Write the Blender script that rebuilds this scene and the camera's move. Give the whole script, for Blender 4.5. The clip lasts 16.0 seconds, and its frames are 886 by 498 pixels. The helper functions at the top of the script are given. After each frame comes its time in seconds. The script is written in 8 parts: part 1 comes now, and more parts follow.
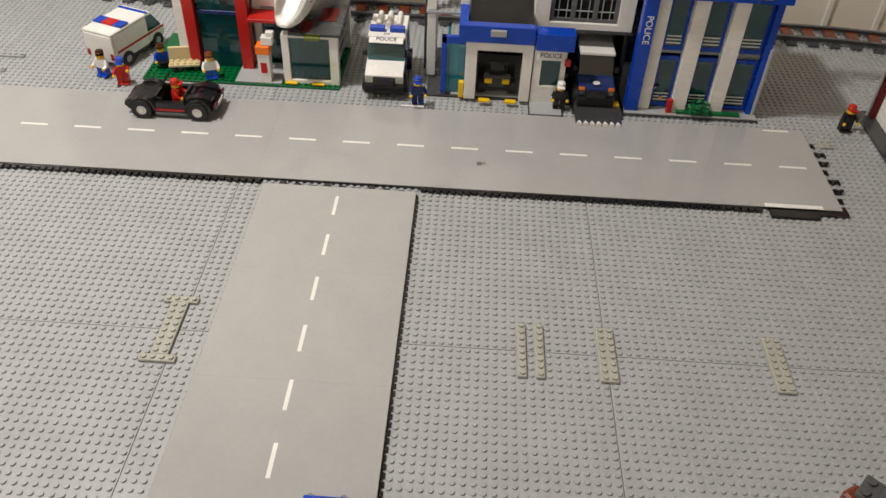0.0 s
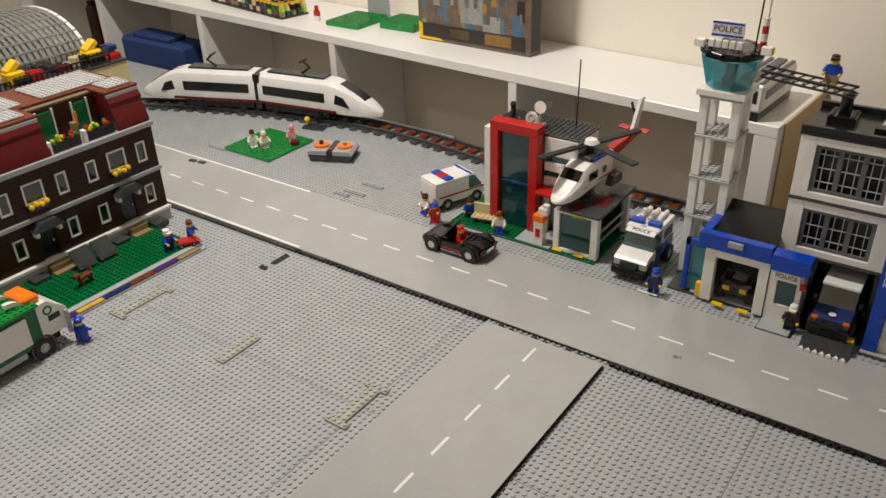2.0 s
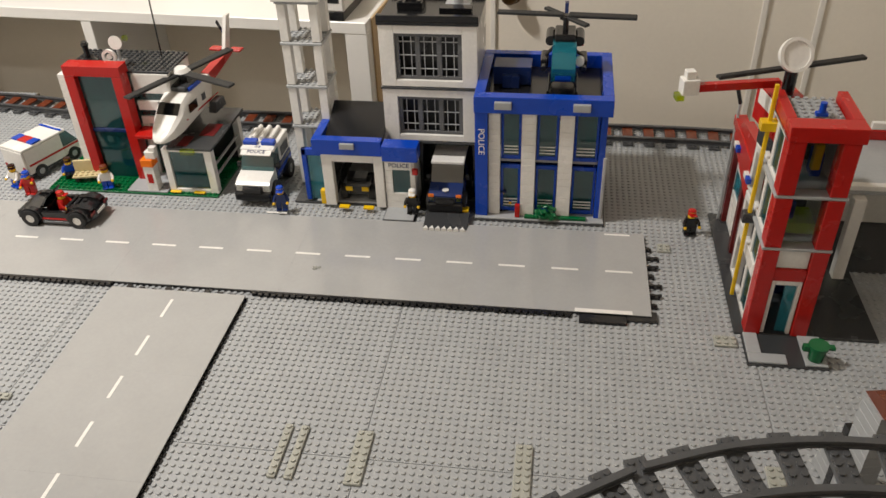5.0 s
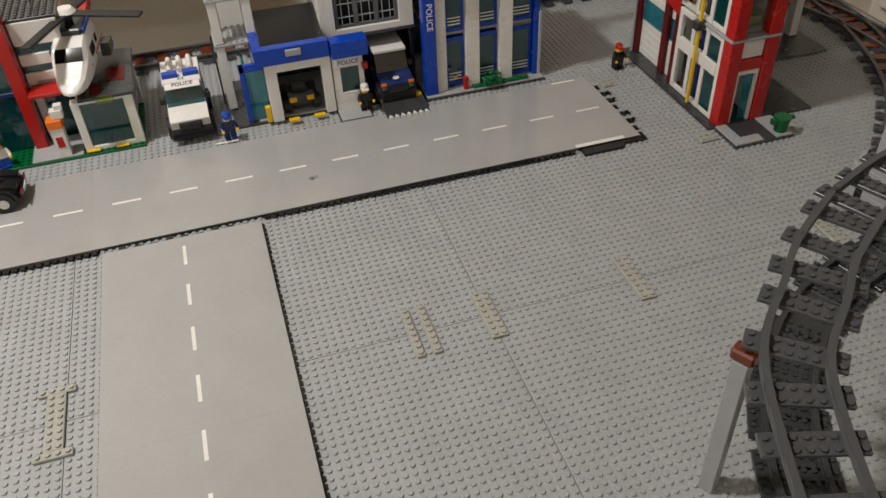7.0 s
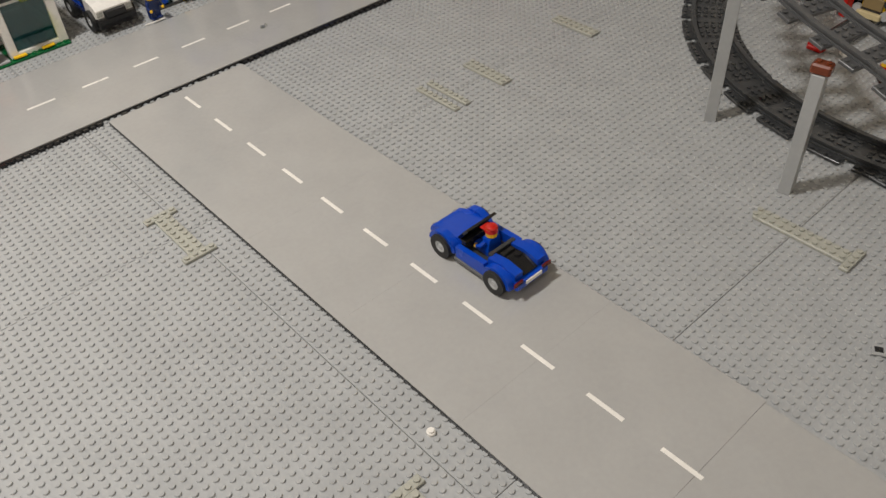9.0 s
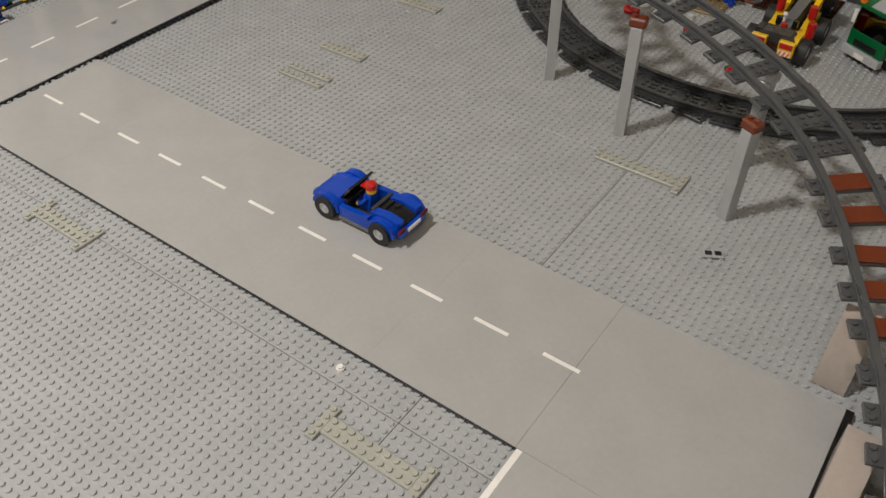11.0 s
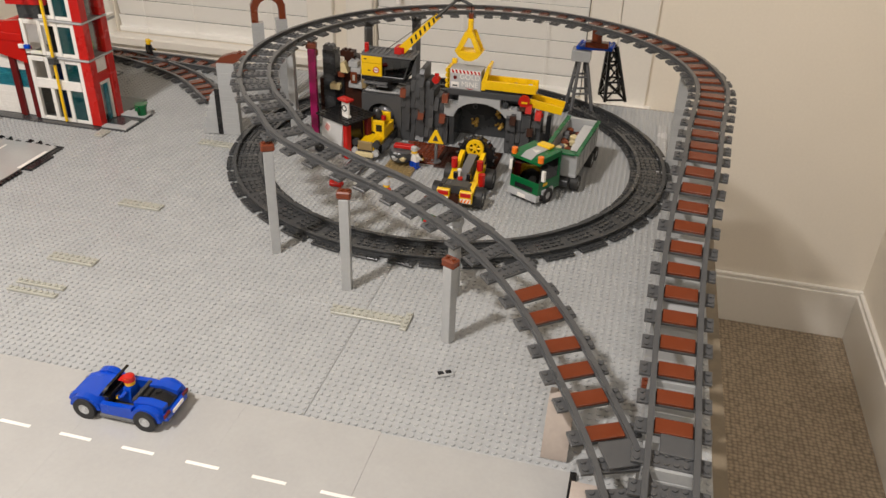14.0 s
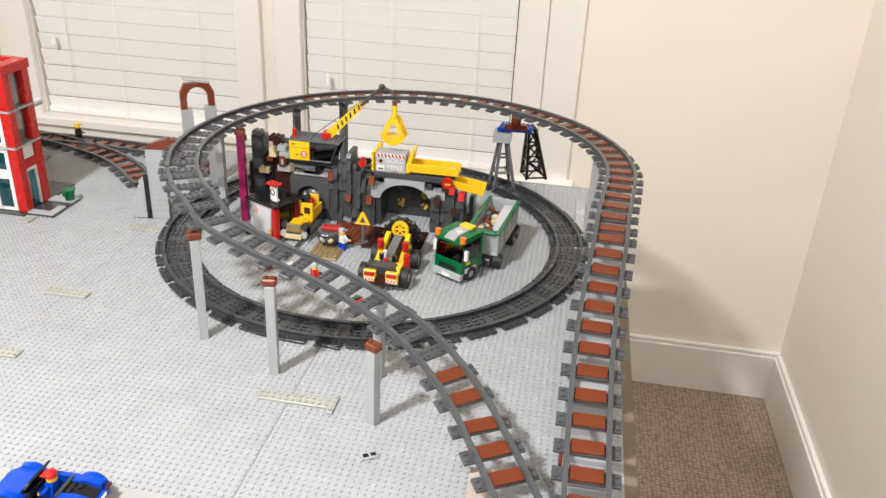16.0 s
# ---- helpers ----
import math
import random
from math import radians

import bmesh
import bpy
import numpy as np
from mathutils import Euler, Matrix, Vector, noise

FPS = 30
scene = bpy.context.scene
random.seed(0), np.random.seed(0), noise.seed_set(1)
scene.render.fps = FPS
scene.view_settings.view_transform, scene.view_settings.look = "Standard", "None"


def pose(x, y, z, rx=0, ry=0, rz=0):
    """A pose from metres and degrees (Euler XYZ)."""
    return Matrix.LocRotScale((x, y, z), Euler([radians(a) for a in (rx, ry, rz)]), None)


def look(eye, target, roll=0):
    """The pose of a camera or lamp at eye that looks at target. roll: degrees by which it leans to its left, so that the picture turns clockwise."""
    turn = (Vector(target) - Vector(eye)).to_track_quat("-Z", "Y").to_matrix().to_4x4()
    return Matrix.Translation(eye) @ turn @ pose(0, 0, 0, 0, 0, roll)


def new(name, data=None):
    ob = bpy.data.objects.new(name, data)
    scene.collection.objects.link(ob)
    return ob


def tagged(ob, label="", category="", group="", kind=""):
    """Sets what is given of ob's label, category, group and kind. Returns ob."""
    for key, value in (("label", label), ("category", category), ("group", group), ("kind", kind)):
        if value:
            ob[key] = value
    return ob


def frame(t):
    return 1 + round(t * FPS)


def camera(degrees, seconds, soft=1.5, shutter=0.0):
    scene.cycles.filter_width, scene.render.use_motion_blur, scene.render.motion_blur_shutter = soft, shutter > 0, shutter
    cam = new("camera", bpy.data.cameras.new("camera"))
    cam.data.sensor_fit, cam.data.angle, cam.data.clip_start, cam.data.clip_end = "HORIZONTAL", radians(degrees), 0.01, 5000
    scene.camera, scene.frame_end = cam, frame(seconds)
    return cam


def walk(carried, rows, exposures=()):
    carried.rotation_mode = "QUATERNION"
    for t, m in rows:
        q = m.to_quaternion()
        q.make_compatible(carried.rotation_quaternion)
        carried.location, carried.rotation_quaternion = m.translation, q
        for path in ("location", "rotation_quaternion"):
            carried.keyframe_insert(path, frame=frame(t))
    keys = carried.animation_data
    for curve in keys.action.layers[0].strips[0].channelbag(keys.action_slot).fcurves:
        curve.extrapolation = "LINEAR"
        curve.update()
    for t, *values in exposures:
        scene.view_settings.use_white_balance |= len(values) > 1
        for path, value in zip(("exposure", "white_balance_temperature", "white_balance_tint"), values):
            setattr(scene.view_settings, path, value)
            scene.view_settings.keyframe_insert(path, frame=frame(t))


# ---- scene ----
cam = camera(57.11, 16.0, soft=1.5)
PATH = [
    (0, (0.1324, -0.6803, 0.5432), (0.1067, 0.4529, -0.4393), 2.59),
    (0.5, (0.2220, -0.6725, 0.5891), (0.0168, 0.4863, -0.3409), 2.27),
    (1, (0.2697, -0.6723, 0.6147), (-0.0768, 0.5020, -0.2519), -2.39),
    (1.5, (0.3663, -0.6880, 0.6186), (-0.2260, 0.4209, -0.1996), -2.47),
    (2, (0.3931, -0.7185, 0.6170), (-0.3732, 0.3404, -0.1189), -1.79),
    (2.5, (0.4022, -0.7276, 0.6313), (-0.4919, 0.2627, -0.0542), -3.29),
    (3, (0.4480, -0.7157, 0.6147), (-0.4373, 0.2872, -0.0638), -3.44),
    (3.5, (0.4822, -0.7104, 0.6074), (-0.2865, 0.3527, -0.1198), -3.18),
    (4, (0.5019, -0.7017, 0.6082), (-0.1363, 0.4086, -0.1728), -3.00),
    (4.5, (0.4733, -0.6857, 0.6020), (0.0490, 0.4889, -0.2288), -2.33),
    (5, (0.4392, -0.6742, 0.5971), (0.2385, 0.5328, -0.2707), -2.21),
    (5.2, (0.4231, -0.6659, 0.5954), (0.3129, 0.5394, -0.2906), -1.89),
    (7.3, (0.0116, -0.7279, 0.5147), (0.3644, 0.3728, -0.4413), -1.80),
    (7.5, (-0.0333, -0.7412, 0.4905), (0.3448, 0.3523, -0.4641), -1.11),
    (8, (-0.1282, -0.7695, 0.4794), (0.2986, 0.2732, -0.5109), -2.99),
    (8.5, (-0.2127, -0.7711, 0.4679), (0.3177, 0.2124, -0.5328), -3.46),
    (9, (-0.3048, -0.7696, 0.4760), (0.4148, 0.0780, -0.5308), -3.35),
    (9.5, (-0.3529, -0.7939, 0.4855), (0.4652, -0.0513, -0.5291), -1.85),
    (9.7, (-0.3614, -0.8030, 0.4865), (0.4898, -0.0887, -0.5211), -0.85),
    (11.8, (-0.3946, -0.7922, 0.4912), (0.5547, -0.2151, -0.5167), -0.99),
    (12, (-0.4166, -0.7835, 0.4902), (0.5844, -0.2469, -0.4895), -0.67),
    (12.5, (-0.4522, -0.7772, 0.4994), (0.6477, -0.3530, -0.4281), 0.97),
    (13, (-0.4620, -0.7841, 0.5247), (0.6993, -0.4142, -0.3497), 1.79),
    (13.5, (-0.4602, -0.8085, 0.5412), (0.7379, -0.4808, -0.2997), 1.95),
    (14, (-0.4560, -0.8344, 0.5459), (0.7969, -0.5344, -0.2224), 1.87),
    (14.5, (-0.4594, -0.8428, 0.5613), (0.8270, -0.5775, -0.1633), 2.47),
    (15, (-0.4664, -0.8486, 0.5722), (0.8437, -0.6029, -0.1157), 2.33),
    (15.5, (-0.4714, -0.8542, 0.5816), (0.8513, -0.6325, -0.0902), 2.40),
    (16, (-0.4730, -0.8579, 0.5838), (0.8576, -0.6496, -0.0767), 2.78),
]
EXPOSURES = [(0.0, 0.2, 6500, 10), (1.5, 0.22, 6600, 11), (2.0, 0.0, 6550, 10), (3.0, 0.02, 6500, 10), (4.0, 0.05, 6500, 10), (5.0, 0.36, 6500, 10), (7.5, -0.05, 6450, 10), (9.0, 0.08, 6450, 10), (12.5, 0.0, 6500, 11), (13.5, 0.54, 6550, 12), (14.0, 0.76, 6550, 12), (14.5, 1.12, 6450, 12), (15.2, 1.36, 6100, 10), (16.0, 1.45, 5950, 10)]
walk(cam, [(t, look(eye, target, roll)) for t, eye, target, roll in PATH], EXPOSURES)

U = 0.008          # one stud; all plans below are in studs, a plate is 0.4 and a brick 1.2 high
ROAD = 0.7         # top of the road slabs

# ---- world and lamps ----
world = bpy.data.worlds.new("room_air")
scene.world = world
world.use_nodes = True
world.node_tree.nodes["Background"].inputs[0].default_value = (1.0, 0.87, 0.72, 1)
world.node_tree.nodes["Background"].inputs[1].default_value = 0.008


def lamp(name, x, y, z, size, watts, colour=(1.0, 0.955, 0.905)):
    data = bpy.data.lights.new(name, "AREA")
    data.shape, data.size, data.energy, data.color = "DISK", size, watts, colour
    ob = new(name, data)
    ob.location = (x, y, z)
    return ob


lamp("ceiling_lamp", -0.62, -0.02, 1.62, 0.16, 24.5)
lamp("ceiling_lamp", -1.45, -1.05, 1.62, 0.16, 7)
corner = bpy.data.lights.new("corner_downlight", "SPOT")
corner.energy, corner.color, corner.spot_size, corner.spot_blend, corner.shadow_soft_size = 15, (1.0, 0.955, 0.905), radians(46), 0.4, 0.05
new("corner_downlight", corner).location = (1.34, -1.32, 1.62)


# ---- materials ----
def nodes_of(name):
    m = bpy.data.materials.new(name)
    m.use_nodes = True
    return m, m.node_tree, m.node_tree.nodes["Principled BSDF"]


def vary(tree, bsdf, colour, amount, big, small, bump, rough, rough_var=0.1):
    """Colour, gloss and relief that vary at two scales."""
    n, l = tree.nodes, tree.links
    co = n.new("ShaderNodeTexCoord")
    a, b = n.new("ShaderNodeTexNoise"), n.new("ShaderNodeTexNoise")
    a.inputs["Scale"].default_value, b.inputs["Scale"].default_value = big, small
    a.inputs["Detail"].default_value = 4
    b.inputs["Detail"].default_value = 3
    for k in (a, b):
        l.new(co.outputs["Object"], k.inputs["Vector"])
    mix = n.new("ShaderNodeMix")
    mix.data_type = "FLOAT"
    mix.inputs[0].default_value = 0.4
    l.new(a.outputs[0], mix.inputs[2])
    l.new(b.outputs[0], mix.inputs[3])
    ramp = n.new("ShaderNodeValToRGB")
    ramp.color_ramp.elements[0].position, ramp.color_ramp.elements[1].position = 0.3, 0.7
    for k, e in enumerate(ramp.color_ramp.elements):
        f = 1 + (amount if k else -amount)
        e.color = (*[min(1, c * f) for c in colour], 1)
    l.new(mix.outputs[0], ramp.inputs[0])
    l.new(ramp.outputs[0], bsdf.inputs["Base Color"])
    r = n.new("ShaderNodeMapRange")
    r.inputs[3].default_value, r.inputs[4].default_value = max(0.02, rough - rough_var), rough + rough_var
    l.new(a.outputs[0], r.inputs[0])
    l.new(r.outputs[0], bsdf.inputs["Roughness"])
    if bump:
        bn = n.new("ShaderNodeBump")
        bn.inputs["Strength"].default_value = bump
        bn.inputs["Distance"].default_value = 0.0004
        l.new(b.outputs[0], bn.inputs["Height"])
        l.new(bn.outputs[0], bsdf.inputs["Normal"])
    return ramp


def plastic(name, colour, rough=0.26, amount=0.08):
    m, t, b = nodes_of(name)
    vary(t, b, colour, amount, 22, 260, 0.05, rough, 0.08)
    b.inputs["IOR"].default_value = 1.5
    return m


def clear(name, colour, gloss=0.14, rough=0.05, body=None):
    m, t, b = nodes_of(name)
    n, l = t.nodes, t.links
    tr, gl, mx = n.new("ShaderNodeBsdfTransparent"), n.new("ShaderNodeBsdfGlossy"), n.new("ShaderNodeMixShader")
    tr.inputs[0].default_value = (*colour, 1)
    gl.inputs["Roughness"].default_value = rough
    mx.inputs[0].default_value = gloss
    l.new(tr.outputs[0], mx.inputs[1])
    l.new(gl.outputs[0], mx.inputs[2])
    out = mx
    if body is not None:
        # tinted clear plastic scatters a little of its own colour
        b.inputs["Base Color"].default_value, b.inputs["Roughness"].default_value = (*body, 1), 0.12
        out = n.new("ShaderNodeMixShader")
        out.inputs[0].default_value = 0.4
        l.new(mx.outputs[0], out.inputs[1])
        l.new(b.outputs[0], out.inputs[2])
    l.new(out.outputs[0], n["Material Output"].inputs[0])
    return m


GREY = plastic("light_grey_plastic", (0.36, 0.37, 0.375), 0.32)
ROADGREY = plastic("smooth_grey_tile", (0.37, 0.368, 0.36), 0.15, 0.05)
MGREY = plastic("middle_grey_plastic", (0.12, 0.122, 0.127))
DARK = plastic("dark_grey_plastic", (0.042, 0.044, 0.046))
RAILGREY = plastic("rail_grey_plastic", (0.076, 0.078, 0.081), 0.3)
BLACK = plastic("black_plastic", (0.012, 0.012, 0.013), 0.2)
WHITE = plastic("white_plastic", (0.78, 0.76, 0.72))
RED = plastic("red_plastic", (0.46, 0.012, 0.008))
BLUE = plastic("blue_plastic", (0.002, 0.052, 0.43))
DBLUE = plastic("dark_blue_plastic", (0.01, 0.025, 0.11))
YELLOW = plastic("yellow_plastic", (0.8, 0.5, 0.006))
GREEN = plastic("green_plastic", (0.0, 0.11, 0.03))
BGREEN = plastic("bright_green_plastic", (0.005, 0.22, 0.035))
LIME = plastic("lime_plastic", (0.35, 0.55, 0.03))
TAN = plastic("tan_plastic", (0.6, 0.5, 0.28))
SANDTAN = plastic("aged_pale_green_plastic", (0.375, 0.375, 0.33), 0.35)
DTAN = plastic("dark_tan_plastic", (0.26, 0.19, 0.09))
BROWN = plastic("reddish_brown_plastic", (0.15, 0.033, 0.012))
DBROWN = plastic("dark_brown_plastic", (0.036, 0.013, 0.008), 0.24)
DRED = plastic("dark_red_plastic", (0.115, 0.012, 0.012), 0.22)
for m_ in (DBROWN, DRED):
    m_.node_tree.nodes["Principled BSDF"].inputs["Specular IOR Level"].default_value = 0.22
ORANGE = plastic("orange_plastic", (0.85, 0.19, 0.012))
MAGENTA = plastic("magenta_plastic", (0.3, 0.008, 0.09))
PURPLE = plastic("purple_plastic", (0.07, 0.02, 0.13))
PINK = plastic("pink_plastic", (0.75, 0.32, 0.42))
SKIN = plastic("doll_yellow_plastic", (0.8, 0.48, 0.02))
RUBBER = plastic("black_rubber", (0.014, 0.014, 0.014), 0.6)
SILVER = plastic("flat_silver_plastic", (0.42, 0.43, 0.44), 0.3)
ROOFW = plastic("pale_grey_plastic", (0.5, 0.5, 0.5))
GOLD = plastic("gold_plastic", (0.55, 0.33, 0.06), 0.25)
TBLUE = clear("clear_light_blue", (0.25, 0.62, 0.72), body=(0.03, 0.3, 0.38))
TTEAL = clear("clear_teal_panel", (0.16, 0.42, 0.44), body=(0.008, 0.1, 0.11))
TFROST = clear("cloudy_clear_plastic", (0.75, 0.75, 0.73), body=(0.42, 0.42, 0.4))
TDARK = clear("smoked_clear", (0.05, 0.055, 0.06))
TCLEAR = clear("clear_plastic", (0.86, 0.87, 0.85))
TRED = clear("clear_red", (0.7, 0.04, 0.03))
TYEL = clear("clear_yellow", (0.75, 0.85, 0.05))


def paint(name, colour, rough=0.55, amount=0.03, bump=0.15, big=3, small=160):
    m, t, b = nodes_of(name)
    vary(t, b, colour, amount, big, small, bump, rough)
    return m


WALL = paint("cream_wall_paint", (0.86, 0.8, 0.7))
TRIM = paint("white_trim_paint", (0.84, 0.81, 0.75), 0.35)
SHELFW = paint("white_melamine", (0.8, 0.78, 0.74), 0.3, 0.02, 0.05)
SHELFB = paint("birch_edge", (0.55, 0.38, 0.2), 0.5, 0.1)
CUBBY = paint("cubby_back_board", (0.76, 0.69, 0.58), 0.5)
BLIND = paint("white_blind_slat", (0.92, 0.91, 0.88), 0.4, 0.02, 0.05)
CARPET = paint("beige_loop_carpet", (0.35, 0.275, 0.19), 0.95, 0.12, 0.6, 12, 420)


def loops(m):
    """Round loops of yarn as relief, with shade painted into the colour between them."""
    n, l = m.node_tree.nodes, m.node_tree.links
    b = n["Principled BSDF"]
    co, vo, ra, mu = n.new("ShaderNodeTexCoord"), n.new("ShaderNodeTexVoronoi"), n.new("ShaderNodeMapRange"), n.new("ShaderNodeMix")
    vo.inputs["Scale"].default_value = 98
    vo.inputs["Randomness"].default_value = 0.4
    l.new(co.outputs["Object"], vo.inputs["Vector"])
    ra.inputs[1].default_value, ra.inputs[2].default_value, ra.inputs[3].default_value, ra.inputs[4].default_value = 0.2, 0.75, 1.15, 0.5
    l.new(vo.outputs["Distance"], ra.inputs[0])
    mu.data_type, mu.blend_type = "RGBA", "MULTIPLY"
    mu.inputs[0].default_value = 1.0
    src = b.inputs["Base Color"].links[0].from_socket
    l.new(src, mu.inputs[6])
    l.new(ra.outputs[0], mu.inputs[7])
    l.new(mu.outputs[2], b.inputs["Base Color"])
    bn = n.new("ShaderNodeBump")
    bn.inputs["Strength"].default_value, bn.inputs["Distance"].default_value = 1.0, 0.004
    bn.invert = True
    l.new(vo.outputs["Distance"], bn.inputs["Height"])
    l.new(bn.outputs[0], b.inputs["Normal"])


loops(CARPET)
# the ceiling is out of view; its paint is darkened to weaken bounced light
CEILING = paint("low_bounce_ceiling_paint", (0.5, 0.45, 0.38), 0.8)
TABLEW = paint("table_wood", (0.2, 0.16, 0.11), 0.5, 0.15)
BLUECLOTH = paint("blue_cloth", (0.02, 0.05, 0.17), 0.8, 0.15, 0.6)


# ---- geometry in studs ----
class G:
    def __init__(self):
        self.v, self.f, self.k, self.slot, self.m = [], [], [], 0, None

    def add(self, verts, faces):
        o = len(self.v)
        if self.m is not None:
            verts = [tuple(self.m @ Vector(p)) for p in verts]
        self.v += verts
        self.f += [tuple(o + i for i in q) for q in faces]
        self.k += [self.slot] * len(faces)
        return self

    def put(self, m=None):
        self.m = m
        return self

    def use(self, slot):
        self.slot = slot
        return self

    def box(self, x0, y0, z0, x1, y1, z1, b=0.07):
        x0, x1, y0, y1, z0, z1 = min(x0, x1), max(x0, x1), min(y0, y1), max(y0, y1), min(z0, z1), max(z0, z1)
        b = min(b, (x1 - x0) / 4, (y1 - y0) / 4, (z1 - z0) / 4)
        if b < 0.012:
            v = [(x, y, z) for z in (z0, z1) for y in (y0, y1) for x in (x0, x1)]
            return self.add(v, [(0, 2, 3, 1), (4, 5, 7, 6), (0, 1, 5, 4), (2, 6, 7, 3), (0, 4, 6, 2), (1, 3, 7, 5)])
        v, idx = [], {}
        for i, x in enumerate((x0, x1)):
            for j, y in enumerate((y0, y1)):
                for k, z in enumerate((z0, z1)):
                    dx, dy, dz = (b, -b)[i], (b, -b)[j], (b, -b)[k]
                    for a, q in enumerate(((x, y + dy, z + dz), (x + dx, y, z + dz), (x + dx, y + dy, z))):
                        idx[i, j, k, a] = len(v)
                        v.append(q)
        f = []
        for s in (0, 1):
            quads = [[(s, 0, 0), (s, 1, 0), (s, 1, 1), (s, 0, 1)], [(0, s, 0), (1, s, 0), (1, s, 1), (0, s, 1)], [(0, 0, s), (1, 0, s), (1, 1, s), (0, 1, s)]]
            for a, q in enumerate(quads):
                q = q if (s == 1) == (a != 1) else q[::-1]
                f.append(tuple(idx[(*c, a)] for c in q))
        for p in (0, 1):
            for q in (0, 1):
                e = [(idx[p, q, 0, 0], idx[p, q, 1, 0], idx[p, q, 1, 1], idx[p, q, 0, 1]), (idx[p, 0, q, 0], idx[p, 1, q, 0], idx[p, 1, q, 2], idx[p, 0, q, 2]), (idx[0, p, q, 1], idx[1, p, q, 1], idx[1, p, q, 2], idx[0, p, q, 2])]
                for n, quad in enumerate(e):
                    flip = (p == q) if n != 1 else (p != q)
                    f.append(quad[::-1] if flip else quad)
        for i in (0, 1):
            for j in (0, 1):
                for k in (0, 1):
                    t = (idx[i, j, k, 0], idx[i, j, k, 1], idx[i, j, k, 2])
                    f.append(t if (i + j + k) % 2 else t[::-1])
        return self.add(v, f)

    def cyl(self, x, y, z, r, h, n=16, axis="z", r2=None, cap=True):
        r2 = r if r2 is None else r2
        v = []
        for rr, hh in ((r, 0), (r2, h)):
            for i in range(n):
                a = 2 * math.pi * i / n
                c, s = rr * math.cos(a), rr * math.sin(a)
                v.append({"z": (x + c, y + s, z + hh), "y": (x + s, y + hh, z + c), "x": (x + hh, y + c, z + s)}[axis])
        f = [(i, (i + 1) % n, n + (i + 1) % n, n + i) for i in range(n)]
        if cap:
            f += [tuple(range(n))[::-1], tuple(range(n, 2 * n))]
        return self.add(v, f)

    def ring(self, x, y, z, r, r0, h, n=20, axis="z"):
        v = []
        for rr, hh in ((r, 0), (r, h), (r0, h), (r0, 0)):
            for i in range(n):
                a = 2 * math.pi * i / n
                c, s = rr * math.cos(a), rr * math.sin(a)
                v.append({"z": (x + c, y + s, z + hh), "y": (x + s, y + hh, z + c), "x": (x + hh, y + c, z + s)}[axis])
        f = [(q * n + i, q * n + (i + 1) % n, (q + 1) % 4 * n + (i + 1) % n, (q + 1) % 4 * n + i) for q in range(4) for i in range(n)]
        return self.add(v, f)

    def stud(self, x, y, z, r=0.3, h=0.21, n=8):
        return self.cyl(x, y, z, r, h, n)

    def studs(self, x0, y0, x1, y1, z, n=8):
        for i in range(round(abs(x1 - x0))):
            for j in range(round(abs(y1 - y0))):
                self.stud(min(x0, x1) + i + 0.5, min(y0, y1) + j + 0.5, z, n=n)
        return self

    def brick(self, x0, y0, z0, x1, y1, z1):
        """A box with studs on its top."""
        return self.box(x0, y0, z0, x1, y1, z1).studs(x0, y0, x1, y1, z1)

    def prism(self, poly, axis, a, b):
        """A polygon of (p, q) drawn out from a to b along an axis; p, q are the other two axes in order."""
        place = {"x": lambda p, q, t: (t, p, q), "y": lambda p, q, t: (p, t, q), "z": lambda p, q, t: (p, q, t)}[axis]
        n = len(poly)
        v = [place(p, q, a) for p, q in poly] + [place(p, q, b) for p, q in poly]
        area = sum(poly[i][0] * poly[(i + 1) % n][1] - poly[(i + 1) % n][0] * poly[i][1] for i in range(n))
        turn = (area > 0) ^ (b < a) ^ (axis == "y")
        f = [(i, (i + 1) % n, n + (i + 1) % n, n + i) for i in range(n)] + [tuple(range(n))[::-1], tuple(range(n, 2 * n))]
        return self.add(v, f if turn else [q[::-1] for q in f])

    def ball(self, x, y, z, r, n=12, sz=1.0):
        v = [(x, y, z - r * sz)]
        rows = n // 2
        for j in range(1, rows):
            b = -math.pi / 2 + math.pi * j / rows
            v += [(x + r * math.cos(b) * math.cos(2 * math.pi * i / n), y + r * math.cos(b) * math.sin(2 * math.pi * i / n), z + r * sz * math.sin(b)) for i in range(n)]
        v.append((x, y, z + r * sz))
        f = [(0, 1 + (i + 1) % n, 1 + i) for i in range(n)]
        for j in range(rows - 2):
            o = 1 + j * n
            f += [(o + i, o + (i + 1) % n, o + n + (i + 1) % n, o + n + i) for i in range(n)]
        o = 1 + (rows - 2) * n
        f += [(o + i, o + (i + 1) % n, len(v) - 1) for i in range(n)]
        return self.add(v, f)

    def bar(self, a, b, r, n=8, r2=None):
        a, b = Vector(a), Vector(b)
        m = Matrix.Translation(a) @ (b - a).to_track_quat("Z", "Y").to_matrix().to_4x4()
        old, self.m = self.m, (self.m @ m if self.m is not None else m)
        self.cyl(0, 0, 0, r, (b - a).length, n, r2=r2)
        self.m = old
        return self

    def sweep(self, path, profile, up=Vector((0, 0, 1)), closed=False):
        """A cross-section of (side, up) drawn along points."""
        n, v = len(profile), []
        pts = [Vector(p) for p in path]
        for i, p in enumerate(pts):
            d = (pts[(i + 1) % len(pts)] - pts[i - 1]) if closed else (pts[min(i + 1, len(pts) - 1)] - pts[max(i - 1, 0)])
            d.normalize()
            side = d.cross(up).normalized()
            top = side.cross(d)
            v += [tuple(p + side * a + top * b) for a, b in profile]
        f = []
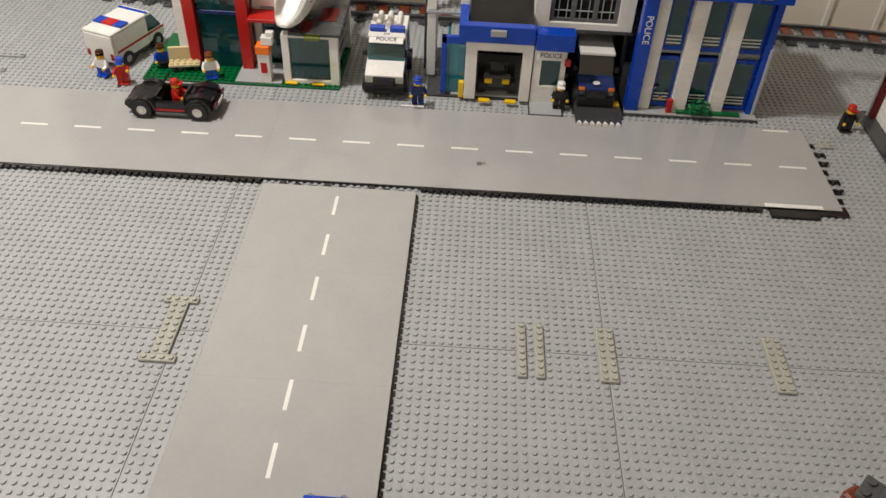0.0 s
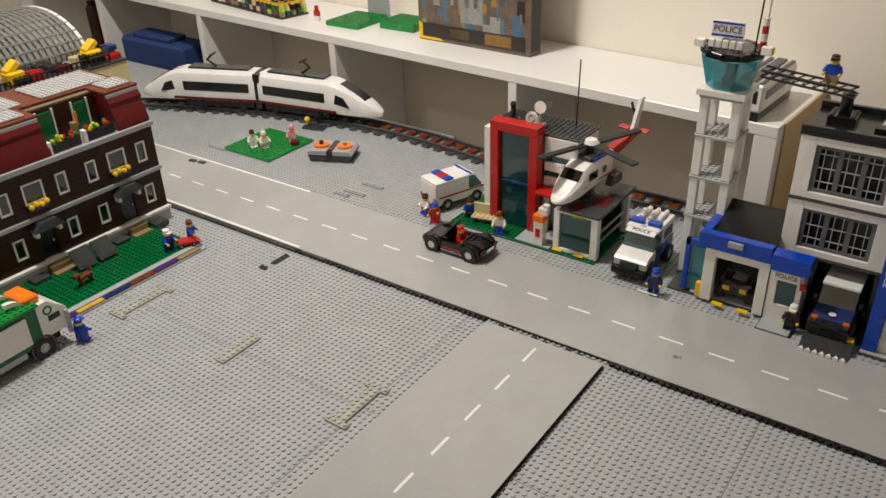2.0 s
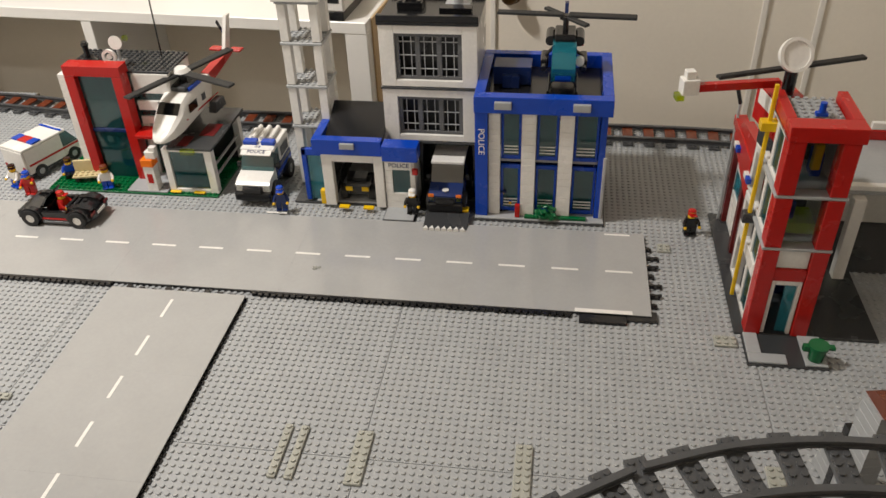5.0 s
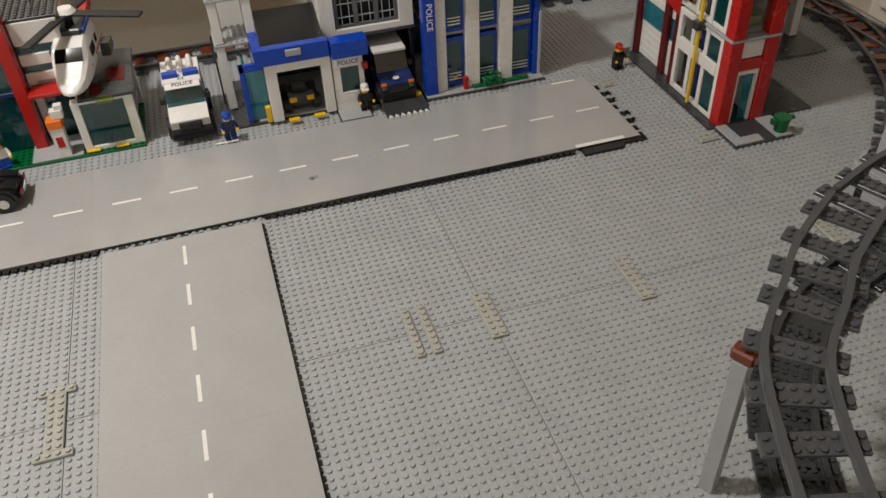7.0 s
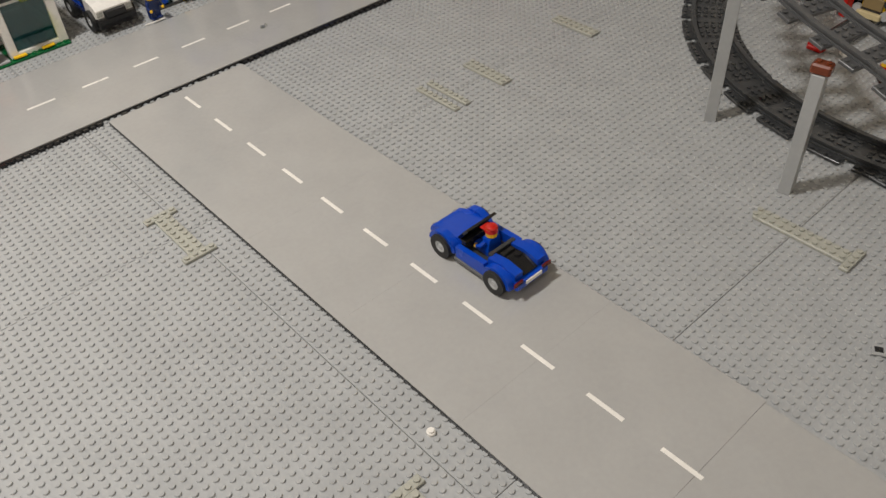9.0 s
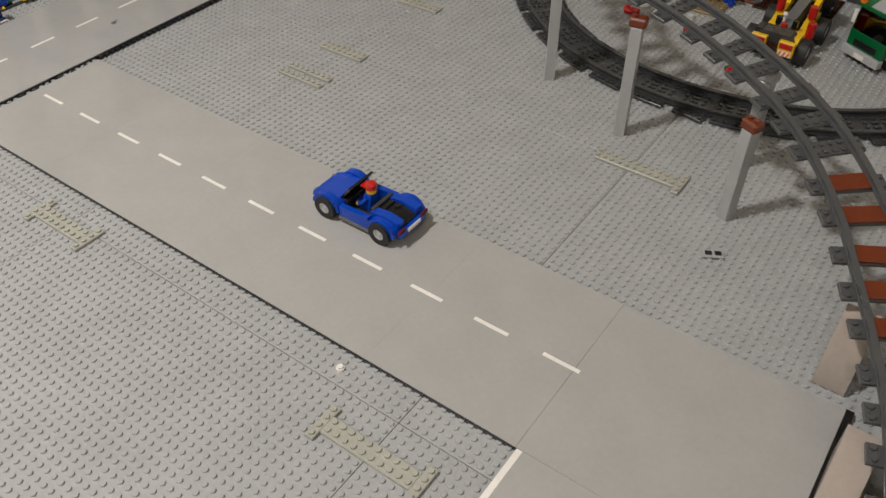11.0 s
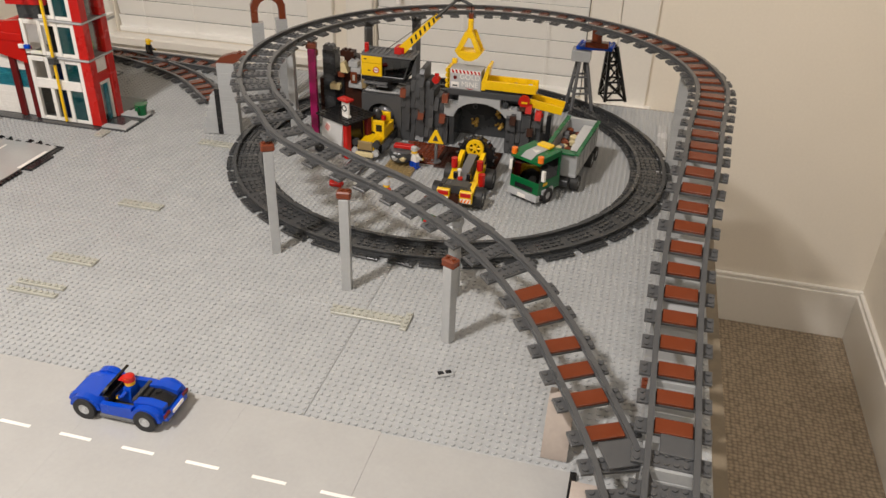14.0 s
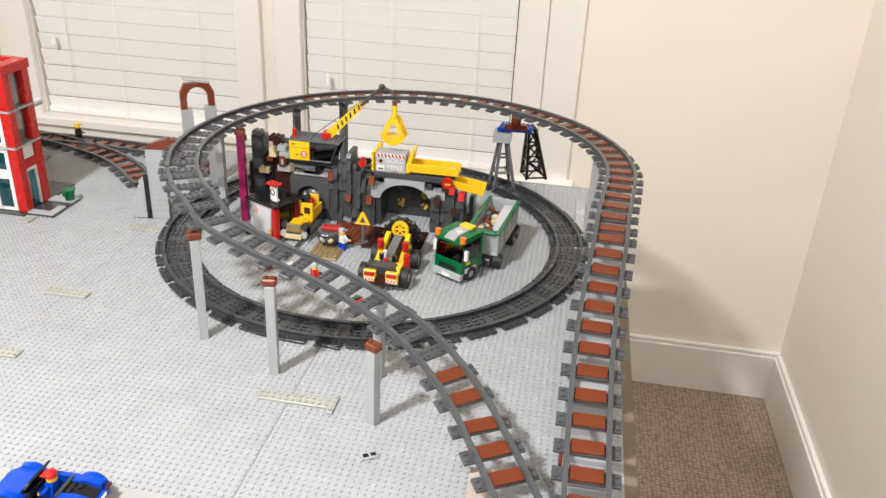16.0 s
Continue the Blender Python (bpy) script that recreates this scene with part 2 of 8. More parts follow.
        for i in range(len(pts) - (0 if closed else 1)):
            o, q = i * n, (i + 1) % len(pts) * n
            f += [(o + k, o + (k + 1) % n, q + (k + 1) % n, q + k) for k in range(n)]
        if not closed:
            f += [tuple(range(n))[::-1], tuple(range(len(v) - n, len(v)))]
        return self.add(v, [q[::-1] for q in f])


def mesh_of(name, g, mats):
    me = bpy.data.meshes.new(name)
    me.from_pydata([(x * U, y * U, z * U) for x, y, z in g.v], [], g.f)
    for m in mats if isinstance(mats, (list, tuple)) else [mats]:
        me.materials.append(m)
    me.polygons.foreach_set("material_index", g.k)
    me.polygons.foreach_set("use_smooth", [True] * len(g.f))
    me.set_sharp_from_angle(angle=radians(32))
    me.update()
    return me


def part(name, g, mats, parent, label="", place=None):
    ob = new(name, mesh_of(name, g, mats))
    ob.parent = parent
    if place is not None:
        ob.matrix_basis = place
    return tagged(ob, label)


def at(x, y, z=0.0, turn=0.0, rx=0, ry=0):
    """A pose in studs and degrees."""
    return pose(x * U, y * U, z * U, rx, ry, turn)


def thing(name, label, category, m=None, group="", kind=""):
    ob = new(name)
    ob.empty_display_size = 0.01
    if m is not None:
        ob.matrix_basis = m
    return tagged(ob, label, category, group, kind)


def solid(name, g, mats, label, category, m=None, group="", kind=""):
    ob = new(name, mesh_of(name, g, mats))
    if m is not None:
        ob.matrix_basis = m
    return tagged(ob, label, category, group, kind)


def lettering(name, words, size, m, material, parent, spread=1.0):
    cu = bpy.data.curves.new(name, "FONT")
    cu.body, cu.size, cu.extrude, cu.align_x, cu.align_y = words, size * U, 0.02 * U, "CENTER", "CENTER"
    cu.space_character = spread
    tmp = bpy.data.objects.new(name, cu)
    scene.collection.objects.link(tmp)
    bpy.context.view_layer.update()
    me = bpy.data.meshes.new_from_object(tmp.evaluated_get(bpy.context.evaluated_depsgraph_get()))
    bpy.data.objects.remove(tmp)
    me.materials.clear()
    me.materials.append(material)
    ob = new(name, me)
    ob.parent, ob.matrix_basis = parent, m
    return ob


def courses(g, x0, y0, z0, x1, y1, z1, step=1.2, gap=0.06):
    """A wall in one piece with the grooves of its brick courses."""
    rows, z = [(z0, 0.0)], z0 + step
    while z < z1 - 0.3:
        rows += [(z - gap, 0.0), (z, gap), (z + gap, 0.0)]
        z += step
    rows.append((z1, 0.0))
    v = []
    for z, d in rows:
        v += [(x0 + d, y0 + d, z), (x1 - d, y0 + d, z), (x1 - d, y1 - d, z), (x0 + d, y1 - d, z)]
    f = [(4 * i + k, 4 * i + (k + 1) % 4, 4 * i + 4 + (k + 1) % 4, 4 * i + 4 + k) for i in range(len(rows) - 1) for k in range(4)]
    n = len(v)
    return g.add(v, f + [(3, 2, 1, 0), (n - 4, n - 3, n - 2, n - 1)])


# ---- the room ----
X_E, Y_S, Y_N, X_W, Z_F, Z_C = 186.0, -184.0, 100.0, -330.0, -90.0, 206.0


SKEW = -4.0       # the back wall and its shelf stand askew to the table


def room():
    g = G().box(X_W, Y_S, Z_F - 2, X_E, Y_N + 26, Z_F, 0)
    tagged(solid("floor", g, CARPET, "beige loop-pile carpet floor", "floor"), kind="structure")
    g = G().box(X_W - 8, Y_S - 8, Z_C, X_E + 8, Y_N + 34, Z_C + 4, 0)
    tagged(solid("ceiling", g, CEILING, "unseen ceiling, darkened to cut bounce light", "ceiling"), kind="structure")
    g = G().box(X_W - 20, 97.3, Z_F, X_E + 10, 103.3, Z_C, 0)
    tagged(solid("wall_north", g, WALL, "cream painted wall behind the shelf", "wall", at(0, 0, 0, SKEW)), kind="structure")
    g = G().box(X_W, Y_S - 6, Z_F, X_E, Y_S, Z_C, 0)
    tagged(solid("wall_south", g, WALL, "cream painted side wall", "wall"), kind="structure")
    g = G().box(X_W - 6, Y_S - 6, Z_F, X_W, Y_N + 30, Z_C, 0)
    tagged(solid("wall_west", g, WALL, "cream painted end wall", "wall"), kind="structure")
    # window wall with two openings
    w1, w2, top = (0.5, 71.0, -14.0), (-88.0, -22.0, -19.0), 150.0
    g = G()
    for a, b in ((Y_S - 6, w2[0]), (w2[1], w1[0]), (w1[1], Y_N + 6)):
        g.box(X_E, a, Z_F, X_E + 8, b, Z_C, 0)
    for w in (w1, w2):
        g.box(X_E, w[0], Z_F, X_E + 8, w[1], w[2], 0)
        g.box(X_E, w[0], top, X_E + 8, w[1], Z_C, 0)
    tagged(solid("wall_east", g, WALL, "cream painted window wall", "wall"), kind="structure")
    for n, w in enumerate((w1, w2)):
        win = thing("window_%d" % (n + 1), "white-framed window closed off by lowered white slatted blinds", "window", kind="structure")
        c = 9.0
        f = G()
        f.box(X_E - 2.4, w[0] - c, w[2] - c * 0.2, X_E - 0.02, w[0] - 0.4, top + c, 0.3)
        f.box(X_E - 2.4, w[1] + 0.4, w[2] - c * 0.2, X_E - 0.02, w[1] + c, top + c, 0.3)
        f.box(X_E - 2.3, w[0] - 0.4, top, X_E - 0.02, w[1] + 0.4, top + c, 0.3)
        part("window_frame", f, TRIM, win, "white moulded casing")
        end = 10.5 if n == 1 else 0.0
        if n == 1:
            part("side_board", G().box(X_E - 1.8, w[0] - c - end, w[2] - 3.0, X_E - 0.02, w[0] - c - 0.1, top + c, 0.3), TRIM, win, "wide white board beside the casing")
        f = G().box(X_E - 5.0, w[0] - c - 2 - end, w[2] - 3.2, X_E - 0.02, w[1] + c + 2, w[2], 0.5)
        f.box(X_E - 3.0, w[0] - c - end, w[2] - 12.5, X_E - 0.02, w[1] + c, w[2] - 3.25, 0.4)
        part("window_sill", f, TRIM, win, "white sill with apron board")
        part("pane", G().box(X_E + 5, w[0], w[2], X_E + 5.4, w[1], top, 0), TDARK, win, "dark night glass")
        z, k = w[2] + 1.0, 0
        slat = mesh_of("slat", G().box(-2.74, w[0] + 0.4, -0.13, 2.74, w[1] - 0.4, 0.13, 0.05), BLIND)
        while z < top - 3:
            ob = new("slat", slat)
            ob.parent = win
            ob.matrix_basis = at(X_E + 1.6, 0, z + 2.0, 0, 0, 79)
            z += 5.3
        part("bottom_rail", G().box(X_E + 0.2, w[0] + 0.4, w[2] + 0.1, X_E + 3.0, w[1] - 0.4, w[2] + 2.0, 0.3), BLIND, win)
        for y in (w[0] + 12, (w[0] + w[1]) / 2 + 5, w[1] - 12):
            part("cord", G().cyl(X_E - 1.4, y, w[2] + 1, 0.12, top - w[2] - 2, 6), BLIND, win)
        part("cord_pull", G().cyl(X_E - 2.0, w[1] - 8, w[2] + 24, 0.8, 3.4, 10, r2=0.5), BLIND, win)
    b = G().box(X_E - 2.0, Y_S, Z_F, X_E - 0.02, Y_N, Z_F + 16.5, 0.2).box(X_E - 1.4, Y_S, Z_F + 16.5, X_E - 0.02, Y_N, Z_F + 18, 0.3)
    b.box(X_W, Y_S + 0.02, Z_F, X_E - 2.05, Y_S + 2.0, Z_F + 16.5, 0.2).box(X_W, Y_S + 0.02, Z_F + 16.5, X_E - 2.05, Y_S + 1.4, Z_F + 18, 0.3)
    tagged(solid("baseboard", b, TRIM, "tall white painted baseboard", "baseboard"), kind="structure")
    # panelled doors in the wall beside the shelf
    t = G()
    for x in (31.4, 88.6, 99.6):
        t.box(x, 96.6, Z_F, x + 1.2, 97.28, 110, 0.15)
    tagged(solid("trim", t, TRIM, "thin upright trim on the cream wall", "trim", at(0, 0, 0, SKEW)), kind="structure")

    knob = thing("door_knob", "aged bronze round door knob on the cream door", "door knob", at(0, 0, 0, SKEW) @ at(36.0, 97.3, 16.8), kind="structure")
    part("knob", G().ball(0, -3.4, 0, 1.9, 18), BRONZE, knob)
    part("rose", G().cyl(0, -0.9, 0, 2.6, 0.85, 24, "y").cyl(0, -2.4, 0, 0.8, 1.6, 12, "y"), BRONZE, knob)


BRONZE = plastic("aged_bronze", (0.14, 0.08, 0.035), 0.35, 0.3)
BRONZE.node_tree.nodes["Principled BSDF"].inputs["Metallic"].default_value = 0.8
room()


# ---- the white shelf behind the table ----
def shelf():
    y0, y1, z1, x1, x0 = 68.4, 97.0, 18.9, 11.3, -290.0
    s = thing("shelf_unit", "long white melamine cube shelf with open compartments", "shelf", at(0, 0, Z_F, SKEW))
    h = -Z_F
    part("top_board", G().box(x0, y0, h + z1 - 2.4, x1, y1, h + z1, 0.15), SHELFW, s)
    x = x1
    for n in range(6):
        w = 4.6 if n == 0 else 2.4
        part("divider", G().box(x - w, y0 + 0.1, 2, x, y1 - 0.6, h + z1 - 2.42, 0.12), SHELFW, s)
        x -= 61.2
    part("end_panel", G().box(x1 + 0.02, y0 + 3.2, 2, x1 + 0.4, y1, h + z1 - 0.1, 0.05), SHELFB, s, "bare wood end face")
    part("back_board", G().box(x0, y1 - 0.5, 2, x1 - 4.7, y1, h + z1 - 2.45, 0.02), CUBBY, s)
    part("shelf_board", G().box(x0, y0 + 0.1, h - 40, x1 - 4.7, y1 - 0.6, h - 37.6, 0.1), SHELFW, s)
    part("plinth", G().box(x0, y0 + 1, 0, x1, y1, 2, 0.1), SHELFW, s)


shelf()

# ---- table and grey baseplates ----
T_W, T_E, T_S, T_N = -207.0, 131.0, -121.0, 64.9


def table():
    t = thing("table", "large plain table that carries the brick town", "table", at(0, 0, Z_F))
    part("tabletop", G().prism([(T_W, T_S), (T_E, T_S), (T_E, T_N), (-62, T_N), (-62, 71.2), (T_W, 71.2)], "z", -Z_F - 4.5, -Z_F - 0.22), TABLEW, t)
    leg = mesh_of("leg", G().box(-4, -4, 0, 4, 4, -Z_F - 4.52, 0.3), TABLEW)
    for x in (T_W + 8, -60, T_E - 8):
        for y in (T_S + 8, T_N - 8):
            ob = new("leg", leg)
            ob.parent, ob.matrix_basis = t, at(x, y)


table()


def stud_field(nx, ny, n=8, r=0.3, h=0.21):
    """Vertices and faces of nx by ny studs, by arrays."""
    a = np.arange(n) * 2 * np.pi / n + np.pi / n
    ringv = np.stack([np.cos(a) * r, np.sin(a) * r], 1)
    one = np.concatenate([np.c_[ringv, np.zeros(n)], np.c_[ringv * 0.96, np.full(n, h)]])
    gx, gy = np.meshgrid(np.arange(nx) + 0.5, np.arange(ny) + 0.5, indexing="ij")
    c = np.stack([gx.ravel(), gy.ravel(), np.zeros(nx * ny)], 1)
    v = (c[:, None] + one[None]).reshape(-1, 3)
    side = np.array([(i, (i + 1) % n, n + (i + 1) % n, n + i) for i in range(n)])
    top = np.array([[n + i for i in range(n)]])
    o = (np.arange(nx * ny) * 2 * n)[:, None, None]
    return v, (side[None] + o).reshape(-1, 4), (top[None] + o).reshape(-1, n)


def stud_mesh(name, nx, ny, mat, n=8):
    v, q, t = stud_field(nx, ny, n)
    me = bpy.data.meshes.new(name)
    me.from_pydata((v * U).tolist(), [], q.tolist() + t.tolist())
    me.materials.append(mat)
    me.polygons.foreach_set("use_smooth", [True] * len(q) + [False] * len(t))
    me.update()
    return me


GX, GY = 33.9, -23.3


def baseplates():
    slab = mesh_of("plate", G().box(0.035, 0.035, -0.2, 47.965, 47.965, 0, 0.03), GREY)
    near, far = stud_mesh("studs", 48, 48, GREY, 8), stud_mesh("studs", 48, 48, GREY, 6)
    for i in range(-5, 2):
        for j in range(-2, 2):
            p = thing("baseplate", "light grey studded baseplate lying on the table", "baseplate", at(GX + 48 * i, GY + 48 * j), "grey baseplates", "structure")
            if j == 1:
                d = 46 if i < -2 else 40
                ob = part("plate", G().box(0.035, 0.035, -0.2, 47.965, d - 0.035, 0, 0.03), GREY, p)
                st = new("studs", SHORT[d])
            else:
                ob = new("plate", slab)
                st = new("studs", near if i > -3 else far)
            ob.parent = st.parent = p
            tagged(st, kind="stuff")


SHORT = {d: stud_mesh("studs", 48, d, GREY, 8) for d in (40, 46)}
baseplates()


# ---- roads ----
def edge_strip(parent, a, b, out, depth, high=ROAD - 0.09):
    """Black plates with teeth along a road's edge from a to b; out is the way they stick out."""
    g = G()
    a, b, o = Vector((*a, 0)), Vector((*b, 0)), Vector((*out, 0))
    n, d = round((b - a).length), (b - a).normalized()

    def slab(p, q, t, z0, z1):
        r = q + o * t
        g.box(min(p.x, r.x), min(p.y, r.y), z0, max(p.x, r.x), max(p.y, r.y), z1, 0.02)
    slab(a + o * 0.01, b + o * 0.01, depth * 0.45, 0.0, high)
    for k in range(n):
        p = a + d * (k + 0.14) + o * (depth * 0.4)
        slab(p, p + d * 0.66, depth * (0.7 if k % 7 else 0.45), 0.0, high - 0.06)
    part("edge_strip", g, BLACK, parent, "black toothed edge")


def road(name, label, boxes, dashes):
    r = thing(name, label, "road", kind="structure")
    g, s = G(), G()
    for x0, y0, x1, y1 in boxes:
        g.box(x0, y0, ROAD - 0.14, x1, y1, ROAD, 0.013)
        s.box(x0 + 0.03, y0 + 0.03, 0.0, x1 - 0.03, y1 - 0.03, ROAD - 0.15, 0)
    part("surface", g, ROADGREY, r, "smooth grey tiled surface")
    part("underlay", s, BLACK, r, "black plates under the edge")
    for x0, y0, x1, y1 in dashes:
        part("dash", G().box(x0, y0, ROAD - 0.1, x1, y1, ROAD + 0.02, 0.01), WHITE, r)
    return r


MX, MY = 8.8, 15.3
main_dashes = [(MX + 8 * k - 2, MY - 0.22, MX + 8 * k + 2, MY + 0.22) for k in range(-17, 8)]
main_dashes += [(62.8, 24.9, 66.8, 25.3), (6.4, 26.2, 10.0, 26.6)]
main_dashes += [(-126, 25.3, -70, 25.9), (-121, 5.6, -54.5, 6.2), (58.4, 5.4, 66.4, 6.2)]
mr = road("main_road", "long smooth grey street with white dashes", [(-201 + 27 * k, 5.4, -201 + 27 * (k + 1), 25.7) for k in range(10)], main_dashes)
sr = road("side_road", "smooth grey side street with white dashes", [(-10.5, 4.1 - 17.1 * (k + 1), 10.5, 4.1 - 17.1 * k) for k in range(5)], [(-0.22, -8 * k - 2, 0.22, -8 * k + 2) for k in range(11)])
road("south_road", "smooth grey cross street at the table edge", [(-10.5, -104.0, 10.2, -81.42), (-150, -104, -10.52, -81.7)], [(-80, -82.2, -10.6, -81.6)])
edge_strip(mr, (-199, 5.4), (-11, 5.4), (0, -1), 0.75)
edge_strip(mr, (11, 5.4), (58, 5.4), (0, -1), 0.75)
edge_strip(sr, (10.5, -81), (10.5, 4), (1, 0), 0.42, 0.24)
edge_strip(sr, (-10.5, -81), (-10.5, 4), (-1, 0), 0.06)


# ---- railway ----
def smooth_path(pts, step=1.0):
    """Evenly spaced points on a smooth line through the given ones."""
    P = [Vector(p) for p in pts]
    P = [2 * P[0] - P[1]] + P + [2 * P[-1] - P[-2]]
    out = []
    for i in range(1, len(P) - 2):
        a, b, c, d = P[i - 1:i + 3]
        for k in range(24):
            t = k / 24
            out.append(0.5 * ((2 * b) + (c - a) * t + (2 * a - 5 * b + 4 * c - d) * t * t + (3 * b - a - 3 * c + d) * t ** 3))
    out.append(P[-2])
    even, rest = [out[0]], step
    for a, b in zip(out, out[1:]):
        L = (b - a).length
        while L >= rest and L > 0:
            a = a + (b - a) * (rest / L)
            even.append(a)
            L, rest = (b - a).length, step
        rest -= L
    return even


RAIL = [(-0.28, 0), (0.28, 0), (0.28, 0.2), (0.12, 0.25), (0.12, 0.55), (0.32, 0.62), (0.32, 0.88), (-0.32, 0.88), (-0.32, 0.62), (-0.12, 0.55), (-0.12, 0.25), (-0.28, 0.2)]


def sleeper_mesh(mat, tile=None):
    g = G().box(-4, -0.96, 0, 4, 0.96, 0.42, 0.05)
    for x in (-3.5, 3.5, -1.5, -0.5, 0.5, 1.5):
        for y in (-0.5, 0.5):
            g.stud(x, y, 0.42)
    if tile is not None:
        g.use(1).box(-1.98, -0.96, 0.44, 1.98, 0.96, 0.84, 0.05)
    return mesh_of("sleeper", g, [mat, tile] if tile is not None else mat)


SLEEPER = sleeper_mesh(RAILGREY)
SLEEPER_TILED = sleeper_mesh(RAILGREY, BROWN)
SLEEPER_DARK = sleeper_mesh(DARK)


def track(label, pts, spacing=4.8, sleeper=None, tiled=lambda n, x: False, railmat=None, closed=False, group="railway tracks"):
    even = [Vector(p) for p in (pts if closed else smooth_path(pts, 0.8))]
    base = even[0]
    t = thing("railway_track", label, "track", at(*base), group)
    rel = [p - base for p in even]
    for side in (-2.45, 2.45):
        line = []
        for i, p in enumerate(rel):
            d = rel[(i + 1) % len(rel)] - rel[i - 1] if closed else rel[min(i + 1, len(rel) - 1)] - rel[max(i - 1, 0)]
            n = d.cross(Vector((0, 0, 1))).normalized()
            line.append(p + n * side + Vector((0, 0, 0.38)))
        part("rail", G().sweep(line, RAIL, closed=closed), railmat or RAILGREY, t)
    acc, want, n = 0.0, spacing / 2, 0
    for a, b in zip(rel, rel[1:] + ([rel[0]] if closed else [])):
        acc += (b - a).length
        if acc >= want:
            d = (b - a).normalized()
            ob = new("sleeper", SLEEPER_TILED if tiled(n, b.x + base.x) else (sleeper or SLEEPER))
            ob.parent = t
            side = d.cross(Vector((0, 0, 1))).normalized()
            m = Matrix((side, d, side.cross(d))).transposed().to_4x4()
            m.translation = b * U
            ob.matrix_basis = m
            want += spacing
            n += 1
    return t


CX, CY, CR = 82.5, -77.0, 40.0
climb = [(-34, -113.6, 4.0), (-20, -113.4, 4.6), (-8, -113.3, 5.6), (2, -113.4, 6.8), (11, -113.5, 8.2), (20, -113.4, 10), (30, -113.4, 12.6), (38, -113.6, 14.8), (47, -114.2, 17.2), (56, -115, 19.2), (66, -115.6, 20.3)]
climb += [(CX + CR * math.cos(radians(a)), CY + CR * math.sin(radians(a)), 20.8) for a in range(-98, 119, 12)]
down = [(CX + CR * math.cos(radians(a)), CY + CR * math.sin(radians(a)), z) for a, z in ((118, 20.8), (130, 20.7), (138, 20.4))]
down += [(47.6, -55.4, 19.3), (44.4, -64.0, 17.5), (42, -73.1, 16), (38.9, -80.8, 14.5), (34.3, -88.4, 13), (29.6, -93.8, 11.5), (23.9, -98.6, 9.8), (19.0, -101.6, 8.7), (13.2, -105, 7.4), (6, -108.4, 6.4), (-4, -111.4, 5.4), (-14, -113.0, 4.8)]
track("raised dark grey track climbing on piers, brown tiled sleepers", climb, 3.95, tiled=lambda n, x: n < 54 and x > 9.5)
track("raised dark grey track that curves down on tall posts", down, 4.3, tiled=lambda n, x: n > 14 and x > 9.5)
ringpath = [(91 + 40 * math.cos(2 * math.pi * i / 160), -69.6 + 40 * math.sin(2 * math.pi * i / 160), 0.22) for i in range(160)]
track("flat dark grey circle of track on the baseplate", ringpath, 2.12, sleeper=SLEEPER_DARK, closed=True, railmat=DARK)
part_bed = G().ring(91, -69.6, 0.24, 42.1, 37.9, 0.35, 160)
solid("track_bed", part_bed, DARK, "dark grey plates filling the circle of track", "track bed")
back = [(-206, 12, 0.22), (-175, 32.5, 0.22), (-150, 45.8, 0.22), (-130, 53.8, 0.22), (-117.5, 58, 0.22), (-104.5, 61, 0.22), (-84, 64.3, 0.22), (-66, 64.4, 0.22), (-48, 62.4, 0.22), (-20, 60.3, 0.22), (20, 60, 0.22), (60, 60, 0.22), (88, 59.2, 0.22), (106, 54.6, 0.22), (118, 43, 0.22), (123.5, 28, 0.22), (124, 8, 0.22), (121, -10, 0.22), (113, -24, 0.22)]
track("dark grey track with brown sleepers along the back of the table", back, 4.0, tiled=lambda n, x: n > 32)
track("dark grey siding with brown sleepers beside the corner", [(126, 40, 0.22), (122, 20, 0.22), (114, 2, 0.22), (102, -12, 0.22)], 4.2, tiled=lambda n, x: True)


# ---- piers and posts under the raised track ----
def post(x, y, h, turn=0, capmat=None, mat=None, w=0.72, label="tall light grey brick post with a reddish brown cap"):
    p = thing("track_post", label, "post", at(x, y, 0, turn), "posts under the raised track")
    g = G().box(-w, -w, 0.0, w, w, h - 1.3)
    part("column", g, mat or GREY, p)
    part("cap", G().box(-0.78, -1.05, h - 1.28, 0.78, 1.05, h - 0.1, 0.2).stud(0, -0.5, h - 0.1).stud(0, 0.5, h - 0.1), capmat or BROWN, p)
    return p


for x, y, h, t in ((45.6, -52.2, 19.0, 30), (38.8, -66.8, 16.6, 10), (30.6, -84.4, 13.4, -25), (90.4, -36.4, 19.6, 0), (96.5, -38.6, 17.0, 20)):
    post(x, y, h, t)
post(41.8, -82.4, 13.2, -10, capmat=GREY, label="lower light grey brick post under the curved track")
solid("loose_plate", G().brick(-2, -1, 0.2, 2, 1, 0.6), DARK, "dark grey plate at the rim of the flat circle", "plate", at(48.0, -72.8, 0, 80))
for x, y, t in ((108.5, -46.6, 40), (116.0, -55.2, 60)):
    post(x, y, 20.6, t, mat=MGREY, capmat=DARK, label="tall dark grey brick post behind the mine crane")
post(90.5, -40.9, 20.4, 10, mat=MAGENTA, label="tall magenta brick post with a reddish brown cap")


def pier(x0, y0, x1, y1, h, mat=GREY, label="light grey brick pier under the raised track"):
    g = G()
    cx, cy = (x0 + x1) / 2, (y0 + y1) / 2
    courses(g, x0 - cx, y0 - cy, 0.2, x1 - cx, y1 - cy, h)
    ob = solid("track_pier", g, mat, label, "pier", at(cx, cy), "piers under the raised track")
    return ob


# light grey slopes; the warm reflection on them is put into the base colour
REFLGREY = plastic("grey_plastic_warm_reflection", (0.40, 0.345, 0.305), 0.2)


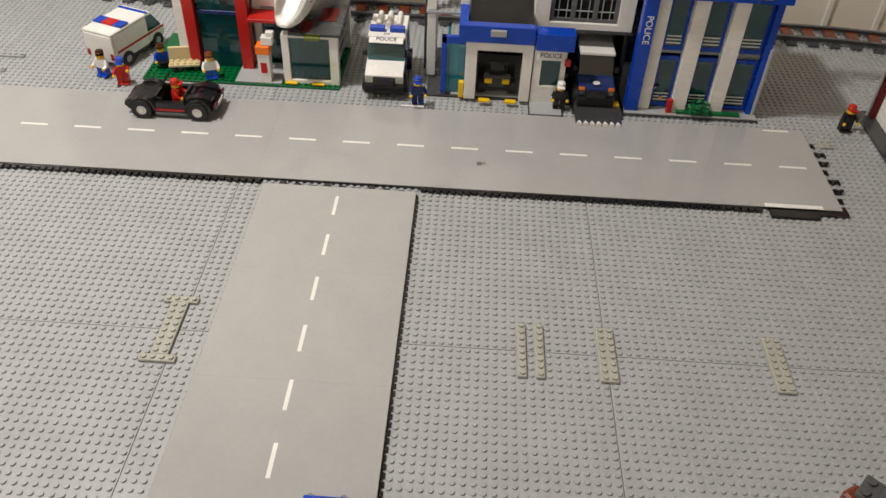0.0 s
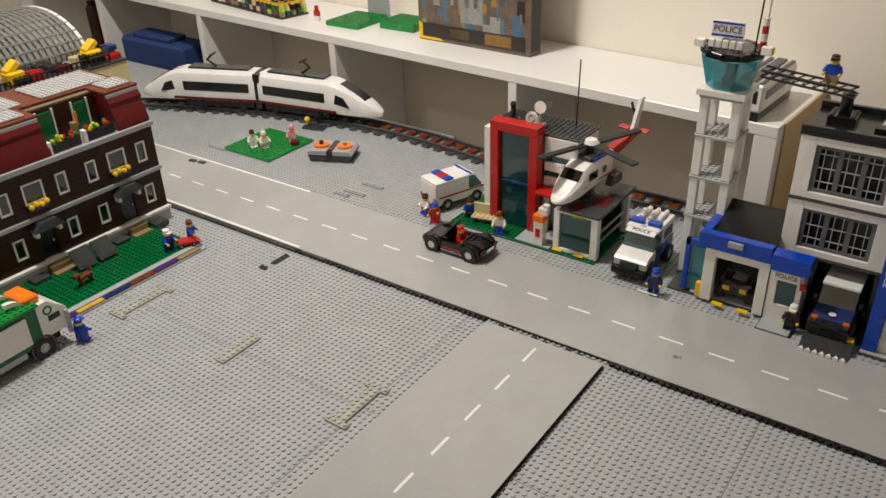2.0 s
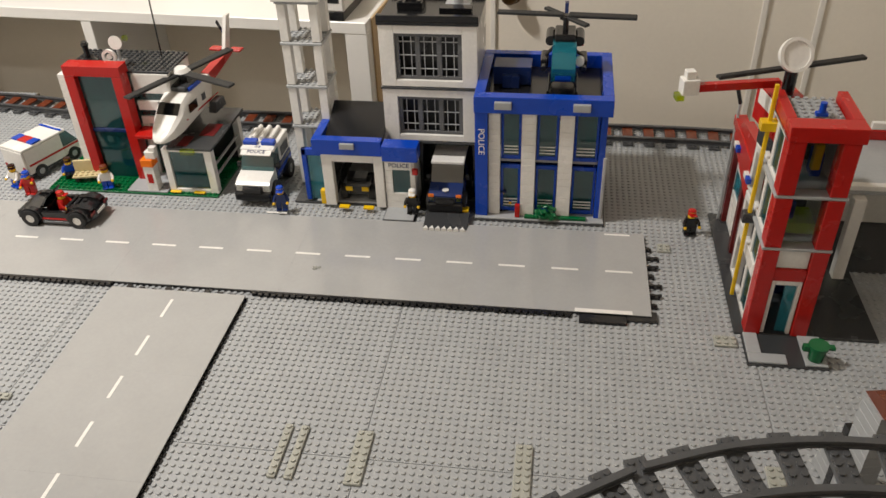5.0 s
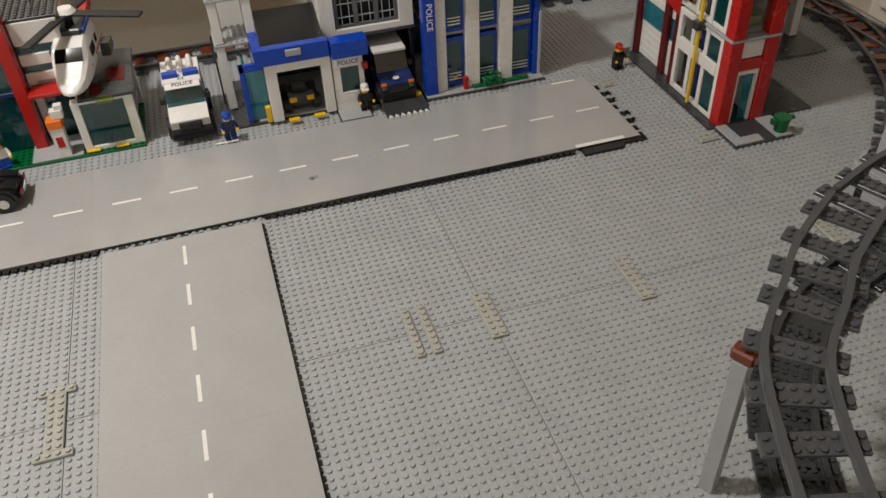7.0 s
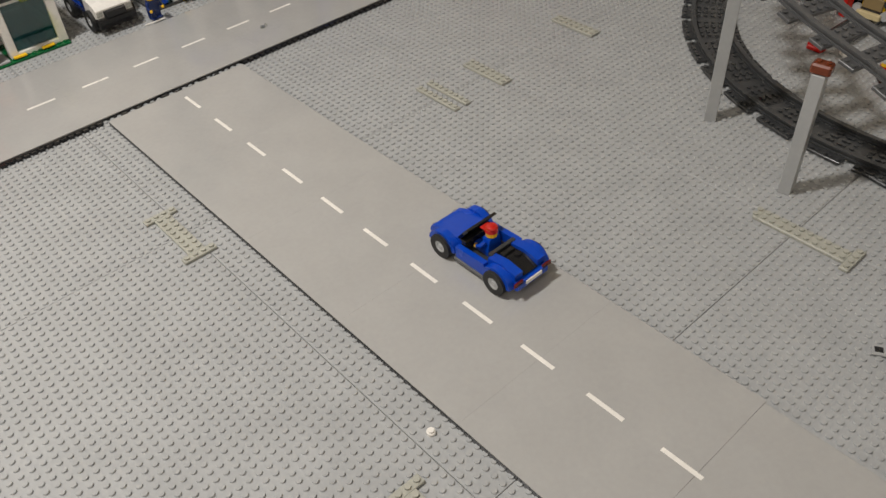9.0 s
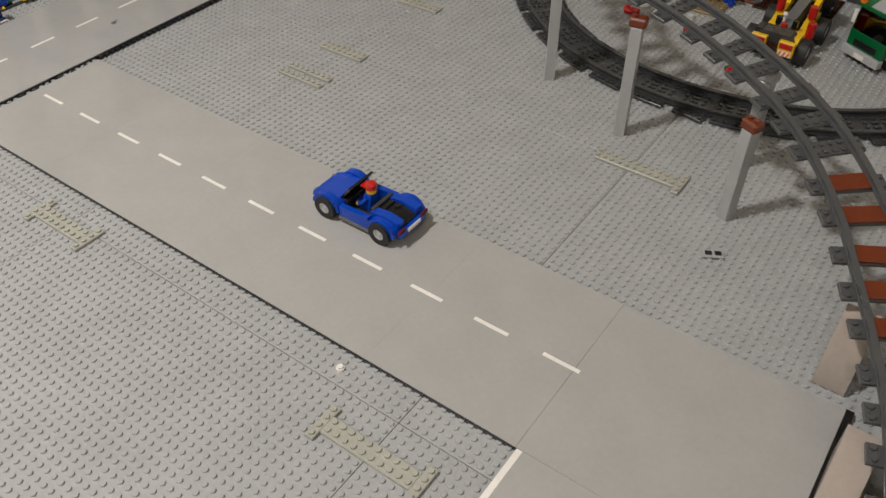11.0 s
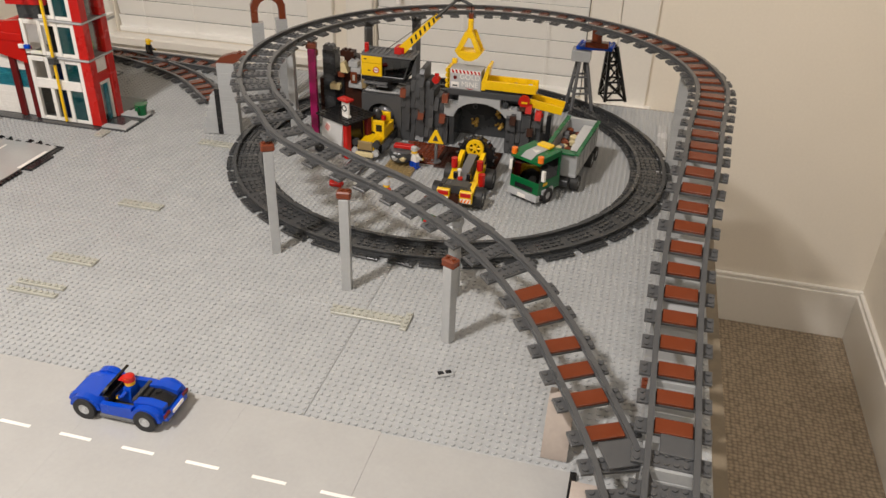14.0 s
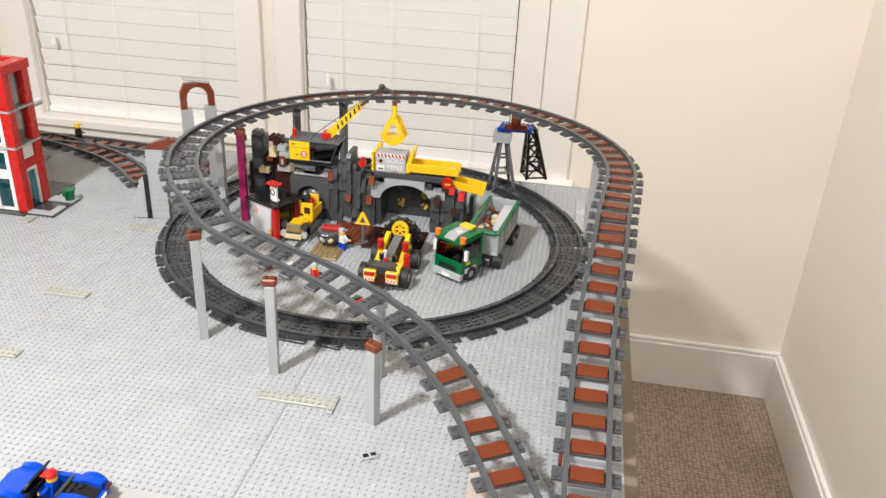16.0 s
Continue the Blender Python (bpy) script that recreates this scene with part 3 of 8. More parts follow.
def slope_pier(y0, y1, poly, cx):
    g = G().prism([(x - cx, z) for x, z in poly], "y", (y0 - y1) / 2, (y1 - y0) / 2)
    solid("track_pier", g, REFLGREY, "smooth grey slope bricks with warm reflection in their colour under the curved track", "pier", at(cx, (y0 + y1) / 2), "piers under the raised track")


slope_pier(-103.0, -100.0, [(12.1, 0.2), (12.1, 0.9), (14.4, 6.6), (16.6, 7.0), (16.6, 0.2)], 14.0)
slope_pier(-106.8, -103.96, [(-3.4, 0.2), (-3.4, 0.7), (-0.4, 2.9), (2.7, 4.8), (5.0, 4.8), (5.0, 0.2)], 1.0)
pier(6, -116.6, 10, -110.6, 7.6)
pier(18, -116.4, 21, -110.8, 9.4)
pier(28, -116.6, 32, -110.4, 12.0)
pier(38, -116.6, 42, -110.8, 14.8)
pier(50, -117.4, 54, -111.6, 17.6)
pier(62, -118, 65, -112.8, 19.8)
pier(72, -119, 75, -114, 20.6)
pier(-24, -116.4, -20, -110.6, 3.8)
pier(-10, -116.4, -6, -110.4, 4.8)
pier(99, -114.6, 102, -112.2, 20.4)
solid("support_brick", G().brick(-1, -3, 0.2, 1, 3, 2.6), BROWN, "reddish brown brick under the climbing track", "brick", at(26, -113.5))
solid("support_brick", G().brick(-1, -3, 0.2, 1, 3, 2.6), BLACK, "black brick under the climbing track", "brick", at(45, -114))
solid("support_brick", G().brick(-1, -2, 0.2, 1, 2, 4.4), DARK, "dark grey bricks under the switch", "brick", at(1.2, -111.0))
for x, y in ((0.7, -109.9), (1.6, -112.2)):
    solid("gold_block", G().box(-1.0, -0.9, 0, 1.0, 0.9, 1.2).box(-0.6, -0.6, 1.2, 0.6, 0.6, 1.4), GOLD, "shiny gold coloured brick under the switch", "brick", at(x, y, 4.64, 12), "gold bricks")
# smooth plates between the rails of the switch
for x, y, z, turn, w, d in ((7.6, -108.6, 7.25, 26, 3.4, 4.2), (-4.2, -111.8, 6.1, 10, 3.0, 3.6), (-8.4, -112.5, 5.75, 8, 3.4, 3.4), (9.0, -114.3, 8.3, -1, 2.6, 4.2), (0.4, -114.6, 7.1, 0, 5.2, 3.0), (-6.4, -114.8, 6.3, 0, 4.6, 2.8)):
    solid("switch_plate", G().put(pose(0, 0, 0, 0, -7, 0)).box(-w / 2, -d / 2, 0, w / 2, d / 2, 0.36, 0.05), RAILGREY, "smooth dark grey plate between the rails of the switch", "plate", at(x, y, z, turn), "switch plates")
solid("road_end_plate", G().box(-7.3, -0.4, 0, 7.3, 0.4, 0.6), BLACK, "long black plate at the end of the street", "plate", at(3.1, -104.0, 0.12), "plates at the street ends")
g = G().brick(-3, -2.5, 0.2, 3, 2.5, 0.6)
solid("corner_plate", g, DARK, "dark grey plate at the street corner", "plate", at(-9.5, -106.3))
g = G().ball(0, 0, 1.6, 0.75).bar((0, 0, 1.6), (1.2, 0.2, 2.2), 0.3).bar((0, 0, 1.6), (0.3, -0.2, 2.9), 0.28).bar((0, 0, 1.6), (-1.4, -0.3, 1.3), 0.32).ball(-1.5, -0.3, 1.2, 0.55).cyl(0, 0, 0.6, 0.4, 0.8, 10)
solid("hose_nozzle", g, YELLOW, "small yellow nozzle piece on a dark plate", "toy part", at(-7.6, -105.6, 0.62) @ Matrix.Scale(1.5, 4) @ Matrix.Translation((0, 0, -0.6 * U)))
g = G().box(-1.6, -0.9, 0.0, 1.6, 0.9, 0.35).use(1).box(-1.3, -0.5, 0.2, -0.2, 0.5, 0.42).box(0.2, -0.5, 0.2, 1.3, 0.5, 0.42)
solid("loose_clip", g, [GREY, BLACK], "small grey clip plate with dark holes", "toy part", at(23.4, -85.8, 0.2, -60) @ Matrix.Scale(0.7, 4))

# ---- loose plates on the ground ----
def flat_plate(x0, y0, x1, y1, mat=SANDTAN, ends=(), label="aged pale plate pressed on the baseplate"):
    cx, cy = (x0 + x1) / 2, (y0 + y1) / 2
    g = G()
    for a, b, c, d in ((x0, y0, x1, y1), *ends):
        g.brick(a - cx, b - cy, 0.0, c - cx, d - cy, 0.4)
    solid("loose_plate", g, mat, label, "plate", at(cx, cy, 0.02), "loose plates on the ground")


def grid(x, y):
    """The stud lines nearest to a place."""
    return GX + round(x - GX), GY + round(y - GY)


gx, gy = grid(-15.1, -27.3)
flat_plate(gx - 1, gy, gx + 1, gy + 8, ends=((gx - 2, gy - 1, gx + 2, gy), (gx - 2, gy + 8, gx + 2, gy + 9)))
gx, gy = grid(24.0, -27)
flat_plate(gx, gy, gx + 1, gy + 8)
flat_plate(gx + 2, gy, gx + 3, gy + 8)
gx, gy = grid(32.9, -27.3)
flat_plate(gx, gy, gx + 2, gy + 8)
gx, gy = grid(51.9, -27.3)
flat_plate(gx, gy, gx + 2, gy + 8)
gx, gy = grid(-41.5, -27)
flat_plate(gx, gy, gx + 2, gy + 8)
gx, gy = grid(-66.5, -27)
flat_plate(gx, gy, gx + 2, gy + 9, ends=((gx - 1, gy - 1, gx + 3, gy), (gx - 1, gy + 9, gx + 3, gy + 10)))
gx, gy = grid(-18.6, -76.5)
flat_plate(gx - 1, gy, gx + 1, gy + 10, ends=((gx - 2, gy - 1, gx + 2, gy), (gx - 2, gy + 10, gx + 2, gy + 11)))
gx, gy = grid(32.2, -77)
flat_plate(gx, gy, gx + 2, gy + 10, ends=((gx - 1, gy - 1, gx + 3, gy), (gx, gy + 10, gx + 2, gy + 10.6)))
gx, gy = grid(68, 22)
flat_plate(gx + 3, gy, gx + 5, gy + 2)
for x0, y0, w, d in ((-65, 31, 6, 1), (-64, 36, 6, 1), (-112, 32.6, 6, 1), (-66, 29, 4, 1)):
    gx, gy = grid(x0, y0)
    flat_plate(gx, gy, gx + w, gy + d, GREY, label="grey plate pressed on the baseplate")
gx, gy = grid(77, 0.4)
flat_plate(gx, gy, gx + 3, gy + 2)
gx, gy = grid(80, -27)
flat_plate(gx, gy, gx + 2, gy + 8)
gx, gy = grid(90, -112.4)
flat_plate(gx, gy, gx + 30, gy + 2, ROOFW, label="long pale grey plate beside the climbing track")
for x0, y0, x1, y1 in ((-56.2, -3.4, -54.6, -2.4), (-55.4, -1.0, -54.4, 3.0)):
    flat_plate(x0, y0, x1, y1, DARK, label="small dark grey plate on the baseplate")
for x0, y0 in ((-106.6, 23.4), (-103.8, 23.8)):
    solid("loose_plate", G().box(-1, -0.5, 0, 1, 0.5, 0.3), DARK, "small dark plate lying on the street", "plate", at(x0, y0, ROAD + 0.02, 10))
solid("white_stud", G().cyl(0, 0, 0, 0.42, 0.35, 12).stud(0, 0, 0.35), WHITE, "small round white plate on the baseplate", "plate", at(-12.5, -63.0, 0.0))
solid("white_stud", G().cyl(0, 0, 0, 0.4, 0.2, 12).ball(0.7, 0.2, 0.1, 0.25, 8), TCLEAR, "small clear round plate lying on the street", "plate", at(19.0, 11.5, ROAD + 0.02))
# ragged ends of the streets
for k in range(7):
    solid("road_end_plate", G().brick(0, 0, 0.0, 1.0 + (k * 7 % 3) * 0.5, 1, 0.4), BLACK, "black plate at the end of the street", "plate", at(69.0, 7.6 + 2.3 * k), "plates at the street ends")
solid("road_end_plate", G().box(0, 0, 0.0, 6.6, 1.7, 0.5), BLACK, "long black plate at the end of the street", "plate", at(59.0, 3.6), "plates at the street ends")
solid("road_end_plate", G().box(0, 0, 0, 4.2, 2.2, 0.5), BLACK, "black plate at the end of the street", "plate", at(65.6, 4.4), "plates at the street ends")
for k in range(9):
    g = G().box(0, 0, 0.05, 0.9, 0.8 - (k % 3) * 0.3, ROAD - 0.05).box(0.1, -0.7 + (k % 2) * 0.4, 0.05, 0.7, 0.05, ROAD - 0.02, 0.02)
    solid("road_joint_plate", g, BLACK, "black jagged plate between the two streets", "plate", at(-8.4 + 2.05 * k, 4.15), "plates at the street ends")
g = G().box(-93, 4.6, 0, -54.6, 5.35, 0.6)
g.box(-53, 4.7, 0, -47, 5.3, 0.75)
solid("road_border", g, DARK, "dark grey border strip along the street", "plates")


# ---- toy dolls: one plain mesh each ----
def doll(x, y, z, turn, torso, legs, hat=None, sit=False, hair=None, label="", raised=False):
    g = G()
    mats = [SKIN, torso, legs, hat or hair or BROWN]
    g.use(2)
    if sit:
        g.box(-0.9, -1.7, 0, -0.06, 0.5, 0.85).box(0.06, -1.7, 0, 0.9, 0.5, 0.85)
        o = 0.6
    else:
        g.box(-0.95, -0.5, 0, -0.06, 0.5, 1.5).box(0.06, -0.5, 0, 0.95, 0.5, 1.5).box(-0.95, -0.9, 0, -0.06, -0.4, 0.3).box(0.06, -0.9, 0, 0.95, -0.4, 0.3)
        o = 1.5
    g.use(1).prism([(-0.98, o), (0.98, o), (0.72, o + 1.55), (-0.72, o + 1.55)], "y", -0.48, 0.48)
    for s in (-1, 1):
        lift = 0.9 if raised and s == 1 else 0.0
        g.use(1).bar((s * 0.85, 0, o + 1.3), (s * 1.2, -0.45, o + 0.55 + lift), 0.27, 8).bar((s * 1.2, -0.45, o + 0.55 + lift), (s * 1.15, -0.95, o + 0.3 + lift), 0.24, 8)
        g.use(0).ball(s * 1.13, -1.1, o + 0.25 + lift, 0.28, 8)
    g.use(0).cyl(0, 0, o + 1.55, 0.36, 0.15, 12).cyl(0, 0, o + 1.68, 0.62, 1.0, 14)
    g.use(3).cyl(0, 0, o + 2.2, 0.7, 0.55, 14, r2=0.6).ball(0, 0.05, o + 2.75, 0.66, 12, 0.5)
    if hat is not None:
        g.box(-0.55, -1.15, o + 2.25, 0.55, -0.3, o + 2.4, 0.05)
    return solid("toy_doll", g, mats, label, "toy doll", at(x, y, z, turn), "toy dolls")


doll(-42.7, 31.4, 0.2, -20, WHITE, BLUE, hair=DBROWN, label="toy doll in white top and blue legs beside the ambulance")
doll(-38.7, 29.3, 0.2, 10, RED, RED, hat=BLUE, label="toy doll in red with a blue cap beside the ambulance", raised=True)
doll(-34.3, 35.5, 0.7, 30, BLUE, BLACK, hair=DBROWN, sit=True, label="toy doll in blue sitting beside the tan bench")
doll(-25.1, 32, 0.6, 20, WHITE, BLUE, hair=BROWN, label="toy doll in white coat with brown hair on green plate")
doll(8.9, 27.6, ROAD, 10, DBLUE, DBLUE, hat=BLUE, label="toy doll in dark blue with cap at the street edge")
doll(31.3, 28.8, 0.6, 0, BLACK, BLACK, hat=WHITE, label="toy doll in black with a white helmet by the station door")
doll(46.1, 31.2, 0.7, 10, BLUE, BLACK, hat=DBLUE, label="toy doll in blue inside the station porch")
doll(76.2, 27.4, 0.2, 10, BLACK, BLACK, hat=RED, label="toy doll in black with a red helmet on the baseplate")
doll(-75.2, -8.6, 0.8, 100, BLUE, DBLUE, hat=WHITE, label="toy doll in blue mowing the small green lawn")
doll(-74.5, -3.6, 0.8, 120, BLUE, BLUE, hair=BROWN, label="toy doll in blue with brown hair beside the mower")
doll(-63.4, -35.6, 0.2, 200, BLUE, BLUE, hat=BLUE, label="toy doll in blue overalls behind the green truck", raised=True)
doll(-100.6, 37.6, 0.64, 60, WHITE, WHITE, hair=DBROWN, label="white robed toy doll on a bright green plate")
doll(-97.6, 38.6, 0.64, 70, WHITE, SILVER, hair=WHITE, label="white toy doll with silver legs on a green plate")
doll(-94.6, 45.4, 0.64, 40, PINK, PINK, hair=PINK, label="pink toy doll on a bright green plate", raised=True)
doll(82.4, -64.6, 0.2, 60, WHITE, BLUE, hat=SILVER, label="toy doll in white top and blue legs with silver helmet", raised=True)
doll(68.6, -63.4, 0.2, 40, RED, DBROWN, hat=SILVER, sit=True, label="toy doll in red with silver helmet seated on the ground")
doll(126.5, 20, 0.4, 60, BLACK, BLACK, hat=YELLOW, label="toy doll in black with yellow helmet by the track")


# ---- the gold mine inside the loop ----
ROCK = plastic("slate_grey_plastic", (0.05, 0.052, 0.055), 0.42)


def rock_column(parent, a, b, h, rnd, face=-1.4, back=3.0, mat=ROCK):
    """Tall steep slope bricks stacked from the ground to h, from a to b along the wall."""
    g, z = G(), 0.2
    s = rnd.choice((1.2, 2.4, 3.6))
    while z < h - 0.3:
        s = min(s, h - z)
        lean = rnd.choice((0.25, 0.6, 0.9))
        g.prism([(face - lean, z + 0.02), (back, z + 0.02), (back, z + s), (face, z + s), (face - 0.02, z + s * 0.96), (face - lean, z + 0.3)], "y", a + 0.03, b - 0.03)
        z += s
        s = rnd.choice((2.4, 3.6, 3.6))
    g.stud(face + 0.5, (a + b) / 2, h)
    part("rock_pillar", g, mat, parent)


def arch_piece(parent, yc, half, spring, crown, steps, mat, label):
    """A bridge of stepped bricks over a round opening; steps are (y0, y1, bottom, top)."""
    rise = crown - spring
    for y0, y1, low, top in steps:
        g, n = G(), max(2, round(abs(y1 - y0) * 2))
        ys = [y0 + (y1 - y0) * k / n for k in range(n + 1)]

        def under(y):
            q = (y - yc) / half
            return max(low, spring + rise * math.sqrt(1 - q * q)) if abs(q) < 1 else low
        for p, q in zip(ys, ys[1:]):
            g.prism([(p, under(p)), (q, under(q)), (q, top), (p, top)], "x", -1.6, 1.2)
        part("tunnel_arch", g.studs(-1, round(min(y0, y1)), 1, round(max(y0, y1)), top), mat, parent, label)


def rock_wall():
    w = thing("mine_wall", "dark grey rock wall of the mine with two arched tunnels", "rock wall", at(97, -68))
    rnd = random.Random(5)
    # the spire between the tunnels
    for k, h in enumerate((6.2, 8.8, 10.0, 11.6, 13.2, 15.8, 14.4, 13.2, 12.4, 10.0)):
        rock_column(w, k, k + 1, h, rnd, -1.4 - (0.5 if k in (3, 5, 8) else 0.0))
    # rocks beyond the large arch
    for k, h in enumerate((8.4, 8.8, 9.6, 8.8, 9.4, 7.6, 8.4, 5.2, 8.6)):
        rock_column(w, -13.0 - k, -12.0 - k, h, rnd, -1.2 - (0.6 if k in (1, 4) else 0.0), mat=BLACK if k > 6 else ROCK)
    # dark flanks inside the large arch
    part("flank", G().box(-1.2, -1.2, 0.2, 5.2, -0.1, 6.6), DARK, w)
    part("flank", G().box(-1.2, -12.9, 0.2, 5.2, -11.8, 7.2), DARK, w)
    arch_piece(w, -6.5, 5.3, 6.5, 9.9, ((0.9, -2.0, 6.5, 9.0), (-2.0, -10.5, 6.5, 10.9), (-10.5, -14.9, 7.4, 9.1)), GREY, "stepped light grey arch")
    arch_piece(w, 14.4, 3.1, 4.2, 7.4, ((10.1, 18.6, 0.2, 9.3),), RAILGREY, "dark grey arch of the small tunnel")
    part("parapet", G().brick(-1, 10, 9.52, 1, 18, 9.92), GREY, w, "light grey plate over the small tunnel")
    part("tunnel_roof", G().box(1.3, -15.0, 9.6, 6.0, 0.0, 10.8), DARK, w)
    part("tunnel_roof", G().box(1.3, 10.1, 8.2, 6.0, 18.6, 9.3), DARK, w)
    part("ledge", G().box(-1.2, -16, 10.95, 4, 0.4, 12.2), ROCK, w)
    part("ledge_brick", G().brick(-1, -12, 9.2, 1, -11, 10.4), DARK, w)
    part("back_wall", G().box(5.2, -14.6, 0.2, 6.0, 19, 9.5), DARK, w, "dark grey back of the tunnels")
    part("boulder", G().ball(0.6, 13.8, 4.9, 2.15, 20).cyl(0.6, 13.8, 0.2, 0.8, 2.7, 12), MGREY, w, "round grey boulder in the small tunnel")
    part("ground_plate", G().brick(-13, -12, 0.02, -2.6, 0, 0.32), DBROWN, w, "dark brown ground plates")
    part("ground_plate", G().brick(-12, 0, 0.02, -2.6, 8, 0.42), BROWN, w, "reddish brown ground plates")
    part("sand_plate", G().brick(-20, 3, 0.02, -9.02, 9, 0.42), DTAN, w, "dark tan ground plate")
    for y, z in ((-9.6, 3.0), (-4.4, 3.2), (-9.2, 5.6)):
        g = G()
        for k in range(7):
            g.ball(4.9 - 0.3 * rnd.random(), y + rnd.uniform(-0.8, 0.8), z + rnd.uniform(-0.8, 0.8), rnd.uniform(0.25, 0.5), 8)
        part("gold_nugget", g, GOLD, w, "gold nuggets in the tunnel")
    for y, z in ((-4.2, 6.6), (-7.4, 7.4)):
        part("ring_bolt", G().ring(5.0, y, z, 0.55, 0.3, 0.3, 14, "x"), MGREY, w)
    for y, z, mat in ((5.6, 5.4, BROWN), (1.1, 5.2, BROWN), (0.6, 9.6, BROWN), (9.4, 9.7, BROWN), (-13.4, 6.6, DBROWN), (-15.2, 9.8, DBROWN), (-17.0, 4.6, DBROWN), (-18.4, 8.2, RED), (-16.4, 9.4, RED)):
        part("rock_chip", G().prism([(-2.9, z), (-1.3, z), (-1.3, z + 1.6), (-2.3, z + 1.6)], "y", y - 0.6, y + 0.6), mat, w)
    part("lamp_bracket", G().box(-1.4, 2.4, 12.6, -0.6, 3.2, 13.6), MGREY, w)
    part("red_lamp", G().cyl(-2.2, 2.7, 13.9, 0.75, 1.3, 12, "x").box(-1.5, 2.3, 14.2, -0.9, 3.1, 15.0), RED, w)
    # broken old wall behind the shed
    for y0, y1, z0, z1, x0, mat in ((19.0, 21.0, 0.2, 9.4, 1.0, DBROWN), (21.0, 23.4, 0.2, 15.4, 1.6, DBROWN), (23.4, 25.6, 0.2, 12.2, 1.2, BLACK), (25.6, 28.4, 0.2, 16.2, 2.0, DARK), (28.4, 29.4, 0.2, 10.0, 2.4, DBROWN)):
        part("ruin_column", courses(G(), x0, y0, z0, 5, y1 - 0.04, z1), mat, w)
    for y0, y1, z0, z1, x0, mat in ((21.2, 24.2, 15.44, 16.7, 1.4, DBROWN), (19.0, 22.0, 9.44, 10.6, 0.0, GREY), (19.2, 21.4, 12.6, 13.8, -0.2, GREY), (20.0, 22.0, 13.84, 15.0, 0.2, GREY), (20.0, 21.4, 10.64, 13.0, -0.4, BROWN), (24.0, 26.2, 8.6, 9.8, 0.0, TAN), (26.0, 28.2, 16.24, 17.2, 2.0, MGREY), (23.0, 24.4, 11.4, 12.4, 0.2, BROWN), (18.2, 19.2, 9.6, 11.6, 0.0, DTAN)):
        part("ruin_brick", G().box(x0, y0, z0, x0 + 1.9, y1, z1).studs(x0, math.ceil(y0), x0 + 2, math.floor(y1), z1), mat, w)
    part("ruin_slope", G().prism([(22.0, 12.6), (23.6, 12.6), (23.6, 14.6), (22.8, 14.8)], "x", -0.2, 1.3), TAN, w, "pale yellow slope brick")
    part("ruin_window", G().box(-0.5, 20.4, 11.2, -0.42, 20.9, 12.4, 0.02), SANDTAN, w)
    return w


rock_wall()


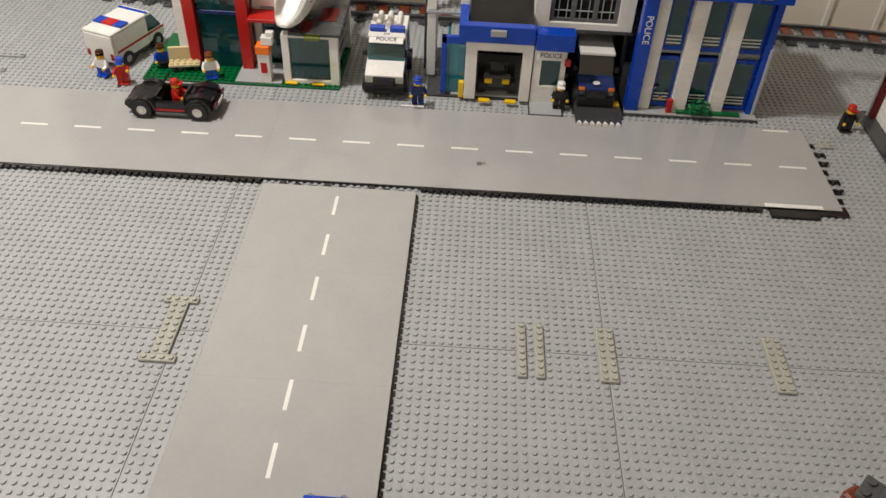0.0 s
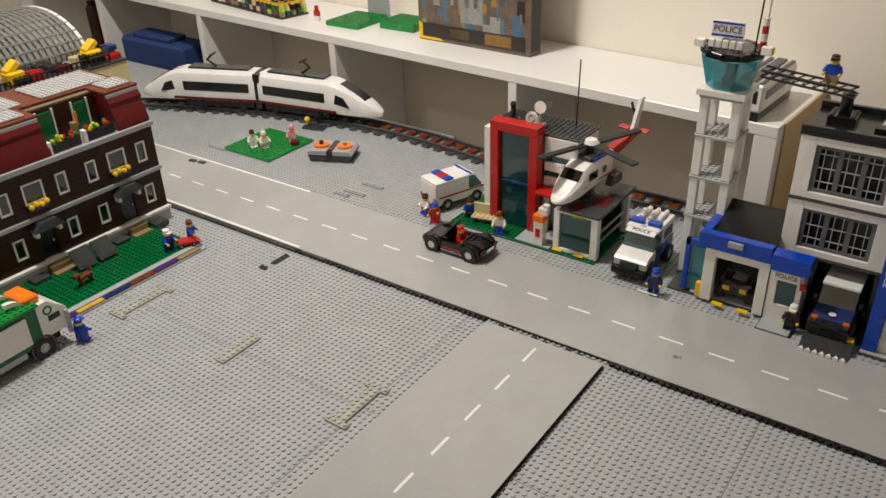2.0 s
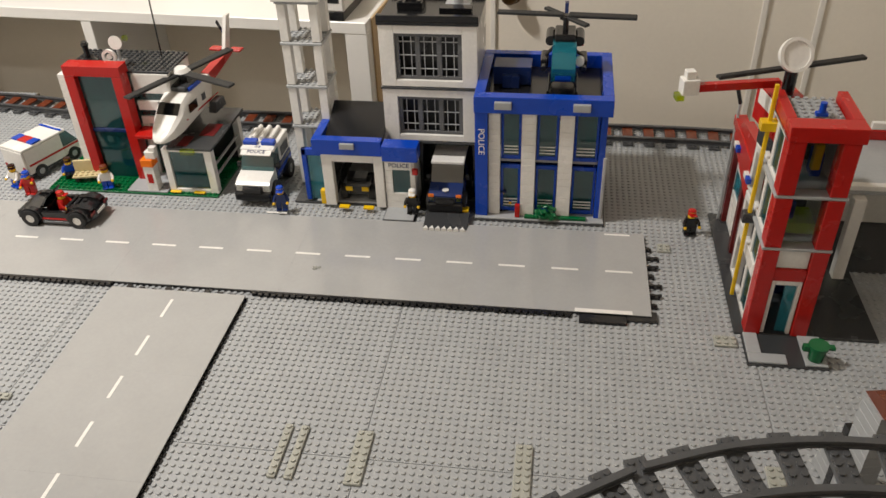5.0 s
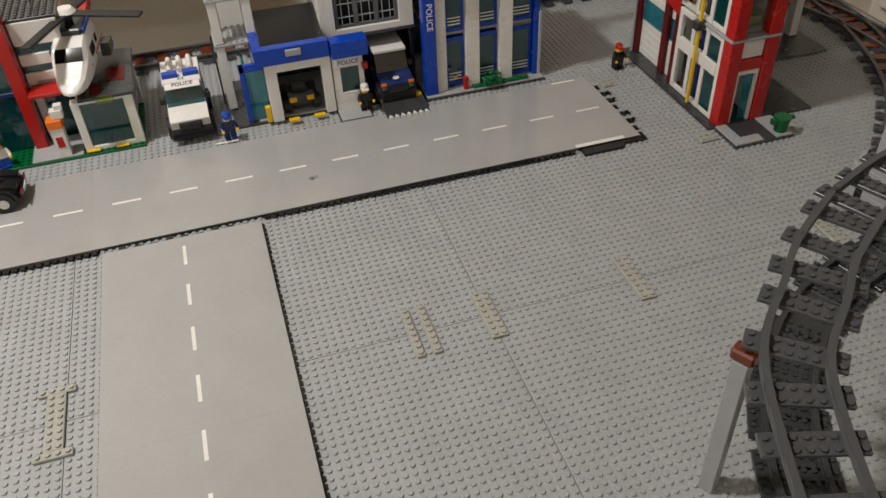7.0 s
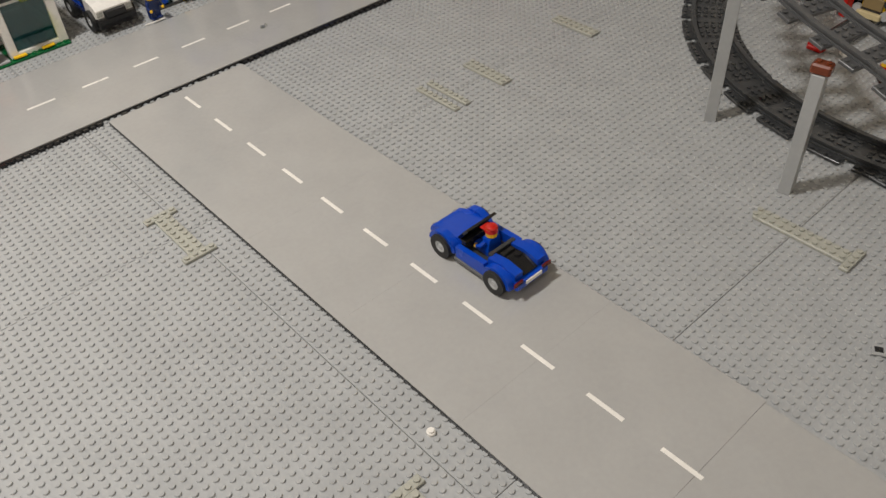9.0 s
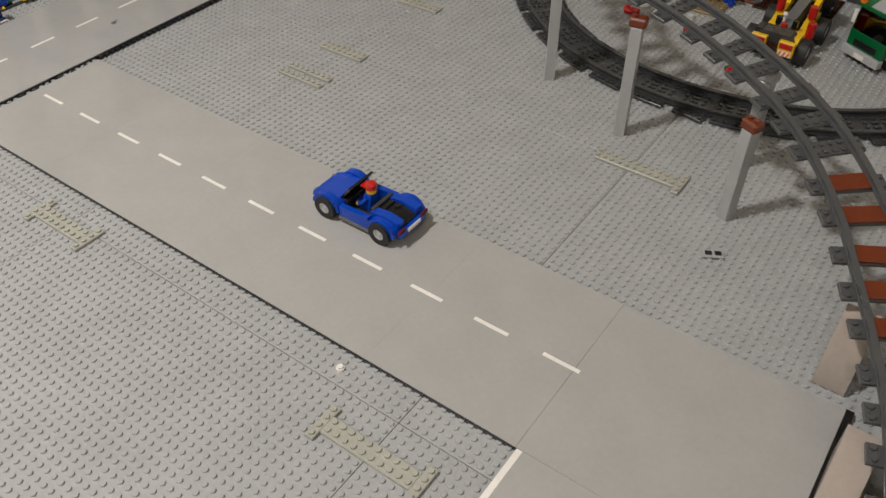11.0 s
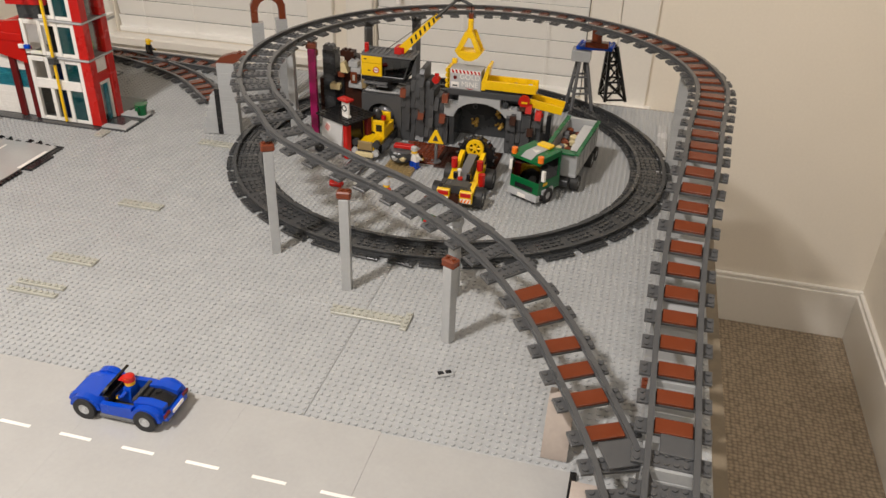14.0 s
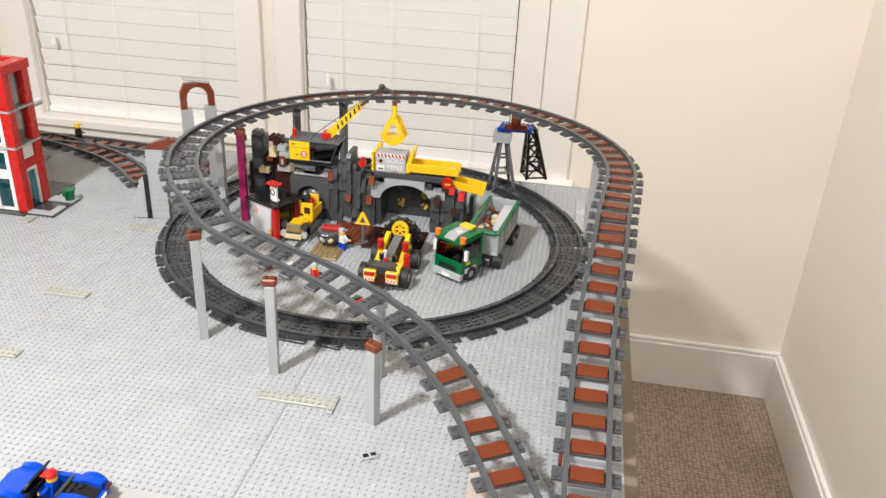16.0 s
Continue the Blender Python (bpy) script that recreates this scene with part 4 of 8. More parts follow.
def excavator():
    """Yellow cable crane on the mine."""
    c = thing("crane", "yellow cable crane with smoked cab on the mine wall", "crane", at(98.5, -54.0, 12.1, 0))
    part("base", G().cyl(0, 0, -0.9, 2.6, 0.9, 20).box(-3, -4.5, 0.1, 3, 4.6, 0.9).box(-2.4, -1.8, -2.15, 2.4, 1.8, -0.92), BLACK, c)
    part("step", G().box(-3.6, -1.0, -0.6, -2.6, 4.0, -0.2).box(-3.7, -1.2, -1.0, -3.0, 1.2, -0.7), MGREY, c)
    part("cab", G().box(-3, 0.2, 0.95, 2.4, 4.6, 3.55), YELLOW, c, "yellow engine panel")
    part("cab", G().box(-3, 0.2, 3.65, 2.4, 4.6, 5.0), YELLOW, c, "yellow upper panel")
    part("slot", G().box(-3.05, 2.6, 2.0, -2.98, 3.2, 2.2, 0.01), BLACK, c)
    part("slot", G().box(-3.05, 3.4, 4.3, -2.98, 4.0, 4.5, 0.01), BLACK, c)
    part("seat", G().box(-2.4, -2.0, 0.95, 1.6, 0.1, 4.2), BROWN, c)
    part("window", G().prism([(-4.4, 1.0), (0.1, 1.0), (0.1, 4.95), (-5.8, 4.95)], "x", -2.9, 2.2), TDARK, c, "smoked windscreen")
    part("window_frame", G().bar((-2.95, -4.4, 1.0), (-2.95, -5.8, 5.0), 0.14, 6).bar((-2.95, -4.4, 1.05), (-2.95, 0.1, 1.05), 0.14, 6).bar((2.25, -4.4, 1.0), (2.25, -5.8, 5.0), 0.14, 6), DARK, c)
    part("roof", G().brick(-3, -6.2, 5.05, 2.4, 4.6, 5.5), MGREY, c)
    part("light", G().cyl(-1.6, 3.8, 5.52, 0.45, 1.8, 10), RED, c, "red beacon")
    sg = part("sign", G().cyl(-3.06, 1.4, 2.3, 0.65, 0.05, 16, "x"), WHITE, c, "round white sign with red edge")
    part("sign_edge", G().ring(-3.1, 1.4, 2.3, 0.68, 0.5, 0.035, 16, "x").box(-3.1, 1.0, 2.2, -3.07, 1.8, 2.4, 0.005), RED, sg)
    A, B = Vector((-0.4, -3.0, 5.9)), Vector((-0.4, -10.4, 13.4))
    d = (B - A).normalized()
    n = Vector((0, -d.z, d.y))
    if n.z < 0:
        n = -n
    for s in (-1.2, 0.8):
        q = [A - n * 0.9, B - n * 0.6, B + n * 0.6, A + n * 0.9]
        part("boom", G().prism([(p.y, p.z) for p in q], "x", s, s + 0.4), YELLOW, c, "yellow boom with black slashes")
    for k in range(6):
        p = A.lerp(B, 0.3 + 0.12 * k)
        q = [p - n * 0.45, p - n * 0.45 + d * 0.45, p + n * 0.45 + d * 0.95, p + n * 0.45 + d * 0.5]
        part("boom_slash", G().prism([(v.y, v.z) for v in q], "x", -1.26, -1.21), BLACK, c)
    part("boom_joint", G().box(-1.6, -4.0, 5.52, 1.0, -2.0, 6.9).cyl(-1.9, -3.0, 6.3, 0.7, 3.0, 12, "x"), RED, c)
    tip = Vector((-0.4, -14.6, 17.4))
    part("jib", G().bar(B - Vector((0.7, 0, 0)), tip - Vector((0.5, 0, 0)), 0.3).bar(B + Vector((0.7, 0, 0)), tip + Vector((0.5, 0, 0)), 0.3).bar(tip, (-0.4, -17.3, 16.4), 0.3).ball(tip.x, tip.y, tip.z, 0.7, 10), DARK, c)
    part("cable", G().bar((-0.4, 0.5, 5.5), tip, 0.08, 5).bar((-0.4, -17.3, 16.4), (-0.4, -17.3, 13.6), 0.1, 5), BLACK, c)
    part("swivel", G().cyl(-0.4, -17.3, 13.7, 0.5, 1.2, 12), BROWN, c)
    k = G().box(-1.0, -17.8, 10.2, 0.2, -16.8, 13.9, 0.2)
    for x0, x1 in ((-1.9, -1.3), (0.5, 1.1)):
        k.prism([(-19.9, 7.6), (-18.9, 7.6), (-17.6, 10.4), (-17.0, 10.4), (-15.7, 7.6), (-14.7, 7.6), (-16.4, 11.4), (-18.2, 11.4)], "x", x0, x1)
    k.prism([(-20.1, 7.7), (-19.2, 6.5), (-17.9, 5.8), (-16.7, 5.8), (-15.4, 6.5), (-14.5, 7.7)], "x", -1.9, 1.1)
    part("grab", k, YELLOW, c, "yellow clamshell grab")


excavator()


def hopper():
    h = thing("ore_hopper", "yellow ore chute with grey hopper and striped sign", "hopper", at(97, -71.2, 12.2))
    part("hopper_body", G().box(-1.2, -3.2, 0, 2.2, 3.2, 4.2), GREY, h)
    g = G()
    for k in range(4):
        g.cyl(-1.2, 3.7, 0.6 + 1.05 * k, 0.5, 3.4, 10, "x").box(-1.2, 3.25, 0.15 + 1.05 * k, 2.2, 3.7, 1.1 + 1.05 * k)
    part("side_wall", g, YELLOW, h, "yellow ribbed end of the hopper")
    part("side_wall", G().prism([(-3.25, 0.4), (-4.0, 0.4), (-4.9, 5.4), (-4.3, 5.4), (-3.25, 2.0)], "x", -1.4, 2.4), YELLOW, h, "yellow sloping end of the hopper")
    part("corner_lug", G().box(1.6, 2.6, 4.25, 2.6, 3.6, 5.2), YELLOW, h)
    for x in (-1.5, 2.0):
        part("chute_wall", G().box(x, -14.2, 0.7, x + 0.45, -3.9, 2.5), YELLOW, h)
    part("chute_floor", G().box(-1.04, -14.2, 0.7, 1.98, -3.9, 1.1), YELLOW, h)
    m = pose(0, -13.6, 0, 9, 0, 0)
    for x in (-1.5, 2.0):
        part("lower_chute_wall", G().put(m).box(x, -6.4, -1.9, x + 0.45, 0.4, -0.3), YELLOW, h)
    part("lower_chute_floor", G().put(m).box(-1.04, -6.4, -1.9, 1.98, 0.4, -1.5), YELLOW, h)
    part("support", G().box(-0.6, -13.4, -11.9, 1.6, -11.6, 0.65), DARK, h)
    part("bracket", G().box(-0.9, -12.0, 0.05, 1.6, -3.3, 0.68), DARK, h)
    kn = part("knob", G().cyl(-2.6, -12.2, -0.6, 1.15, 1.0, 16, "x"), RED, h)
    part("knob_mark", G().box(-2.68, -12.9, -0.9, -2.61, -11.7, -0.55, 0.01), YELLOW, kn)
    part("red_stud", G().cyl(-1.6, -15.6, -3.4, 0.5, 0.8, 10, "x"), RED, h)
    sg = part("sign", G().box(-1.34, -3.1, 0.2, -1.22, 3.1, 4.15, 0.03), SILVER, h, "grey sign with red and white stripes")
    part("stripe_band", G().box(-1.38, -3.1, 3.4, -1.342, 3.1, 4.1, 0.005), WHITE, sg)
    for k in range(8):
        y = -3.05 + 0.76 * k
        part("stripe", G().prism([(y, 3.42), (y + 0.38, 3.42), (y + 0.66, 4.08), (y + 0.28, 4.08)], "x", -1.42, -1.382), RED, sg)
    part("badge", G().box(-1.4, 1.3, 0.5, -1.345, 2.9, 1.6, 0.01), WHITE, sg)
    part("badge_mark", G().box(-1.44, 1.6, 0.7, -1.405, 2.6, 1.0, 0.005), DARK, sg)
    part("round_mark", G().cyl(-1.4, 2.1, 2.5, 0.4, 0.05, 12, "x"), DRED, sg)
    part("smile", G().prism([(-1.9, 0.55), (-1.0, 0.25), (0.0, 0.55), (-1.0, 0.4)], "x", -1.4, -1.345), RED, sg)
    lettering("words", "GOLD\nMINE", 1.5, at(-1.42, -0.9, 2.0, -90, 90, 0), WHITE, sg)
    rnd = random.Random(8)
    for k in range(9):
        part("ore_lump", G().ball(rnd.uniform(-0.6, 1.4), -4.8 - k * 1.0, 1.5, rnd.uniform(0.4, 0.65), 8), rnd.choice((SILVER, BROWN, DARK, GOLD)), h)


hopper()


def wheel(parent, x, y, z, r, w, axis="y", rim=SILVER, m=None, fat=0.48):
    t = part("wheel", G().put(m).ring(x, y, z, r, r * fat, w, 20, axis), RUBBER, parent, "black rubber tyre")
    g, q = G().put(m), r * fat
    if axis == "y":
        g.cyl(x, y + 0.12 * w, z, q * 1.02, w * 0.76, 16, "y").cyl(x, y + 0.02 * w, z, q * 0.42, w * 0.96, 10, "y").ring(x, y + 0.04 * w, z, q, q * 0.75, w * 0.92, 16, "y")
    else:
        g.cyl(x + 0.12 * w, y, z, q * 1.02, w * 0.76, 16, "x").cyl(x + 0.02 * w, y, z, q * 0.42, w * 0.96, 10, "x").ring(x + 0.04 * w, y, z, q, q * 0.75, w * 0.92, 16, "x")
    part("rim", g, rim, t)


def shed():
    s = thing("mine_shed", "small shed with black roof, grey door and red door frame", "shed", at(87.2, -48.6, 0.2, -27))
    part("roof", G().brick(-4, -5, 7.2, 4, 4, 7.65), BLACK, s)
    part("wall", G().box(-0.6, 2.6, 0.0, 3.4, 3.6, 7.2), BLACK, s)
    part("wall", G().box(2.8, -3.8, 0.0, 3.8, 2.55, 7.2), BLACK, s)
    part("door", G().prism([(-4.3, 0.0), (-3.9, 0.0), (-3.1, 7.1), (-3.5, 7.1)], "y", -3.3, 2.5), ROOFW, s, "pale grey door with red mark")
    mark = part("door_sign", G().put(pose(-3.66, 0.9, 5.4, 0, 7, 0)).cyl(-0.06, 0, 0, 0.85, 0.06, 14, "x"), WHITE, s)
    for k in (-0.45, 0.0, 0.45):
        part("sign_mark", G().put(pose(-3.74, 0.9, 5.4, 25, 7, 0)).box(-0.05, -0.6, k - 0.11, 0, 0.6, k + 0.11, 0.01), RED, mark)
    part("post", G().box(-3.6, -4.5, 0.0, -2.4, -3.35, 7.2), RED, s, "red upright")
    part("post", G().box(1.6, -4.9, 0.0, 2.8, -3.9, 7.2), DRED, s, "dark red upright")
    part("inner_wall", G().box(-2.3, -3.9, 0.0, 1.5, -3.6, 7.1), BLACK, s)
    part("handle", G().cyl(-3.9, -3.0, 0.8, 0.35, 1.6, 8), GOLD, s)
    part("bin", G().ball(-4.6, 2.6, 0.9, 1.1, 12).cyl(-4.6, 2.6, 0.0, 0.5, 0.5, 10), BLACK, s)
    sign = part("roof_sign", G().box(-2.0, -3.3, 7.9, -1.5, -1.5, 11.2), WHITE, s, "white roof sign")
    part("sign_foot", G().box(-2.2, -3.5, 7.88, -1.3, -2.2, 8.3), WHITE, sign)
    part("sign_disc", G().ring(-2.06, -2.3, 9.7, 0.7, 0.45, 0.05, 14, "x"), DARK, sign)
    part("sign_top", G().box(-2.6, -3.8, 11.22, -0.8, -1.0, 11.7), RED, s)


shed()


def mine_loco():
    c = thing("mine_locomotive", "small yellow mine locomotive on a narrow track", "locomotive", at(89.0, -54.4, 0.42, -2) @ Matrix.Scale(1.15, 4))
    part("narrow_rail", G().box(-13, -1.7, 0, 6, -1.3, 0.5), DARK, c)
    part("narrow_rail", G().box(-13, 1.3, 0, 6, 1.7, 0.5), DARK, c)
    part("chassis", G().box(-5, -1.9, 0.8, 5, 1.9, 1.4), BLACK, c)
    part("side_skirt", G().box(-3.4, -2.5, 0.5, 5, -1.95, 2.2), BLACK, c)
    part("hood", G().prism([(-1.5, 1.45), (1.5, 1.45), (1.5, 2.4), (0.9, 3.0), (-0.9, 3.0), (-1.5, 2.4)], "x", -4.6, -1.0), YELLOW, c)
    part("grille", G().box(-5.0, -1.3, 1.45, -4.62, 1.3, 3.0), DTAN, c)
    for y in (-1.9, 1.9):
        part("headlight", G().cyl(-5.2, y, 1.1, 0.6, 0.6, 12, "x"), SILVER, c)
        part("fender", G().cyl(-4.9, y, 2.6, 0.6, 0.9, 12, "x"), DARK, c)
    part("bumper", G().box(-5.6, -1.6, 0.4, -5.0, 1.6, 1.2), TAN, c)
    part("cab", G().box(-1.0, -2.1, 1.45, -0.4, 2.1, 5.4), YELLOW, c, "yellow cab front")
    part("cab_side", G().box(-0.38, -2.1, 1.45, 4, -1.6, 4.0), YELLOW, c)
    part("cab_side", G().box(-0.38, 1.6, 1.45, 4, 2.1, 4.0), YELLOW, c)
    part("cab_back", G().box(3.5, -1.58, 1.45, 4, 1.58, 5.4), YELLOW, c)
    for y in (-1.1, 1.1):
        part("window", G().box(-1.06, y - 0.55, 3.5, -0.98, y + 0.55, 4.7, 0), BLACK, c)
        part("beacon", G().cyl(0.0, y * 1.5, 5.42, 0.42, 0.7, 10), RED, c)
    part("nose_badge", G().cyl(-1.1, 0, 3.0, 0.4, 0.1, 12, "x"), BLACK, c)
    part("engine", G().cyl(1.4, 0, 3.6, 0.9, 2.4, 12).ball(1.4, 0, 6.2, 0.75, 10), DARK, c)
    for x in (-3, 2.6):
        for y in (-1.9, 1.5):
            wheel(c, x, y, 0.9, 0.8, 0.4, "y", DARK)


mine_loco()


def ore_cart():
    c = thing("ore_cart", "round dark grey ore bucket with stones", "ore cart", at(83.2, -61.8, 0.42) @ Matrix.Scale(1.15, 4))
    part("bucket", G().ball(0, 0, 1.6, 2.1, 18, 0.76).ring(0, 0, 1.9, 2.25, 1.5, 0.5, 20), DARK, c)
    part("stone", G().ball(-1.5, 0.6, 1.8, 0.8, 8), SILVER, c)
    part("stone", G().ball(-1.7, -0.7, 1.7, 0.6, 8), TAN, c)
    part("lid", G().ring(0.4, 0, 2.42, 2.1, 0.5, 0.4, 18), MGREY, c)
    part("tool", G().box(-0.8, -2.2, 3.0, 0.4, 1.2, 3.6), RED, c, "red handle")


ore_cart()
s = thing("warning_sign", "yellow triangular warning sign on a grey post", "sign", at(86.0, -68.0, 0.2))
part("pole", G().cyl(0, 0, 0.3, 0.32, 4.6, 10).cyl(0, 0, 0, 1.0, 0.4, 14), MGREY, s)
part("board", G().prism([(-1.6, 4.3), (1.6, 4.3), (0.25, 7.0), (-0.25, 7.0)], "x", -0.5, -0.3), YELLOW, s)
part("mark", G().prism([(-0.6, 4.8), (0.6, 4.8), (0.0, 6.0)], "x", -0.56, -0.505), DARK, s)


def drill_loader():
    c = thing("drill_truck", "yellow and grey mine drill vehicle with large wheels", "vehicle", at(74.6, -76.5, 0.2, -2))
    part("chassis", G().box(-6, -1.6, 1.6, 7, 1.6, 2.6), DARK, c)
    part("boom", G().prism([(-5.4, 2.7), (6.5, 2.7), (7.0, 4.8), (5.4, 5.6), (-1.0, 4.6), (-5.4, 3.6)], "y", -0.8, 0.8), MGREY, c, "dark grey boom")
    for s in (-1, 1):
        part("side_panel", G().prism([(-6.6, 2.4), (4.6, 2.4), (4.6, 4.2), (1.6, 4.4), (-0.6, 3.4), (-6.6, 3.2)], "y", s * 1.7, s * 2.8), YELLOW, c)
        part("mudguard", G().prism([(-6.8, 3.25), (-2.4, 3.25), (-3.4, 4.2), (-5.6, 4.2)], "y", s * 1.6, s * 3.2), BLACK if s > 0 else YELLOW, c)
        tail = part("tail", G().box(-7.4, s * 0.9, 1.8, -6.6, s * 3.2, 4.0), YELLOW, c)
        part("tail_light", G().box(-7.52, s * 1.1, 3.0, -7.42, s * 3.0, 3.8, 0.1), RED, tail)
        part("hazard_stripe", G().box(-7.5, s * 1.1, 1.9, -7.42, s * 3.0, 2.7, 0.01), WHITE, tail)
        for k in range(3):
            y = s * 1.15 + s * 0.6 * k
            part("slash", G().prism([(y, 1.95), (y + s * 0.3, 1.95), (y + s * 0.6, 2.65), (y + s * 0.3, 2.65)], "x", -7.56, -7.51), ORANGE, tail)
        part("lamp", G().cyl(1.2, s * 2.4, 4.5, 0.6, 1.8, 12), RED, c)
        part("grip", G().prism([(1.8, 4.3), (5.0, 4.3), (6.0, 5.9), (5.2, 6.2), (3.2, 5.4)], "y", s * 1.6, s * 2.4), YELLOW, c)
    part("lamp", G().cyl(-1.4, -3.4, 2.8, 0.65, 2.2, 12), RED, c)
    part("hood", G().prism([(-3.0, 2.65), (3.0, 2.65), (2.9, 3.7), (2.0, 4.6), (-2.0, 4.6), (-2.9, 3.7)], "x", -6.6, -4.2), DARK, c, "rounded dark grey hood")
    part("seat_back", G().box(-2.6, -1.6, 4.0, -2.0, -0.85, 5.2), BLACK, c)
    part("seat_back", G().box(-2.6, 0.85, 4.0, -2.0, 1.6, 5.2), BLACK, c)
    part("lever", G().bar((-2.4, 0.5, 4.2), (-2.4, 0.5, 5.6), 0.2, 8).ball(-2.4, 0.5, 5.7, 0.4, 8), WHITE, c)
    part("button", G().cyl(-3.6, 0, 4.3, 0.45, 0.6, 10), RED, c)
    part("drawbar", G().cyl(-7.9, 0, 2.4, 1.0, 0.9, 14, "x"), DBROWN, c)
    part("drill_head", G().cyl(7.4, 0, 4.3, 3.5, 1.6, 26, "x"), BLACK, c, "big black spiked drum")
    hub = part("drill_hub", G().ring(6.4, 0, 6.2, 1.7, 1.05, 0.6, 22, "x").cyl(6.4, 0, 6.2, 0.45, 1.2, 10, "x"), YELLOW, c, "yellow spoked wheel on the drum")
    for k in range(6):
        a = math.pi * k / 3
        part("spoke", G().bar((6.7, 0.3 * math.cos(a), 6.2 + 0.3 * math.sin(a)), (6.7, 1.2 * math.cos(a), 6.2 + 1.2 * math.sin(a)), 0.22, 6), YELLOW, hub)
    for k in range(14):
        a = 2 * math.pi * k / 14
        part("spike", G().bar((8.2, 3.4 * math.cos(a), 4.3 + 3.4 * math.sin(a)), (8.2, 4.1 * math.cos(a), 4.3 + 4.1 * math.sin(a)), 0.5, 6, 0.15), BLACK, c)
    for x in (-4.4, 3.6):
        for y in (-4.6, 3.0):
            wheel(c, x, y, 1.9, 1.9, 1.6)


drill_loader()


def dump_truck():
    """The cab is turned against the tipper behind it."""
    c = thing("dump_truck", "green dump truck with grey tipper loaded with rocks", "truck", at(81.0, -90.7, 0.2, -29))
    part("chassis", G().box(-6.4, -2.2, 1.2, 2.0, 2.2, 2.0), DARK, c)
    cab = part("cab", G().box(-7.0, -3.2, 2.0, -0.6, 3.2, 4.4).box(-1.4, -3.2, 4.4, -0.6, 3.2, 8.0), GREEN, c)
    part("bumper", G().box(-7.5, -3.3, 0.8, -6.4, 3.3, 2.0), SILVER, c)
    for y in (-3.5, 3.1):
        part("fender", G().box(-5.9, y, 1.9, -2.7, y + 0.4, 2.8), SILVER, c)
    part("grille", G().box(-7.14, -2.0, 2.4, -7.02, 2.0, 3.3, 0.02), BLACK, cab)
    part("plate", G().box(-7.62, -0.9, 1.0, -7.52, 0.9, 1.7, 0.02), WHITE, cab)
    part("windscreen", G().prism([(-6.9, 4.42), (-1.5, 4.42), (-1.5, 7.9), (-6.6, 7.9)], "y", -3.1, 3.1), TDARK, cab, "smoked windows")
    part("seat", G().box(-4.0, -2.6, 4.43, -2.0, 2.6, 5.8), BLACK, cab)
    part("roof", G().prism([(-7.2, 7.95), (-0.6, 8.05), (-0.6, 9.0), (-5.6, 9.0), (-7.2, 8.3)], "y", -3.2, 3.2), GREEN, cab)
    part("roof_stripe", G().prism([(-7.0, 8.42), (-5.6, 9.03), (-0.8, 9.03), (-0.8, 9.12), (-5.64, 9.12), (-7.04, 8.5)], "y", -1.2, 1.2), GREY, cab)
    bd = part("badge", G().prism([(-0.7, -0.7), (0.7, -0.7), (0.0, 0.7)], "z", 9.13, 9.17), WHITE, cab)
    bd.matrix_basis = pose(-4.4 * U, 0, 0)
    for y in (-3.4, 2.5):
        part("lamp", G().cyl(-6.6, y + 0.45, 8.4, 0.55, 1.1, 10), ORANGE, cab)
    part("beacon", G().box(-2.4, -1.6, 9.14, -0.7, 1.2, 9.6), YELLOW, cab)
    part("mirror", G().box(-6.6, -4.0, 4.9, -6.0, -3.3, 6.9), WHITE, cab)
    part("mirror", G().box(-6.6, 3.3, 4.9, -6.0, 4.0, 6.9), WHITE, cab)
    part("side_badge", G().box(-5.6, -3.26, 3.5, -4.4, -3.21, 4.0, 0.01), YELLOW, cab)
    m = pose(1.6, -1.6, 0, 0, 0, 20) @ pose(0, 0, 0.5, 0, -3, 0)
    part("tipper_chassis", G().put(m).box(-1.5, -2.0, 1.0, 15, 2.0, 2.2), DARK, c)
    tip = G().put(m).box(0, -3.1, 2.4, 15.6, 3.1, 3.0).box(0, -3.1, 3.0, 0.7, 3.1, 7.0).box(15, -3.1, 3.0, 15.6, 3.1, 7.4)
    tip.box(0.72, -3.1, 3.0, 14.98, -2.6, 7.0).box(0.72, 2.6, 3.0, 14.98, 3.1, 7.0)
    t = part("tipper", tip, GREY, c, "light grey tipper body")
    for y in (-3.4, 2.6):
        part("tipper_rim", G().put(m).box(-0.2, y, 7.02, 15.6, y + 0.8, 7.5), GREEN, t)
    part("tipper_rim", G().put(m).box(-0.6, -2.58, 7.02, 0.9, 2.58, 7.5), GREEN, t)
    for k in range(5):
        part("tipper_rib", G().put(m).box(1.6 + 2.8 * k, -3.3, 3.2, 2.1 + 2.8 * k, -3.12, 6.9), GREY, t)
    rnd = random.Random(3)
    for k in range(18):
        part("rock_lump", G().put(m).ball(rnd.uniform(4, 13.6), rnd.uniform(0.0, 2.2), rnd.uniform(4.6, 5.8), rnd.uniform(0.6, 1.0), 7), rnd.choice((BROWN, BROWN, DBROWN, MGREY, TAN)), t)
    part("load_bed", G().put(m).box(0.8, -0.1, 3.02, 14.9, 2.5, 4.6), DBROWN, t)
    part("ramp", G().put(m).prism([(0.8, 3.1), (14.8, 3.1), (14.8, 6.4), (10, 6.2), (0.8, 4.2)], "y", -2.5, -0.3), ROOFW, t, "pale grey slope in the tipper")
    for y in (-3.6, 2.2):
        wheel(c, -4.3, y, 1.45, 1.45, 1.4)
    for x in (1.0, 11.0, 14.2):
        for y in (-3.6, 2.2):
            wheel(c, x, y, 1.0, 1.45, 1.4, m=m)


dump_truck()


